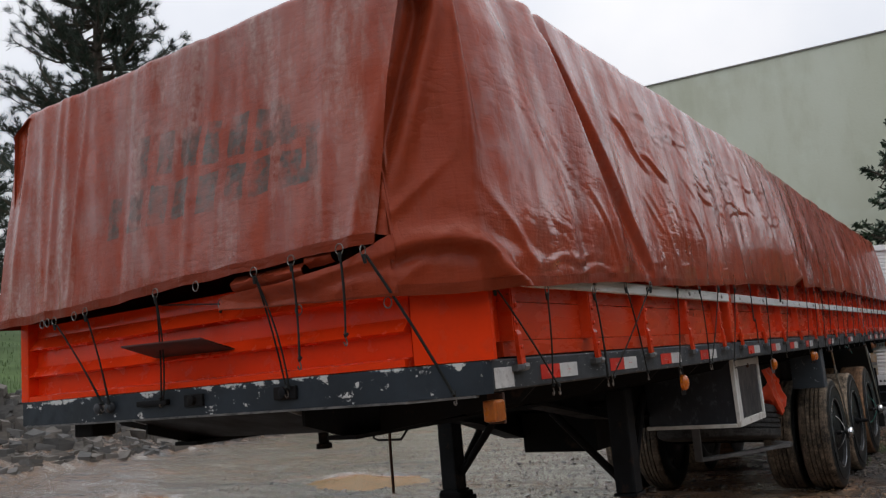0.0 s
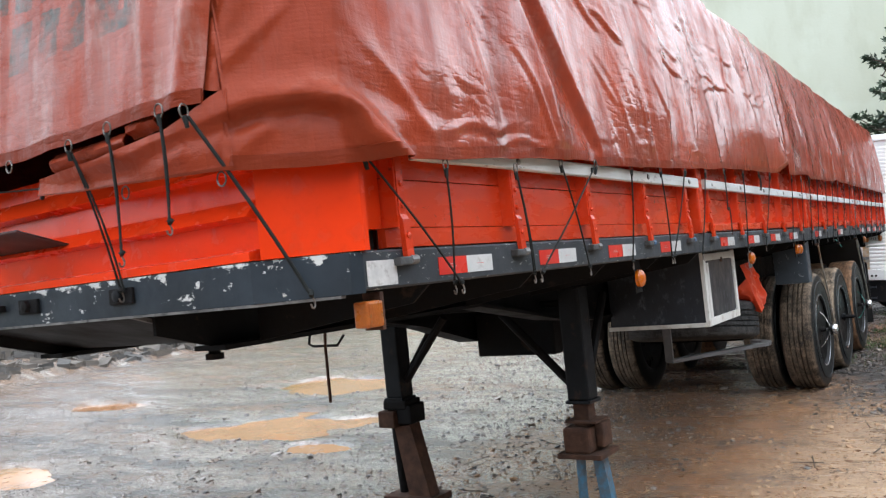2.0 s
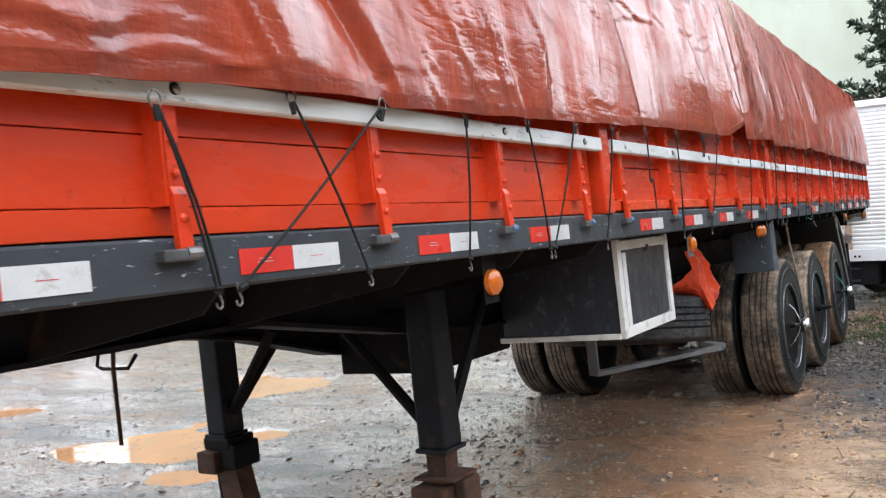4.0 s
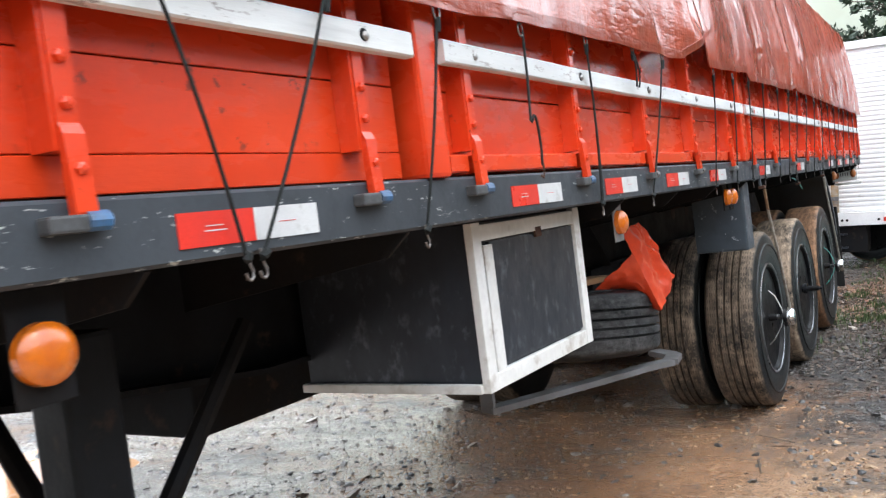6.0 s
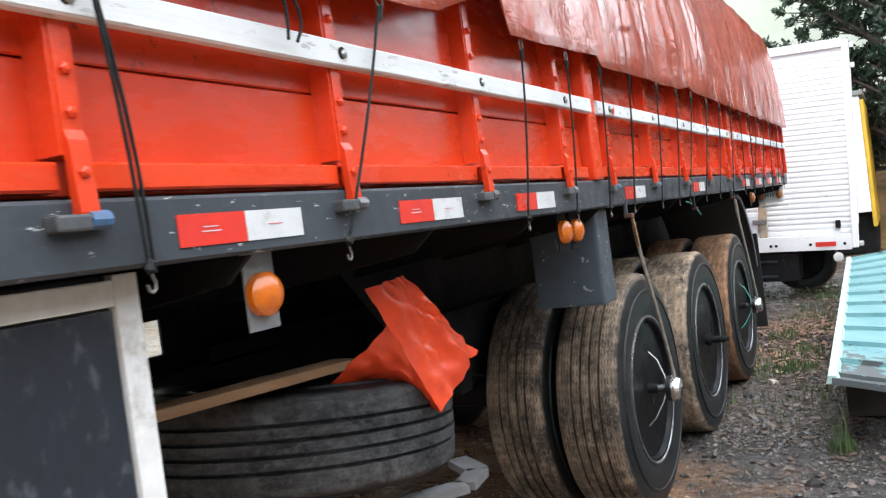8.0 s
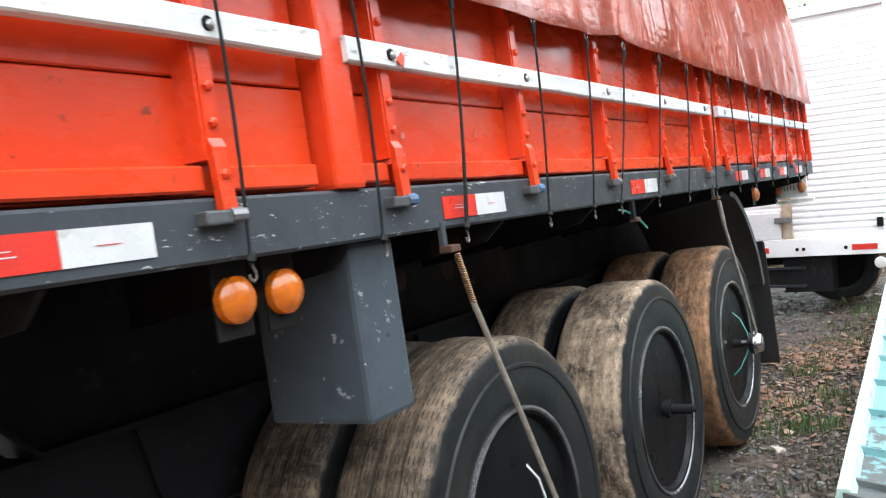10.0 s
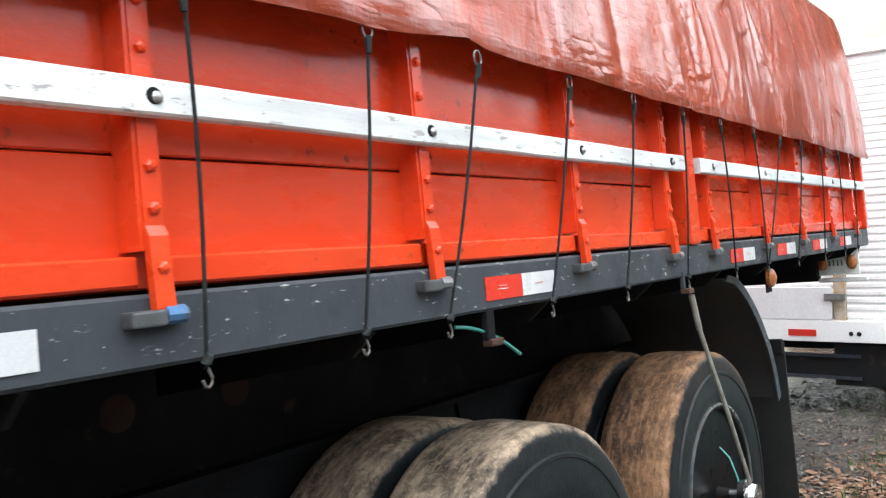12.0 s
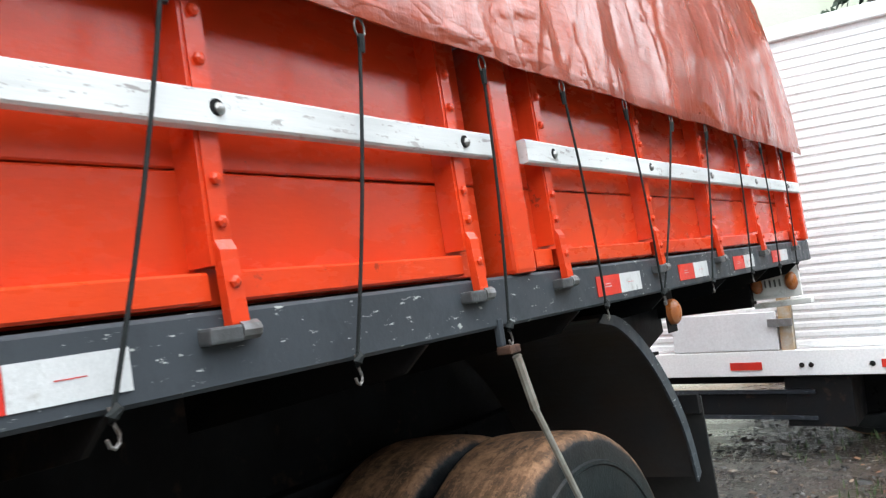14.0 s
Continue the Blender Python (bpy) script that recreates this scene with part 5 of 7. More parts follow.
def knots(start, end, lo, hi, amp):
    """Irregular crease places and how far the sheet stands out at each."""
    at, out = [start], [0.0]
    while at[-1] < end:
        at.append(at[-1] + frand.uniform(lo, hi))
        out.append(frand.uniform(-amp, amp))
    return at, out


# ridges and valleys of the sheet: place along the trailer at the top and at the hem, and how far it stands out
FOLDS = [(-0.6, -0.6, 0.0), (0.77, 0.72, 0.0), (1.05, 1.45, 0.036), (1.13, 1.55, 0.012), (1.26, 1.70, 0.020), (1.46, 1.94, 0.050), (1.58, 2.26, -0.028), (1.62, 2.31, 0.016), (2.02, 2.57, 0.004), (2.46, 2.95, 0.040), (2.55, 3.02, 0.0),
         (3.05, 3.06, 0.014), (3.27, 3.14, 0.036), (3.34, 3.22, 0.0), (3.75, 4.10, 0.018), (3.82, 4.16, 0.002), (4.16, 4.62, 0.008), (4.50, 5.34, 0.048), (4.60, 5.43, -0.006), (5.15, 5.58, 0.018), (5.60, 5.71, 0.044), (5.70, 5.83, 0.0), (6.2, 6.15, 0.022), (6.5, 6.6, 0.0)]
place = 6.74
while place < 13.4:
    lean, rise = frand.uniform(0.05, 0.40), frand.uniform(0.012, 0.030)
    run, back = frand.uniform(0.30, 0.62), frand.uniform(0.07, 0.18)
    FOLDS += [(place + run - lean / 2, place + run + lean / 2, rise), (place + run + back - lean / 2, place + run + back + lean / 2, frand.uniform(-0.012, 0.006))]
    place += run + back + frand.uniform(0.05, 0.40)
FOLD_TOP, FOLD_HEM, FOLD_OUT = (np.array(k) for k in zip(*FOLDS))
FOLD_TOP, FOLD_HEM = np.maximum.accumulate(FOLD_TOP), np.maximum.accumulate(FOLD_HEM)
CREASE_C, CREASE_H = knots(-1.6, 13.5, 0.05, 0.20, 0.006), knots(1.0, 3.4, 0.03, 0.12, 0.004)
# sharp short creases: how many, where along the sheet, at what height, how steep (degrees), how long, how wide, how deep
CREASE_KINDS = [(52, (1.5, 4.9), (2.26, 2.70), (-16, 18), (0.06, 0.20), (0.007, 0.013), (0.003, 0.010)),
                (30, (0.15, 2.4), (1.78, 2.55), (-62, -35), (0.08, 0.26), (0.007, 0.013), (0.003, 0.008)),
                (26, (0.2, 3.4), (1.72, 1.95), (-12, 14), (0.05, 0.18), (0.006, 0.011), (0.002, 0.005)),
                (44, (4.8, 12.0), (1.95, 2.70), (60, 112), (0.08, 0.34), (0.009, 0.020), (0.003, 0.008)),
                (34, (5.0, 12.0), (1.92, 2.65), (-30, 30), (0.04, 0.12), (0.008, 0.014), (0.003, 0.008))]
crng = np.random.default_rng(41)
CREASES = [tuple(crng.uniform(*k) for k in kind[1:]) for kind in CREASE_KINDS for _ in range(kind[0])]
# the longest ones, seen singly: two hooked creases, a long diagonal and the box of folds beside it
CREASES += [(1.55, 2.45, -38, 0.20, 0.014, 0.020), (1.78, 2.36, -20, 0.14, 0.014, 0.020), (1.02, 1.93, -50, 0.22, 0.010, 0.012), (0.62, 1.80, 6, 0.20, 0.012, 0.012), (0.95, 1.775, 3, 0.26, 0.010, 0.010),
            (2.60, 2.33, -14, 0.20, 0.013, 0.014), (2.66, 2.41, -12, 0.17, 0.013, 0.013), (2.98, 2.24, 80, 0.22, 0.012, 0.014), (3.45, 2.35, -8, 0.22, 0.013, 0.014), (3.70, 2.42, 84, 0.20, 0.012, 0.013)]


def crease_out(ss, zz):
    """Height of all short creases at arrays of places: a sharp ridge with a hollow beside it, fading towards its ends."""
    d = np.zeros_like(ss)
    for s0, z0, deg, half_len, wd, amp in CREASES:
        c, k = math.cos(math.radians(deg)), math.sin(math.radians(deg))
        t, u = ((ss - s0) * c + (zz - z0) * k) / half_len, (-(ss - s0) * k + (zz - z0) * c + 0.012 * np.sin((ss - s0) * 21)) / wd
        d += 0.6 * amp * np.exp(-t ** 4) * (np.exp(-u * u) - 0.6 * np.exp(-(u + 1.9) ** 2))
    return d


def fold_out(s, z, hem, top):
    """How far the sheet stands out at a place along the side and a height."""
    h = z - 1.85
    y = s + 0.765 + 0.020 * wob(s * 1.6, z * 2.5, 4.0)
    k = min(1.0, max(0.0, (2.78 - z) / 0.98))
    up = min(1.0, max(0.0, (z - hem) / 0.25))
    d = float(np.interp(y, FOLD_TOP + (FOLD_HEM - FOLD_TOP) * k, FOLD_OUT)) * (0.35 + 0.65 * up)
    d += float(np.interp(s + 0.22 * h, *CREASE_C)) * (0.5 + 0.9 * wob(s * 0.7, z * 0.8, 12.0))
    patch = max(0.0, wob(s * 1.6, z * 1.9, 33.0) - 0.05)
    d += float(np.interp(z + 0.05 * wob(s * 2.3, z, 2.0) + 0.16 * s, *CREASE_H)) * patch * 3.2
    d += 0.006 * wob(s * 1.1, z * 0.9, 5.0) + 0.0015 * wob(s * 9.0, z * 6.0, 2.0)
    lo = max(0.0, 1 - (z - hem) / 0.08)
    hi = min(1.0, max(0.0, (top - z) / 0.15))
    return d * (1 - 0.3 * lo) * (0.45 + 0.55 * hi)


def side_point(y):
    hem = float(np.interp(y, HEM_Y, HEM_Z)) + 0.004 * abs(math.sin(y * 8.05)) + 0.006 * wob(y * 3.0, 2.2)
    top = float(np.interp(y, TOP_Y, TOP_Z)) + 0.014 * wob(y * 1.3, 6.6) + 0.008 * abs(math.sin(y * 2.6))
    return hem, top


PUFF = lambda y, z: 0.042 * math.exp(-((y - 5.80) / 0.13) ** 2 - ((z - 1.94) / 0.09) ** 2)


SWAG_S, SWAG_Z = (-1.05, -0.57, -0.33, -0.22, -0.10, 0.0, 0.05), (1.730, 1.752, 1.792, 1.822, 1.832, 1.812, 1.78)


def corner_bulge(s, z):
    """The swag where the sheet is pulled round the front corner, its flared point and the deep pleat above."""
    if s > 0.9:
        return 0.0
    d = 0.0
    if s < 0.07:
        w = z - float(np.interp(s, SWAG_S, SWAG_Z))
        win = min(1.0, max(0.0, (s + 1.0) / 0.5)) * min(1.0, (0.07 - s) / 0.06)
        crest = math.exp(-(w / (0.050 if w > 0 else 0.016)) ** 2)
        d += win * (0.024 * crest - 0.016 * math.exp(-((w + 0.038) / 0.020) ** 2))
    # flared edge running down to the point
    t = (1.845 - z) / 0.175
    if -0.4 < t < 1.3:
        u = (s + 0.03 - 0.145 * t) / (0.036 if s < 0.145 * t - 0.03 else 0.075)
        d += (0.015 + 0.080 * max(0.0, min(1.0, t))) * math.exp(-u * u) * min(1.0, (t + 0.4) / 0.4)
    # deep pleat from the top of the corner down to the flap
    if z > 2.0 and s < 0.25:
        mid = -0.30 + 0.17 * min(1.0, (z - 2.10) / 0.55)
        k = min(1.0, (z - 2.0) / 0.25)
        d += k * (-0.055 * math.exp(-((s - mid) / 0.030) ** 2) + 0.030 * math.exp(-((s - mid - 0.065) / 0.035) ** 2) + 0.022 * math.exp(-((s - 0.02) / 0.03) ** 2) - 0.020 * math.exp(-((s - 0.10) / 0.04) ** 2))
    # fan of soft folds under the swag
    for s0, z0, slope, wd, amp, reach in ((-0.20, 1.76, 0.9, 0.022, 0.010, 0.12), (-0.42, 1.72, 0.55, 0.016, 0.009, 0.12), (-0.22, 1.98, 0.85, 0.016, 0.012, 0.14), (0.22, 1.86, -0.9, 0.022, 0.010, 0.20)):
        u = ((z - z0) - (s - s0) * slope) / (wd * math.sqrt(1 + slope * slope))
        d += amp * math.exp(-u * u) * math.exp(-(math.hypot(s - s0, z - z0) / reach) ** 2)
    return d


# plan of the main sheet: along the side to the front corner, over the chamfer and a stretch of the front
def plan(s):
    """Place and outward way at s metres back from the front corner (negative: round the front)."""
    if s >= 0:
        return Vector((0.022, 0.765 + s)), Vector((0.66, -0.75)).lerp(Vector((1, 0)), min(1.0, s / 0.12) ** 0.7).normalized()
    if s > -0.29:
        k = -s / 0.29
        return Vector((0.022 - 0.215 * k, 0.765 - 0.185 * k)), Vector((0.66, -0.75))
    return Vector((-0.193 + (s + 0.29), 0.575)), Vector((0.66, -0.75)).lerp(Vector((0, -1)), min(1.0, (-s - 0.29) / 0.10)).normalized()


NV = 80


def side_row(s, low=None, high=None):
    """One upright line of the sheet, from its hem (or low) to its top (or high)."""
    p2, out = plan(s)
    y = p2.y if s >= 0 else 0.70
    hem, top = side_point(max(y, 0.765))
    if s < 0:
        hem += 0.048 * max(0.0, (-s - 0.25) / 0.85) + 0.006 * (wob(s * 5, 0.3) - wob(0.0, 0.3))
    row = []
    zs = np.linspace(hem if low is None else low, top if high is None else max(high, hem + 0.03), NV + 1)
    sharp = crease_out(np.full(NV + 1, s), zs) * (1.0 if s > 0 else 0.0)
    for j in range(NV + 1):
        z = float(zs[j])
        d = float(sharp[j]) + fold_out(s, z, hem, top) + (PUFF(y, z) if s > 0 else 0.0) + corner_bulge(s, z) * (1 if s > -0.29 else 0.7)
        if s < -0.29 and high is not None:
            d = 0.6 * d + 0.010 * math.sin((z - hem) * 46 + s * 3) * min(1, (-s - 0.29) * 3) + 0.030 * min(1.0, (-s - 0.29) * 5)
        q = p2 + out * (0.030 + d - 0.11 * (max(0.0, z - hem) / (top - hem)) ** 1.8 + (0.004 if high is not None else 0.0))
        row.append((q.x, q.y, z))
    if high is None:
        e = row[-1]
        for a in (0.25, 0.5, 0.75, 1.0):
            t = a * math.pi / 2
            q = Vector((e[0], e[1])) - out * (0.09 * (1 - math.cos(t)))
            row.append((q.x, q.y, top + 0.07 * math.sin(t)))
        q = Vector((row[-1][0], row[-1][1])) - out * 0.30
        row.append((q.x, q.y, top + 0.080))
    return row


rows = [side_row(s) for s in [*np.arange(-0.283, -0.16, 0.0135), *np.arange(-0.16, 0.34, 0.0055), *np.arange(0.34, 5.4, 0.0135), *np.arange(5.4, 12.06, 0.0185)]]
behind = [side_row(s, low=float(np.interp(s, (-0.43, -0.29), (1.90, 1.855)))) for s in np.arange(-0.43, -0.284, 0.0135)]
wrap_rows = [side_row(s, high=float(np.interp(s, (-1.03, -0.70, -0.455, -0.38, -0.32, -0.28), (1.752, 1.760, 1.787, 1.812, 1.845, 1.862)))) for s in np.arange(-1.035, -0.272, 0.0135)]
off = -Vector((XC, 6.5, RZ1))
T = lambda rs: [[Vector(p) + off for p in r] for r in rs]
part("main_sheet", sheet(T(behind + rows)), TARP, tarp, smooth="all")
part("corner_wrap", sheet(T(wrap_rows), 0.004), TARP, tarp, "brown-red end of the sheet folded round the corner", smooth=True)
# hem band: a doubled strip along the bottom edge
hrows = [[Vector(r[0]) + Vector((0.004, -0.002, -0.004)), Vector(r[1]) + Vector((0.005, -0.003, 0)), Vector(r[2]).lerp(Vector(r[3]), 0.3) + Vector((0.005, -0.003, 0))] for r in wrap_rows + rows]
part("hem", sheet(T(hrows), 0.004), TARP_HEM, tarp, "doubled grimy hem", smooth=True)
# top, far side and back
trows = []
for y in np.arange(0.68, 12.90, 0.15):
    _, top = side_point(y)
    trows.append([(x, y, top + 0.055 + min(0.06, 0.012 * y) * math.sin(math.pi * (x - XL) / (0 - XL)) - 0.05 * max(0.0, 1.0 - y) + 0.02 * wob(x * 2, y * 1.5)) for x in np.linspace(XL + 0.10, -0.10, 14)])
part("top_sheet", sheet(T(trows)), TARP, tarp, smooth="all")
lrows = [[(XL + 0.07 - 0.02 * wob(y * 3, z * 2, 3), y, z) for z in np.linspace(1.80, side_point(y)[1] - 0.05, 12)] + [(XL + 0.20, y, side_point(y)[1] + 0.01)] for y in np.arange(0.55, 12.9, 0.1)]
part("far_side_sheet", sheet(T(lrows)), TARP, tarp, smooth="all")
brows = [[(min(x, 0.02 - 0.12 * ((z - 1.88) / 0.92) ** 1.8), 12.835 - 0.03 * ((z - 1.88) / 0.92) ** 4 + 0.02 * wob(x * 4, z), z) for z in np.linspace(1.88, 2.80, 12)] + [(min(x, -0.16), 12.72, 2.86)] for x in np.linspace(XL, 0.0, 30)]
part("back_sheet", sheet(T(brows)), TARP, tarp, smooth="all")

# front flap hanging over the wrapped corner
frows = []
FLAP_FOLDS = [(-2.1 + 0.21 * k + frand.uniform(-0.06, 0.06), frand.uniform(-0.10, 0.10), frand.uniform(0.025, 0.06), frand.uniform(0.006, 0.020) * frand.choice((-1, 1, 1))) for k in range(11)]
FLAP_FOLDS += [(-0.262, 0.14, 0.030, 0.020), (-2.33, 0.05, 0.03, 0.012), (-2.02, 0.05, 0.022, 0.014), (-1.86, 0.10, 0.018, 0.012)]
for x in np.arange(-2.46, -0.2099, 0.0125):
    hem = float(np.interp(x, (-2.45, -2.2, -1.75, -1.25, -0.7, -0.44, -0.12), (1.785, 1.785, 1.79, 1.815, 1.825, 1.838, 1.835))) + 0.002 * math.sin(x * 21)
    top = 2.772 + 0.008 * math.sin((x + 2.45) * 1.35) - 6.0 * max(0.0, -2.33 - x) ** 2
    row = []
    for j in range(57):
        v = j / 56
        z = hem + (top - hem) * v
        d = 0.0
        for x0, lean, w, amp in FLAP_FOLDS:
            d += amp * math.exp(-((x - x0 - lean * (z - 2.0)) / w) ** 2) * (0.35 + 0.65 * min(1.0, v * 4)) * (1.2 - 0.5 * v)
        d += 0.014 * wob(x * 1.7, z * 1.2, 14.0) + 0.006 * wob(x * 6, z * 2.5, 3.0) + 0.003 * wob(x * 15, z * 7, 1.0)
        edge = max(0.0, (x + 0.29) / 0.08)
        lean = 0.165 * max(0.0, (z - 1.85)) * max(0.0, (x + 0.9) / 0.69) + 0.075 * v * max(0.0, (-1.9 - x) / 0.56)
        d += 0.0045 * max(0.0, wob(x * 9, z * 5 + x * 3, 21.0)) * min(1.0, 1.6 - v)
        row.append((x + lean - 0.010, 0.515 - d + 0.02 * edge + 0.06 * v, z))
    e = row[-1]
    row += [(e[0], e[1] + 0.010, e[2] + 0.016), (e[0], e[1] + 0.035, e[2] + 0.028), (e[0], e[1] + 0.30, e[2] + 0.060)]
    frows.append(row)
wrap = [[(q[0] + 0.012 * k, q[1] + 0.06 * k, q[2]) for q in frows[0]] for k in range(5, 0, -1)]
part("front_flap", sheet(T(wrap + frows), 0.004), TARP_FRONT, tarp, "front flap with worn dark lettering", smooth=True)
fh = [[Vector(r[0]) + Vector((0, -0.005, -0.003)), Vector(r[2]) + Vector((0, -0.006, 0))] for r in wrap + frows]
part("hem", sheet(T(fh), 0.004), TARP_HEM, tarp, smooth=True)


def pocket(x0, x1, z0, z1, y, seed):
    rr = []
    for i in range(9):
        u = i / 8
        rr.append([(x0 + (x1 - x0) * u, y - 0.025 * math.sin(v * 3.1) - 0.012 * wob(u * 3, v * 4, seed), z0 + (z1 - z0) * v + 0.006 * u) for v in np.linspace(0, 1, 7)])
    return sheet(T(rr), 0.004)


part("tucked_fold", pocket(-0.88, -0.53, 1.758, 1.815, 0.545, 3.0), TARP, tarp, smooth=True)
part("tucked_fold", pocket(-0.52, -0.40, 1.797, 1.848, 0.55, 6.0), TARP, tarp, smooth=True)

# ---- ropes, rings and hooks ----
RING_STEEL = plain("dull_ring_steel", (0.20, 0.19, 0.18), 0.5, 0.7, (0.09, 0.07, 0.06), 30, 90, 0.3)
HOOK_STEEL = plain("dull_hook_steel", (0.26, 0.25, 0.24), 0.45, 0.7, (0.10, 0.075, 0.06), 40, 120, 0.3)
ring_mesh = mesh_of("ring", tube([(0, 0.013 * math.cos(t), 0.017 * math.sin(t)) for t in np.linspace(0, 2 * math.pi, 14, endpoint=False)], 0.0023, 6, closed=True), RING_STEEL)
ring_front = mesh_of("ring", tube([(0.016 * math.cos(t), 0, 0.018 * math.sin(t)) for t in np.linspace(0, 2 * math.pi, 14, endpoint=False)], 0.0023, 6, closed=True), RING_STEEL)
hook_mesh = mesh_of("hook", tube([(0, 0, 0.022), (0, 0.001, 0.004), (0, 0.006, -0.008), (0, 0.010, -0.018), (0.001, 0.008, -0.028), (0.002, 0.0, -0.034), (0.003, -0.008, -0.030), (0.004, -0.012, -0.020)], 0.0030, 7), HOOK_STEEL)


def rope(top, bottom, r=0.0033, twin=0.0, hook=True, front=False):
    top, bottom = Vector(top), Vector(bottom)
    t = thing("tarp_rope", "stretched black rubber rope with a steel ring and hook" if hook else "slack black rubber rope with a steel ring", "rope", "tarp ropes", at=top)
    d = bottom - top
    lines = [[d * u + Vector((0.004 * math.sin(u * 3.1), 0.006 * math.sin(u * 3.1), 0)) for u in np.linspace(0.03, 1, 7)]]
    if twin:
        lines.append([d * u + Vector((twin if front else 0, 0 if front else twin, 0)) * math.sin(u * 2.6) for u in np.linspace(0.03, 1, 7)])
    for pts in lines:
        part("cord", tube(pts, r, 7), ROPE, t, smooth=True)
    k = tube([Vector((0, 0, -0.012)), Vector((0, 0, -0.032)) + d * 0.02], [0.0075, 0.0055], 7)
    part("knot", k, ROPE, t, smooth=True)
    o = new("ring", ring_front if front else ring_mesh)
    o.parent = t
    if hook:
        part("end_knot", tube([d * 0.962, d * 0.972 + Vector((0.003, 0.004, 0)), d * 0.988 + Vector((0.004, -0.003, 0)), d], [0.005, 0.0085, 0.008, 0.004], 7), ROPE, t, smooth=True)
        h = new("hook", hook_mesh)
        h.parent, h.location, h.scale = t, d, (0.85, 0.85, 0.85)
    return t


SIDE_ROPES = [(0.86, 1.625, 1.23), (1.17, 1.675, 1.215), (1.59, 1.685, 1.72), (1.94, 1.725, 2.19), (2.26, 1.735, 1.77), (2.65, 1.745, 2.65), (3.03, 1.755, 3.18), (3.41, 1.775, 3.21), (3.77, 1.785, 3.685),
              (4.6, 1.82, 4.68), (5.355, 1.84, 5.18), (6.12, 1.845, 6.1), (6.5, 1.855, 6.535), (6.86, 1.87, 6.905),
              (7.25, 1.885, 7.235), (7.69, 1.88, 7.705), (8.08, 1.88, 8.045), (8.43, 1.88, 8.295), (8.84, 1.88, 8.715), (9.23, 1.88, 9.145), (9.62, 1.88, 9.625), (9.99, 1.88, 10.125), (10.39, 1.88, 10.545), (10.78, 1.88, 10.555), (11.15, 1.88, 11.045), (11.54, 1.88, 11.585), (11.94, 1.88, 12.075), (12.34, 1.88, 12.445)]
TWIN_ROPES = {1.59: 0.02, 4.6: 0.02, 7.25: 0.015}
for ya, za, yb in SIDE_ROPES:
    tucked = ya < 1
    rope((0.030 if tucked else 0.052, ya - (0.03 if tucked else 0), za + (0.06 if tucked else 0)), (0.03 if tucked else 0.012, yb, 1.325), twin=TWIN_ROPES.get(ya, 0.0))
loop = thing("tarp_rope", "slack black rubber rope hanging in a loop", "rope", "tarp ropes", at=(0.045, 4.18, 1.80))
part("cord", tube([(0, 0.012, 0), (0, 0.008, -0.12), (0, -0.002, -0.23)] + [(0.004, 0.012 - 0.014 * math.cos(a), -0.235 - 0.012 * math.sin(a) + 0.03 * math.sin(a) ** 2) for a in np.linspace(0.3, 3.0, 8)] + [(0.004, 0.030, -0.27), (0.004, 0.032, -0.31), (0.002, 0.030, -0.345)], 0.0036, 7), ROPE, loop, smooth=True)
part("hook", tube([(0.002, 0.034, -0.34), (0.002, 0.038, -0.362), (0.002, 0.030, -0.378), (0.002, 0.018, -0.372)], 0.003, 6), RUST, loop, smooth=True)
o = new("ring", ring_mesh)
o.parent = loop
rope((-0.95, 0.535, 1.728), (-1.38, 0.60, 1.775), r=0.003, hook=False, front=True)
rope((0.055, 5.01, 1.83), (0.05, 5.03, 1.71), hook=False, twin=0.05)
for xa, za, xb, zb, tw, hk in ((-1.945, 1.77, -1.79, 1.40, 0.015, True), (-1.72, 1.785, -1.745, 1.40, 0.014, True), (-1.26, 1.805, -1.40, 1.40, 0.03, True), (-0.72, 1.81, -0.71, 1.40, 0.03, True), (-0.54, 1.825, -0.535, 1.49, 0.008, False), (-0.325, 1.83, -0.33, 1.55, 0.006, False)):
    rope((xa, 0.485, za), (xb, 0.60 if hk else 0.49, zb), twin=tw, front=True)
rope((-0.225, 0.48, 1.81), (-0.075, 0.70, 1.335), r=0.005)
for x, z in ((-2.03, 1.765), (-1.99, 1.768), (-1.79, 1.775), (-1.02, 1.80), (-0.585, 1.665), (-0.20, 1.645)):
    o = new("ring", ring_front)
    o.parent, o.location = tarp, Vector((x, 0.48 if z > 1.7 else 0.555, z)) + off

# ---- white truck behind ----
WHITE_SIDE = plain("white_truck_panel", (0.90, 0.90, 0.90), 0.4, 0.0, (0.82, 0.83, 0.84), 2, 60, 0.05, (0.55, 0.54, 0.52), 0.02)
truck = thing("box_truck", "white box truck with horizontally corrugated body, parked across the yard", "truck", at=(-2.2, 16.2, 0))


def k_part(name, bm, mat, label="", parent=None):
    ob = part(name, bm, mat, parent or truck, label)
    ob.location = -Vector((-2.2, 16.2, 0))
    return ob


prof = [(15.05, 0.62)]
z = 0.62
while z < 2.92:
    prof += [(15.05, z + 0.012), (15.040, z + 0.022), (15.040, z + 0.052), (15.05, z + 0.064)]
    z += 0.068
prof += [(15.05, 3.0), (17.4, 3.0), (17.4, 0.62)]
k_part("body", prism(prof, -0.495, 0.50, "x"), WHITE_SIDE, "corrugated white aluminium side")
k_part("body_panel", prism(prof, -6.5, -0.60, "x"), WHITE_SIDE)
k_part("door_post", block(-0.595, -0.50, 15.0, 15.12, 0.50, 3.0, 0.006), plain("ochre_post", (0.42, 0.24, 0.06), 0.6, 0, (0.5, 0.48, 0.44), 8, 60, 0.2))
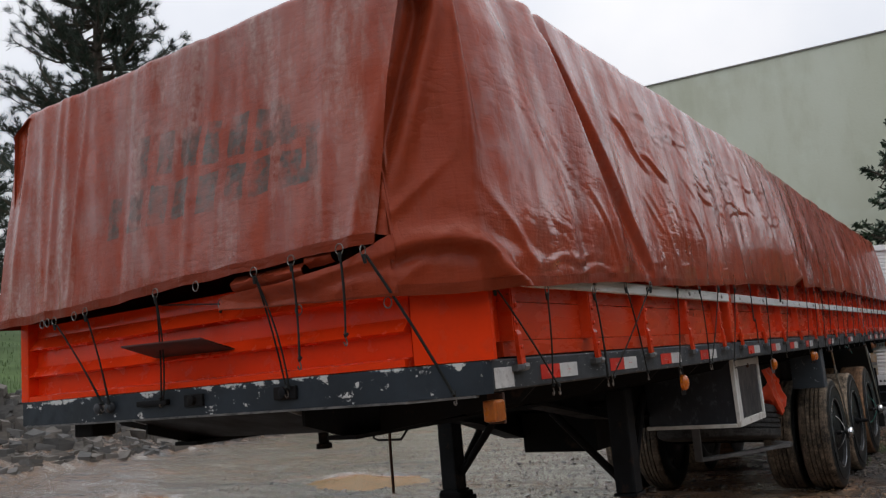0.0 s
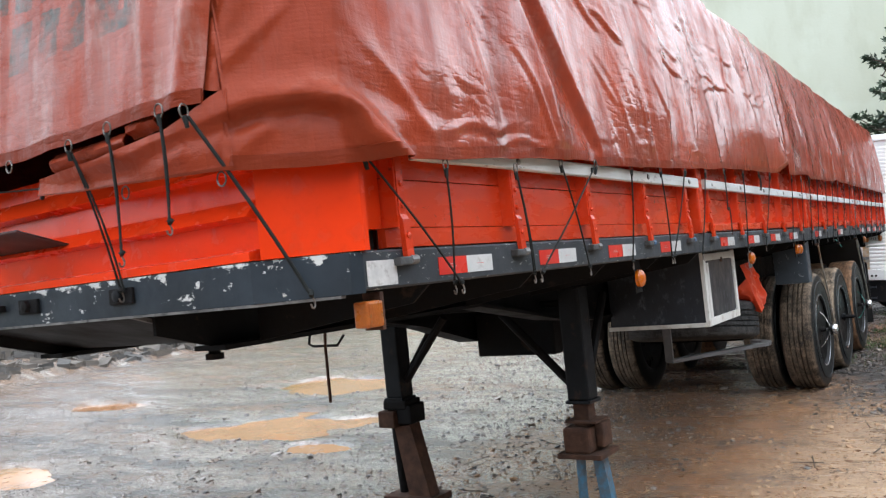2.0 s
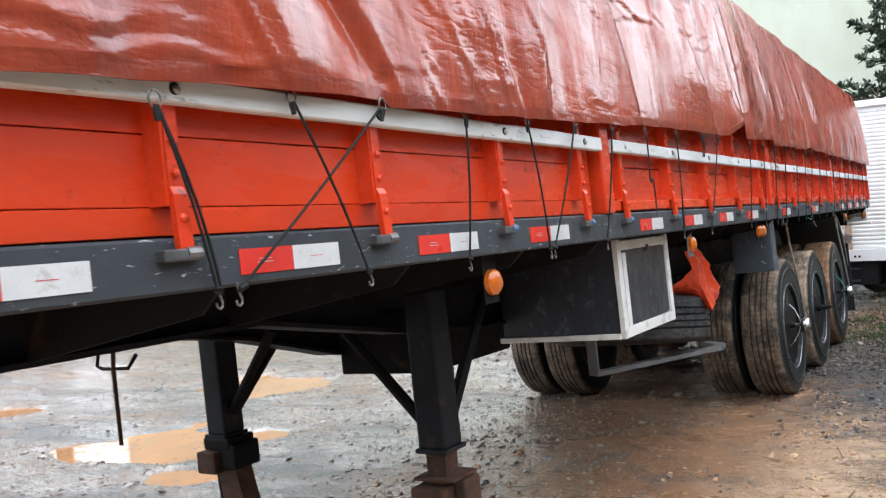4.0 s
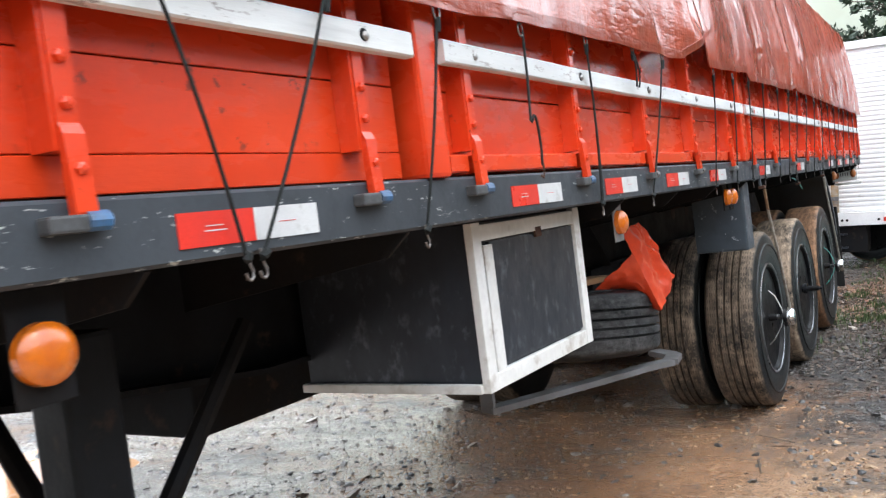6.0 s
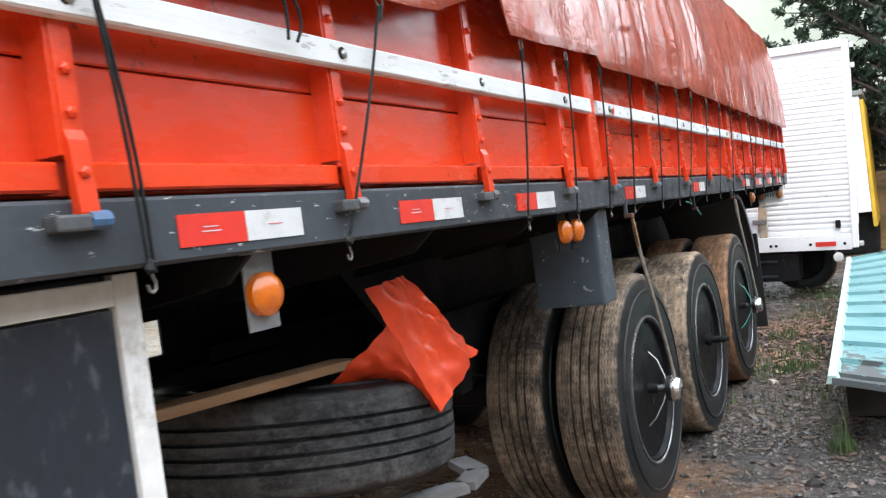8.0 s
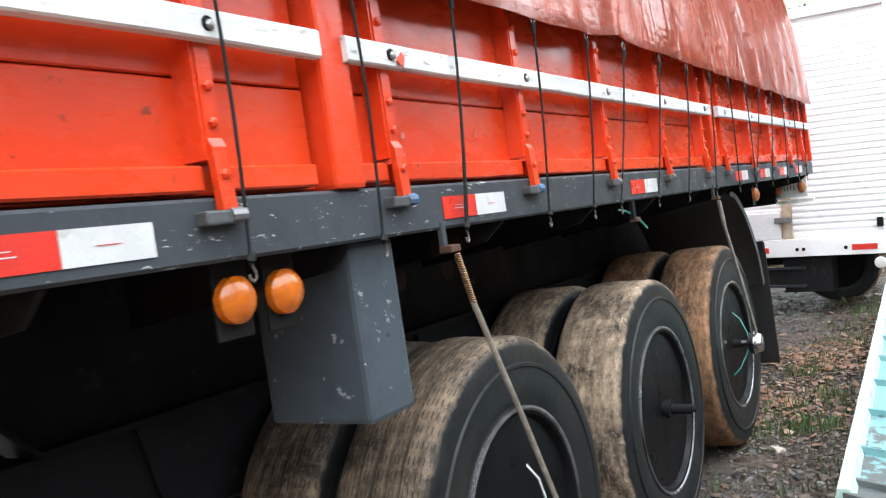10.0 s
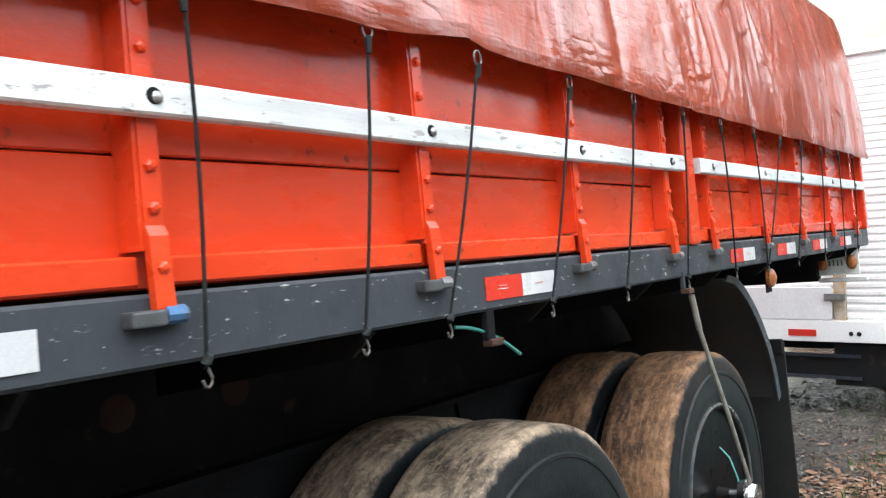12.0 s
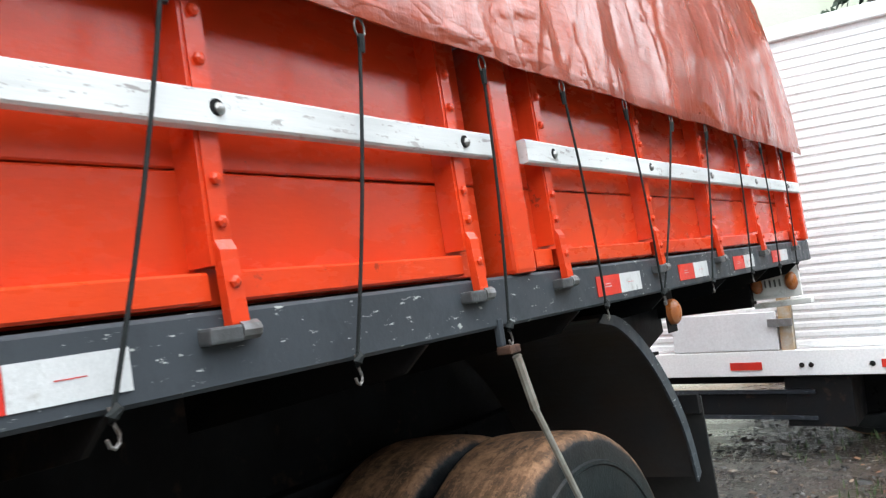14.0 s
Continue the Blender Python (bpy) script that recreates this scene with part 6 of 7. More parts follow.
k_part("door_panel", block(-1.43, -0.61, 14.985, 15.02, 0.62, 0.915, 0.006), plain("dull_aluminium", (0.80, 0.82, 0.84), 0.45, 0.0, (0.70, 0.72, 0.74), 5, 60, 0.1))
k_part("hinge", block(-0.67, -0.49, 14.96, 14.985, 0.80, 0.86, 0.004), ZINC)
k_part("corner_post", block(0.50, 0.58, 14.99, 15.12, 0.44, 3.06, 0.012), WHITE_SIDE)
k_part("top_rail", block(-6.5, 0.50, 14.99, 15.10, 2.97, 3.08, 0.012), WHITE_SIDE)
k_part("bottom_rail", block(-6.5, 0.50, 14.985, 15.12, 0.42, 0.615, 0.008), WHITE_SIDE)
for x in (-0.46, -0.395, 0.02, 0.42):
    k_part("rail_bolt", lathe([(14.985, 0.02), (14.975, 0.018), (14.972, 0.004)], 10, "y", (x, 0, 0.50)), CHASSIS)
for x in (-0.87, 0.2):
    k_part("reflector", block(x - 0.12, x + 0.12, 14.978, 14.985, 0.47, 0.53), TAPE_RED)
k_part("under_frame", block(-6.3, -0.2, 15.5, 17.0, 0.28, 0.42, 0.02), CHASSIS)
for zz in (0.29, 0.09):
    k_part("guard_bar", block(-2.6, -0.40, 15.03, 15.06, zz - 0.015, zz + 0.015, 0.004), BOX_PANEL)
k_part("guard_panel", block(-2.6, -0.40, 15.06, 15.075, 0.09, 0.29, 0.004), CHASSIS)
k_part("latch_bolt", block(0.325, 0.385, 14.97, 15.04, 0.70, 0.80, 0.012), CHASSIS)
k_part("round_lamp", lathe([(15.06, 0.05), (15.0, 0.062), (14.985, 0.05), (14.98, 0.01)], 20, "y", (0.34, 0, 0.325)), BOX_FRAME, "round white lamp under the body")
k_part("side_box", block(-0.62, -0.14, 15.05, 15.6, 0.02, 0.40, 0.012), CHASSIS, "dark steel box under the body")
for x, z in ((-0.15, 0.24), (-4.4, -0.04)):
    wh = new("wheel")
    wh.parent, wh.location = truck, Vector((x, 15.75, z)) - Vector((-2.2, 16.2, 0))
    wh.rotation_euler = (0, 0, radians(-90))
    wh.scale = (0.85, 0.85, 0.85)
    for nm, me in (("tyre", TYRES["muddy"]), ("rim", RIM_MESH)):
        o = new(nm, me)
        o.parent = wh
for x in (0.585,):
    for zz in (0.46, 2.7, 2.95):
        k_part("corner_lamp", block(x, x + 0.05, 15.0, 15.06, zz, zz + 0.06, 0.01), BOX_FRAME)
truck.location, truck.rotation_euler, truck.scale = (-1.92, 15.0, 0.289), (0, radians(3.3), 0), (0.875, 0.875, 0.875)
other = thing("yellow_truck", "white and yellow truck body standing behind the box truck", "truck", at=(0.2, 19.5, 0))
ob = part("body", block(-2.5, 0.355, -0.5, 2.0, 0.7, 2.62, 0.02), WHITE_SIDE, other)
ob = part("yellow_post", block(0.355, 0.42, -0.5, 1.9, 0.45, 2.55, 0.02), plain("yellow_paint", (0.70, 0.42, 0.03), 0.5), other)
part("roof_trim", block(-2.5, 0.42, -0.55, 2.0, 2.62, 2.70, 0.01), CAP, other)
part("under_frame", block(-2.5, 0.40, -0.3, 1.8, 0.0, 0.7, 0.05), CHASSIS, other)

# ---- teal gate lying on blocks at the edge of the yard ----
def teal_paint():
    """Sun-bleached teal paint, worn to dark steel towards the near end."""
    m, n, l, b = material("bleached_teal_paint")
    tex = n.new("ShaderNodeTexCoord")
    o = tex.outputs["Object"]
    s = n.new("ShaderNodeSeparateXYZ")
    l.new(o, s.inputs["Vector"])
    big, mid, fine = noise_node(n, l, 2.5, 5, o), noise_node(n, l, 9, 7, o, 0.65), noise_node(n, l, 60, 4, o)
    c = blend(n, l, span(n, l, big, 0.38, 0.64), (0.085, 0.225, 0.240), (0.15, 0.295, 0.30))
    c = blend(n, l, span(n, l, mid, 0.50, 0.75, 0, 0.7), c, (0.12, 0.26, 0.27))
    bare = span(n, l, maths(n, l, "ADD", mid, span(n, l, s.outputs["Y"], 0.1, 1.3, 0.22, -0.06)), 0.60, 0.64)
    c = blend(n, l, bare, c, (0.055, 0.065, 0.065))
    l.new(c, b.inputs["Base Color"])
    b.inputs["Roughness"].default_value = 0.5
    relief(n, l, b, blend(n, l, 0.5, mid, fine), 0.45, 0.008)
    return m


TEAL = teal_paint()
TEAL_EDGE = plain("pale_teal_edge", (0.50, 0.66, 0.60), 0.6, 0.0, (0.36, 0.50, 0.46), 9, 60, 0.3, (0.16, 0.14, 0.11), 0.3)
G0 = Vector((0.58, 8.31, 0.31))
teal = thing("teal_gate", "bleached pale teal steel truck gate with cross ribs, lying on blocks", "gate", at=G0)
GBL, GTL, GTR, GBR = (Vector(p) - G0 for p in ((0.58, 8.31, 0.31), (0.44, 13.30, 0.45), (0.85, 13.40, 0.49), (1.01, 8.23, 0.25)))


def on_gate(u, v, up=0.0):
    return GBL.lerp(GBR, u).lerp(GTL.lerp(GTR, u), v) + Vector((0, 0, up))


def gate_bar(pa, pb, w, h, bm=None):
    """A bar of w by h along the gate between two places (u, v)."""
    a, b = on_gate(*pa), on_gate(*pb)
    d = (b - a).normalized()
    side, up = d.cross(Vector((0, 0, 1))).normalized() * w / 2, Vector((0, 0, h))
    bm = bmesh.new()
    q = [bm.verts.new(p) for e in (a, b) for p in (e - side, e + side, e + side * 0.6 + up, e - side * 0.6 + up)]
    for f in ((0, 1, 2, 3), (7, 6, 5, 4), (0, 4, 5, 1), (1, 5, 6, 2), (2, 6, 7, 3), (3, 7, 4, 0)):
        bm.faces.new([q[k] for k in f])
    return bm


part("panel", sheet([[on_gate(u, v, 0.004 * wob(u * 4, v * 30)) for u in np.linspace(0, 1, 7)] for v in np.linspace(0, 1, 40)], 0.006), TEAL, teal, smooth=True)
for k in range(12):
    v = (k + (0.0 if k else 0.004)) / 11
    part("rib", gate_bar((0.03, v), (0.97, v), 0.034, 0.032), TEAL, teal)
part("rib", gate_bar((0.03, 0.030), (0.97, 0.030), 0.03, 0.026), TEAL, teal)
for u in (0.03, 0.97):
    part("stile", gate_bar((u, 0.0), (u, 1.0), 0.062, 0.042), TEAL_EDGE, teal, "pale worn edge bar")
BLOCK_WOOD = plain("old_dark_wood", (0.05, 0.038, 0.03), 0.9, 0, None, 4, 40, 0.4)
for y, h in ((8.95, 0.285), (12.7, 0.425)):
    t = thing("timber_block", "dark old timber block under the teal gate", "timber", at=(0.56, y, 0.0))
    part("wood", block(0.04, 0.34, 0.0, 0.22, -0.03, h - 0.012, 0.01), BLOCK_WOOD, t)

# ---- loose stones, litter and rubble ----
ICO = bmesh.new()
bmesh.ops.create_icosphere(ICO, subdivisions=1, radius=1)
ICO_V, ICO_F = np.array([v.co[:] for v in ICO.verts]), np.array([[v.index for v in f.verts] for f in ICO.faces])
ICO.free()
CUBE_V = np.array([(a, b, c) for a in (-1, 1) for b in (-1, 1) for c in (-1, 1)], float)
CUBE_F = np.array([(0, 1, 3), (0, 3, 2), (4, 6, 7), (4, 7, 5), (0, 4, 5), (0, 5, 1), (2, 3, 7), (2, 7, 6), (0, 2, 6), (0, 6, 4), (1, 5, 7), (1, 7, 3)])


def scatter(name, places, sizes, shape, mat, label, category, flat=(0.5, 1.0), jitter=0.25, seed=1):
    """Many small pieces in one mesh."""
    rng = np.random.default_rng(seed)
    V, F = shape
    n = len(places)
    ang = rng.uniform(0, 6.283, n)
    tilt = rng.uniform(-0.35, 0.35, (n, 2))
    s = np.stack([sizes * rng.uniform(0.7, 1.3, n), sizes * rng.uniform(0.7, 1.3, n), sizes * rng.uniform(*flat, n)], 1)
    P = V[None] * s[:, None] * (1 + rng.uniform(-jitter, jitter, (n, len(V), 1)))
    P[:, :, 2] += P[:, :, 0] * tilt[:, :1] + P[:, :, 1] * tilt[:, 1:]
    c, d = np.cos(ang)[:, None], np.sin(ang)[:, None]
    x, y = P[:, :, 0] * c - P[:, :, 1] * d, P[:, :, 0] * d + P[:, :, 1] * c
    W = np.stack([x, y, P[:, :, 2]], 2) + np.array(places)[:, None]
    faces = (F[None] + (np.arange(n) * len(V))[:, None, None]).reshape(-1, 3)
    me = bpy.data.meshes.new(name)
    me.from_pydata(W.reshape(-1, 3).tolist(), [], faces.tolist())
    me.materials.append(mat)
    return tagged(new(name, me), label, category, kind="stuff")


def island_material(name, cols, rough, bump=0.4):
    m, n, l, b = material(name)
    g = n.new("ShaderNodeNewGeometry")
    r = n.new("ShaderNodeValToRGB")
    r.color_ramp.interpolation = "LINEAR"
    while len(r.color_ramp.elements) < len(cols):
        r.color_ramp.elements.new(0.5)
    for k, c in enumerate(cols):
        r.color_ramp.elements[k].position, r.color_ramp.elements[k].color = k / (len(cols) - 1), (*c, 1)
    l.new(g.outputs["Random Per Island"], r.inputs["Fac"])
    f = noise_node(n, l, 40, 4)
    l.new(blend(n, l, span(n, l, f, 0.35, 0.7, 0, 0.5), r.outputs["Color"], tuple(x * 0.5 for x in cols[0])), b.inputs["Base Color"])
    b.inputs["Roughness"].default_value = rough
    relief(n, l, b, f, bump, 0.004)
    return m


srng = np.random.default_rng(5)
STONE_GREY = island_material("wet_stones", [(0.05, 0.05, 0.052), (0.13, 0.125, 0.12), (0.20, 0.145, 0.10), (0.36, 0.34, 0.32)], 0.3)
STONE_DARK = island_material("dark_gravel_stones", [(0.018, 0.018, 0.019), (0.040, 0.038, 0.037), (0.065, 0.058, 0.052), (0.15, 0.13, 0.115)], 0.32)
LITTER = island_material("fallen_leaves", [(0.075, 0.048, 0.032), (0.13, 0.088, 0.060), (0.045, 0.032, 0.024), (0.20, 0.15, 0.112)], 0.6, 0.1)


def on_ground(x, y, up=0.0):
    return [(a, b, ground_height(a, b) + up) for a, b in zip(x, y)]


def dry(places):
    return [p for p in places if all(((p[0] - cx) / (ax * 1.1)) ** 2 + ((p[1] - cy) / (ay * 1.1)) ** 2 > 1 for cx, cy, ax, ay, d in POOLS)]


pl = dry(on_ground(-0.3 - 11 * srng.beta(1.3, 2.0, 36000), srng.uniform(0.5, 15, 36000)))
scatter("gravel", pl, srng.gamma(1.1, 0.0052, len(pl)) + 0.0025, (ICO_V, ICO_F), STONE_GREY, "loose wet grey and tan stones on the yard", "gravel", (0.3, 0.7), seed=2)
gx, gy = srng.uniform(-1.2, 2.2, 22000), 6.0 + 11 * srng.beta(1.1, 1.6, 22000)
keep = gx * 2.2 + gy + 1.6 * srng.normal(size=22000) > 8.2
pl = on_ground(gx[keep], gy[keep])
scatter("dark_gravel", pl, srng.gamma(1.7, 0.0040, len(pl)) + 0.003, (ICO_V, ICO_F), STONE_DARK, "dark grey gravel beside the wheels", "gravel", (0.35, 0.8), seed=3)
gx, gy = srng.uniform(-0.1, 2.4, 17000), 7.6 + 9 * srng.beta(1.5, 1.9, 17000)
pl = on_ground(gx, gy, 0.008)
scatter("leaf_litter", pl, 0.004 + srng.gamma(2.0, 0.0025, len(pl)), (ICO_V, ICO_F), LITTER, "brown fallen leaves lying on the gravel", "leaves", (0.04, 0.12), 0.5, seed=4)
lrng = np.random.default_rng(21)
heaps = [(-0.05, 10.8, 0.28), (0.1, 12.3, 0.45), (0.75, 12.6, 0.5), (0.55, 11.6, 0.4), (0.0, 11.9, 0.3), (0.9, 13.6, 0.6), (0.7, 10.6, 0.35)]
pl = []
for cx, cy, r in heaps:
    pl += on_ground(lrng.normal(cx, r * 0.7, 420), lrng.normal(cy, r, 420), 0.014)
scatter("rusty_leaves", pl, 0.006 + lrng.gamma(2.0, 0.0042, len(pl)), (ICO_V, ICO_F), island_material("rusty_leaf", [(0.20, 0.085, 0.040), (0.12, 0.060, 0.036), (0.28, 0.150, 0.085), (0.30, 0.23, 0.17)], 0.55, 0.1), "patches of rust-brown dead leaves on the gravel", "leaves", (0.05, 0.16), 0.5, seed=22)
pl = on_ground(srng.uniform(-0.8, 2.2, 26), srng.uniform(7.8, 17, 26), 0.01)
scatter("pale_stones", pl, srng.uniform(0.02, 0.06, len(pl)), (ICO_V, ICO_F), island_material("pale_stone", [(0.36, 0.30, 0.25), (0.5, 0.45, 0.4), (0.42, 0.36, 0.3)], 0.7), "a few larger pale stones lying on the gravel", "stones", (0.25, 0.6), seed=6)
gx, gy = srng.uniform(-2.4, 1.4, 30000), srng.uniform(1.5, 9.5, 30000)
clump_at = np.array([wob(a * 1.3, b * 1.3, 5.5) + 0.5 * wob(a * 3.1, b * 3.1, 8.0) for a, b in zip(gx, gy)])
keep = srng.uniform(0, 1, 30000) < np.clip(-0.12 + 2.6 * clump_at, 0.02, 1) * (0.35 + 0.65 * np.clip((gx + gy * 0.35 - 1.2) / 2.0, 0, 1))
pl = on_ground(gx[keep], gy[keep])
scatter("small_stones", pl, srng.gamma(1.0, 0.0046, len(pl)) + 0.0022, (ICO_V, ICO_F), STONE_DARK, "small wet stones pressed into the clay", "stones", (0.3, 0.7), seed=8)
gx, gy = srng.uniform(-2.2, 1.5, 26000), srng.uniform(1.5, 9.0, 26000)
keep = (gx * 2.2 + gy < 7.8) & ((gx > 0.1) | (srng.uniform(0, 1, 26000) < 0.35))
pl = on_ground(gx[keep], gy[keep])
scatter("clay_crumbs", pl, srng.gamma(1.0, 0.0036, len(pl)) + 0.002, (ICO_V, ICO_F), island_material("clay_crumb", [(0.16, 0.085, 0.045), (0.34, 0.19, 0.10), (0.50, 0.34, 0.20), (0.07, 0.045, 0.03)], 0.7), "crumbs of tan clay and sand on the ground", "soil", (0.3, 0.7), seed=14)
n = 110
pl = on_ground(srng.uniform(-2.0, 1.3, n), srng.uniform(2.0, 13.0, n), 0.006)
stick = np.array([(-1, -0.02, 0), (1, 0.05, 0.01), (1, 0.09, 0.01), (-1, 0.04, 0), (-1, 0.0, 0.05), (1, 0.07, 0.05)])
stick_f = np.array([(0, 1, 5), (0, 5, 4), (3, 4, 5), (3, 5, 2), (0, 4, 3), (1, 2, 5)])
scatter("twigs", pl, srng.uniform(0.04, 0.14, n), (stick, stick_f), island_material("dead_twigs", [(0.05, 0.035, 0.025), (0.12, 0.09, 0.065)], 0.8), "dead brown twigs lying on the ground", "twigs", (0.8, 1.0), 0.1, seed=9)
# rubble heap
n = 900
u, w = srng.uniform(0, 1, n), srng.uniform(0, 1, n)
rx, ry = -14.6 - 4.6 * u, 5.0 + 9.5 * w
top = np.clip(1.55 - 0.17 * np.maximum(0, ry - 8.5), 0.25, 1.6)
rz = np.array([ground_height(a, b) for a, b in zip(rx, ry)]) + top * np.minimum(1, u * 1.25) * (0.85 + 0.25 * srng.uniform(0, 1, n))
scatter("rubble_heap", list(zip(rx, ry, rz)), srng.uniform(0.06, 0.17, n), (CUBE_V, CUBE_F), island_material("broken_stone", [(0.06, 0.058, 0.055), (0.12, 0.115, 0.11), (0.16, 0.14, 0.12), (0.09, 0.08, 0.07)], 0.7), "heap of broken grey paving stones", "rubble", (0.5, 1.0), 0.22, seed=7)
hb = sheet([[(-14.2 - 5.4 * i / 16, y, ground_height(-14.2 - 5.4 * i / 16, y) - 0.05 + float(np.clip(1.5 - 0.17 * max(0, y - 8.5), 0.2, 1.55)) * min(1, i / 13) + 0.06 * wob(i, y * 2)) for i in range(17)] for y in np.arange(4.4, 16, 0.4)])
tagged(part("earth_bank", hb, EARTH, smooth="all"), "bank of brown earth under the rubble", "earth", kind="structure")

# ---- plants ----
GRASS = island_material("grass_blades", [(0.04, 0.08, 0.02), (0.065, 0.12, 0.03), (0.10, 0.15, 0.05), (0.05, 0.09, 0.03)], 0.6, 0.1)


def blades(name, bases, h, mat, label, category, seed, slim=0.05):
    """Bent tapering blades of grass in one mesh."""
    rng = np.random.default_rng(seed)
    v, f = [], []
    for x, y, z in bases:
        a, b = rng.uniform(0, 6.28), rng.uniform(0.1, 0.5)
        hh, w = h * rng.uniform(0.5, 1.2), h * slim + 0.0015
        dx, dy = math.cos(a), math.sin(a)
        k = len(v)
        v += [(x - dy * w, y + dx * w, z - 0.01), (x + dy * w, y - dx * w, z - 0.01), (x + dx * hh * b * 0.4 - dy * w * 0.7, y + dy * hh * b * 0.4 + dx * w * 0.7, z + hh * 0.6), (x + dx * hh * b * 0.4 + dy * w * 0.7, y + dy * hh * b * 0.4 - dx * w * 0.7, z + hh * 0.6), (x + dx * hh * b, y + dy * hh * b, z + hh)]
        f += [(k, k + 1, k + 3, k + 2), (k + 2, k + 3, k + 4)]
    me = bpy.data.meshes.new(name)
    me.from_pydata(v, [], f)
    me.materials.append(mat)
    return tagged(new(name, me), label, category, kind="stuff")


def bank_z(x, y):
    return ground_height(x, y) + 1.45 + 0.17 * max(0.0, -x - 19.0) + 0.1 * wob(x * 0.4, y * 0.4)


gb = sheet([[(x, y, bank_z(x, y) if x < -19.4 else bank_z(x, y) - 0.15) for x in np.linspace(-60, -19.2, 40)] for y in np.linspace(-20, 60, 50)])
tagged(part("grass_bank", gb, plain("turf", (0.075, 0.13, 0.03), 0.9, 0, (0.05, 0.09, 0.025), 0.8, 14, 0.6), smooth="all"), "sloping bank of short green grass", "grass", kind="structure")
bx, by = -19.3 - 14 * srng.beta(1, 2, 6000), srng.uniform(3, 26, 6000)
blades("bank_grass", [(a, b, bank_z(a, b)) for a, b in zip(bx, by)], 0.16, GRASS, "green grass on the bank", "grass", 3)
tufts = []
for cx, cy, r, k in ((0.60, 8.36, 0.07, 60), (0.30, 10.2, 0.5, 120), (0.2, 9.2, 0.4, 60), (0.1, 12.2, 0.5, 90), (0.6, 12.9, 0.5, 80), (-0.2, 14.4, 0.6, 150), (0.3, 14.8, 0.6, 200), (0.9, 14.2, 0.6, 160), (0.75, 11.3, 0.4, 60), (0.15, 11.0, 0.5, 160), (0.35, 13.2, 0.5, 160), (0.1, 12.6, 0.3, 100), (1.2, 16.5, 1.0, 300), (0.1, 10.7, 0.25, 110), (0.53, 9.5, 0.22, 90), (0.2, 11.75, 0.3, 90), (-0.03, 11.5, 0.13, 130), (0.2, 10.3, 0.14, 150), (0.0, 10.25, 0.2, 120), (0.2, 10.9, 0.14, 80), (0.25, 14.0, 0.3, 140)):
    a, rr = srng.uniform(0, 6.28, k), r * np.sqrt(srng.uniform(0, 1, k))
    tufts += on_ground(cx + rr * np.cos(a), cy + rr * np.sin(a))
clump = [(0.60 + 0.05 * math.cos(k * 2.4) * (k / 18) ** 0.5, 8.30 + 0.05 * math.sin(k * 2.4) * (k / 18) ** 0.5, -0.04) for k in range(18)]
blades("grass_tuft", clump, 0.24, GRASS, "tuft of long green grass under the gate", "grass", 6, 0.012)
blades("weeds", tufts, 0.055, GRASS, "small green weeds growing in the gravel", "weeds", 4)


def leaf_material(name, cols):
    m = island_material(name, cols, 0.5, 0.05)
    return m


LEAF_DARK = leaf_material("dark_green_leaves", [(0.006, 0.018, 0.008), (0.014, 0.036, 0.014), (0.028, 0.062, 0.024), (0.010, 0.028, 0.012)])
NEEDLES = leaf_material("pine_needles", [(0.008, 0.018, 0.010), (0.016, 0.032, 0.018), (0.028, 0.050, 0.026), (0.012, 0.024, 0.014)])
BARK = plain("bark", (0.11, 0.085, 0.065), 0.9, 0, (0.06, 0.05, 0.04), 6, 40, 0.7)


def leaf_mass(name, tips, length, width, per, spread, mat, parent, seed, droop=0.2, cone=1.0):
    """Many pointed leaves round the ends of twigs. tips: place and the way the twig points; cone: how far the leaves turn away from it."""
    rng = np.random.default_rng(seed)
    v, f = [], []
    for p, way in tips:
        for _ in range(per):
            o = p - way * spread * rng.uniform(0, 2.0) + Vector(rng.normal(0, spread * 0.35, 3))
            d = way + Vector(rng.normal(0, cone, 3))
            d.z -= droop
            d.normalize()
            side = d.cross(Vector(rng.normal(0, 1, 3))).normalized() * width * rng.uniform(0.7, 1.3)
            ln = length * rng.uniform(0.6, 1.3)
            k = len(v)
            v += [tuple(o), tuple(o + d * ln * 0.45 + side), tuple(o + d * ln), tuple(o + d * ln * 0.45 - side)]
            f.append((k, k + 1, k + 2, k + 3))
    me = bpy.data.meshes.new(name)
    me.from_pydata(v, [], f)
    me.materials.append(mat)
    ob = new(name, me)
    ob.parent = parent
    return ob


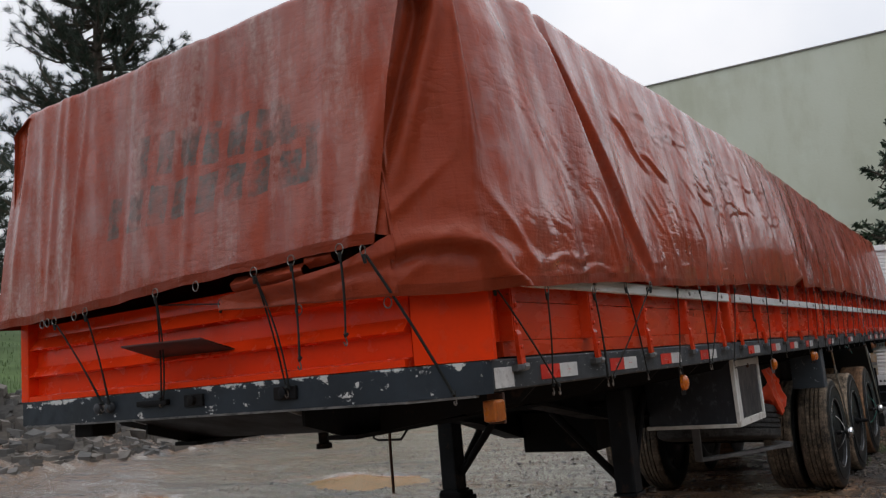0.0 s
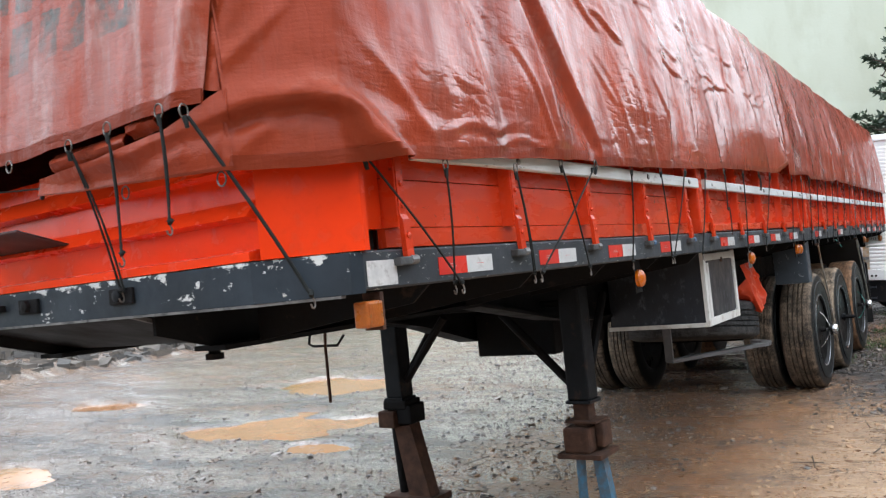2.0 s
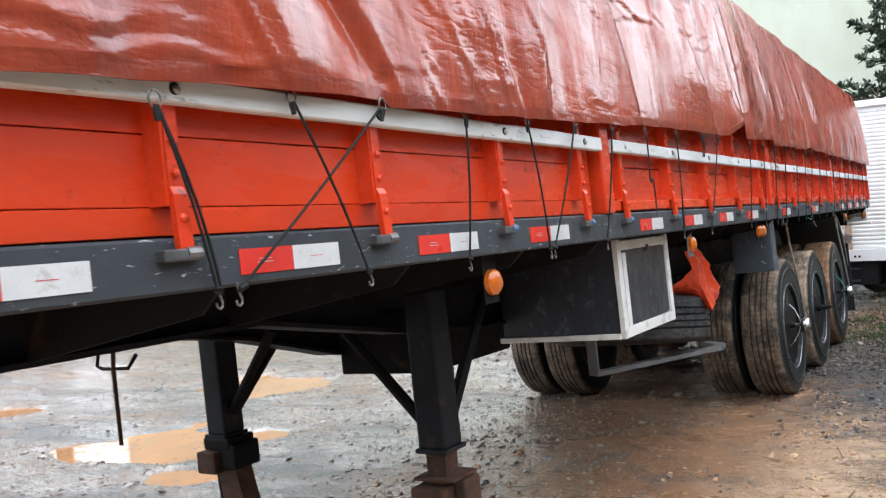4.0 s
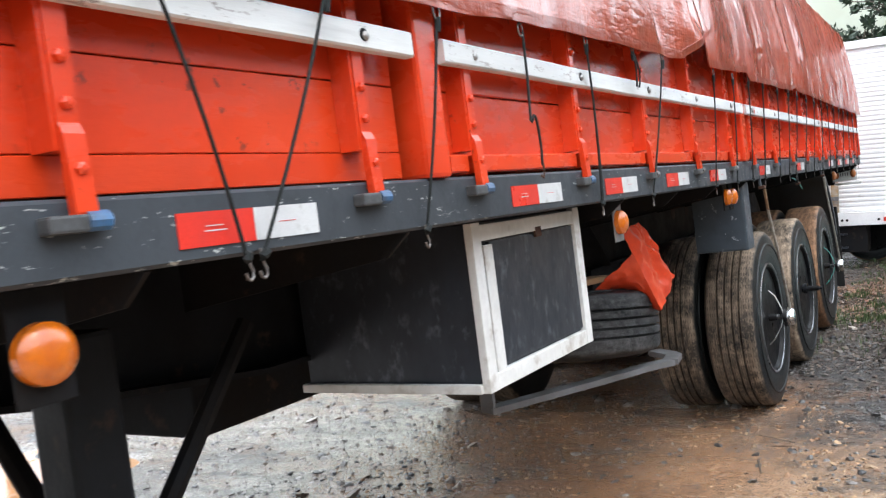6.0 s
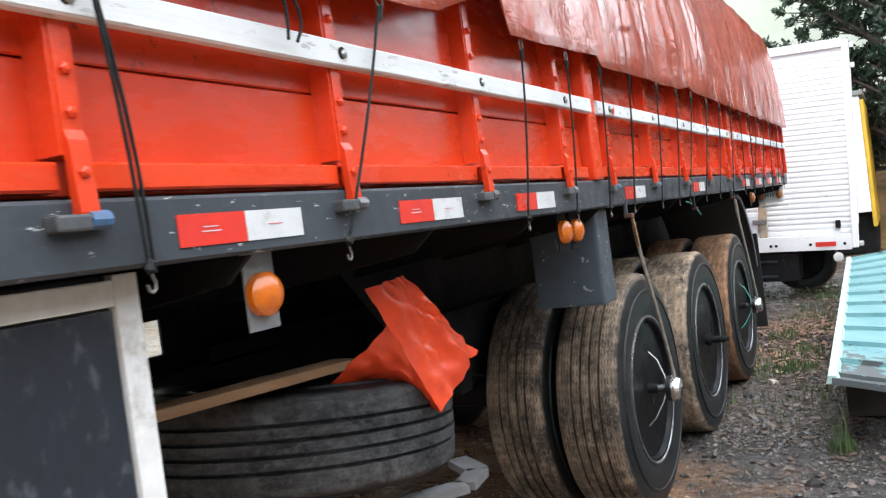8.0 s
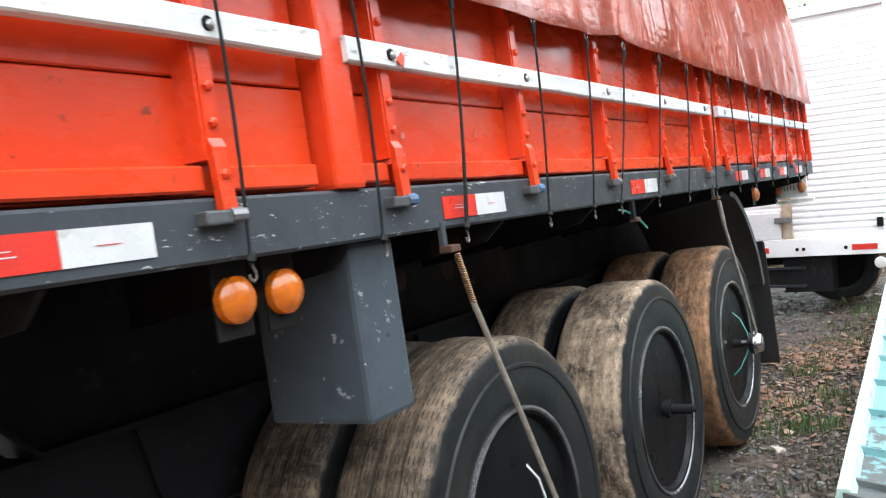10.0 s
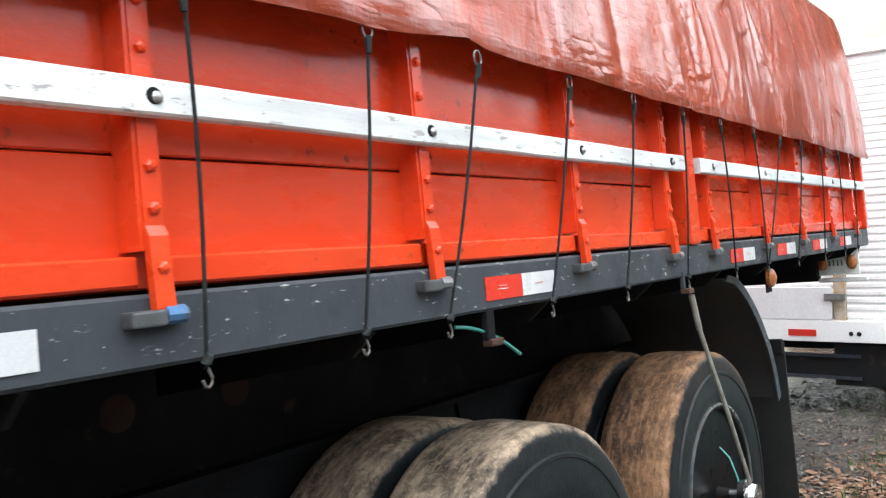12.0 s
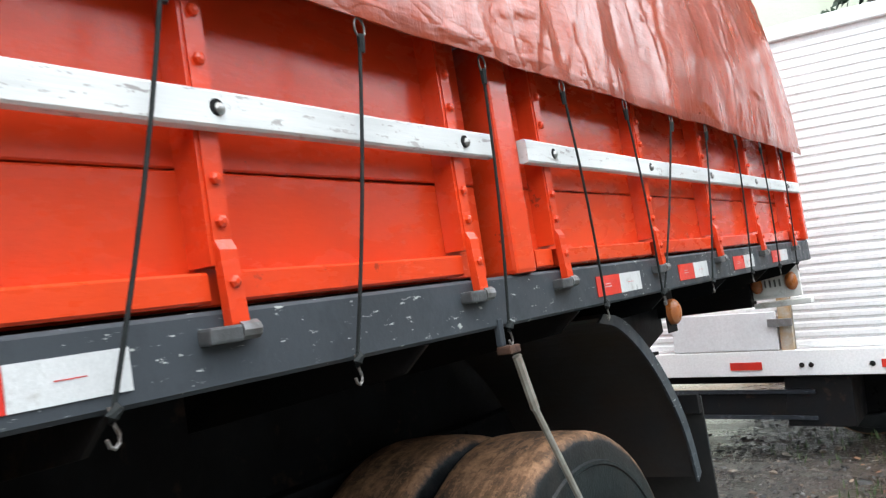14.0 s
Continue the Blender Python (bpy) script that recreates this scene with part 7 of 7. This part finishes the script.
def broadleaf(x, y, h, r, base, seed, leaf=0.19, per=26, limbs=46):
    """Limbs that fork into leafy twigs, each a clump of its own."""
    rng = random.Random(seed)
    t = thing("tree", "leafy dark green tree with an uneven crown", "tree", at=(x, y, -0.1))
    bm = tube([(0, 0, 0), (0.1, 0.05, h * 0.2), (-0.05, 0.1, h * 0.45), (0.1, 0, h * 0.8)], [h * 0.03, h * 0.026, h * 0.018, h * 0.006], 9)
    tips = []
    for k in range(limbs):
        q = (k + rng.random()) / limbs
        z = h * (base + (1 - base) * q)
        a = k * 2.4 + rng.uniform(-0.5, 0.5)
        reach = r * (0.35 + 0.75 * math.sin(math.pi * min(1, 0.18 + 0.8 * q))) * rng.uniform(0.75, 1.02)
        e = Vector((math.cos(a) * reach, math.sin(a) * reach, z + rng.uniform(0.0, 0.5)))
        s0 = Vector((0.03, 0.03, max(h * 0.15, z - reach * 0.6)))
        tube([s0, s0.lerp(e, 0.5) + Vector((0, 0, 0.12)), e], [h * 0.008, h * 0.005, h * 0.002], 5, bm)
        for m in range(18):
            u = rng.uniform(0.5, 1.02)
            at = s0.lerp(e, u) + Vector((0, 0, 0.12 * math.sin(math.pi * u)))
            way = (e - s0).normalized() * 0.6 + Vector((rng.uniform(-1, 1), rng.uniform(-1, 1), rng.uniform(-0.2, 0.9)))
            way.normalize()
            end = at + way * r * rng.uniform(0.10, 0.26)
            tube([at, end], [h * 0.0022, h * 0.001], 4, bm)
            tips.append((end, way))
    part("trunk", bm, BARK, t, smooth=True)
    leaf_mass("crown", tips, leaf, leaf * 0.22, per, 0.085, LEAF_DARK, t, seed, 0.1, 0.75)
    return t


def pine(x, y, z0, h, r, base, seed, whorls=22):
    """Whorls of upswept branches that end in brushes of needles."""
    rng = random.Random(seed)
    t = thing("pine_tree", "tall dark pine tree with open layered branches", "tree", at=(x, y, z0))
    bm = tube([(0, 0, 0), (0.1, 0, h * 0.5), (0, 0.1, h)], [h * 0.016, h * 0.011, h * 0.002], 9)
    tips = []
    for k in range(whorls):
        q = k / (whorls - 1)
        z = h * (base + (0.98 - base) * q)
        for j in range(rng.randint(6, 9)):
            a = rng.uniform(0, 6.283)
            reach = r * (1.05 - 0.85 * q) * rng.uniform(0.55, 1.1)
            e = Vector((math.cos(a) * reach, math.sin(a) * reach, z + reach * rng.uniform(0.12, 0.40)))
            s0 = Vector((0, 0, z))
            bend = lambda f: s0.lerp(e, f) - Vector((0, 0, 0.16 * reach * math.sin(math.pi * f)))
            tube([s0, bend(0.5), bend(0.8), e], [0.06, 0.04, 0.028, 0.012], 4, bm)
            for m in range(9):
                f = 0.42 + 0.58 * m / 8
                p = bend(f)
                way = (e - s0).normalized() * 0.7 + Vector((rng.uniform(-1, 1), rng.uniform(-1, 1), rng.uniform(0.2, 1.0))) * 0.9
                way.normalize()
                end = p + way * rng.uniform(0.15, 0.20 + 0.10 * reach)
                tube([p, end], [0.014, 0.008], 4, bm)
                tips.append((end, way))
    part("trunk", bm, BARK, t, smooth=True)
    leaf_mass("crown", tips, 0.30, 0.011, 46, 0.10, NEEDLES, t, seed, -0.15, 0.55)
    return t


pine(-26.5, 17.0, 1.5, 21.0, 4.6, 0.30, 5, 40)
pine(-36.0, 16.5, 2.0, 15.0, 3.6, 0.25, 8, 20)
broadleaf(1.92, 22.3, 7.4, 2.8, 0.18, 3, leaf=0.14, per=34, limbs=110)
broadleaf(3.2, 25.0, 6.6, 2.6, 0.10, 9, limbs=60)

hill = sheet([[(x, y, ground_height(x, y) - 0.25 + 0.36 * max(0.0, y - 19.5) * min(1.0, max(0.0, (x + 1.5) / 2.0)) + 0.12 * wob(x * 0.8, y * 0.8)) for x in np.linspace(-2.5, 9.4, 40)] for y in np.linspace(19.6, 27.9, 30)])
tagged(part("earth_bank", hill, plain("orange_soil", (0.36, 0.19, 0.085), 0.9, 0, (0.22, 0.13, 0.06), 1.5, 20, 0.5, (0.07, 0.10, 0.03), 0.6), smooth="all"), "bare orange earth bank with weeds", "earth", kind="structure")
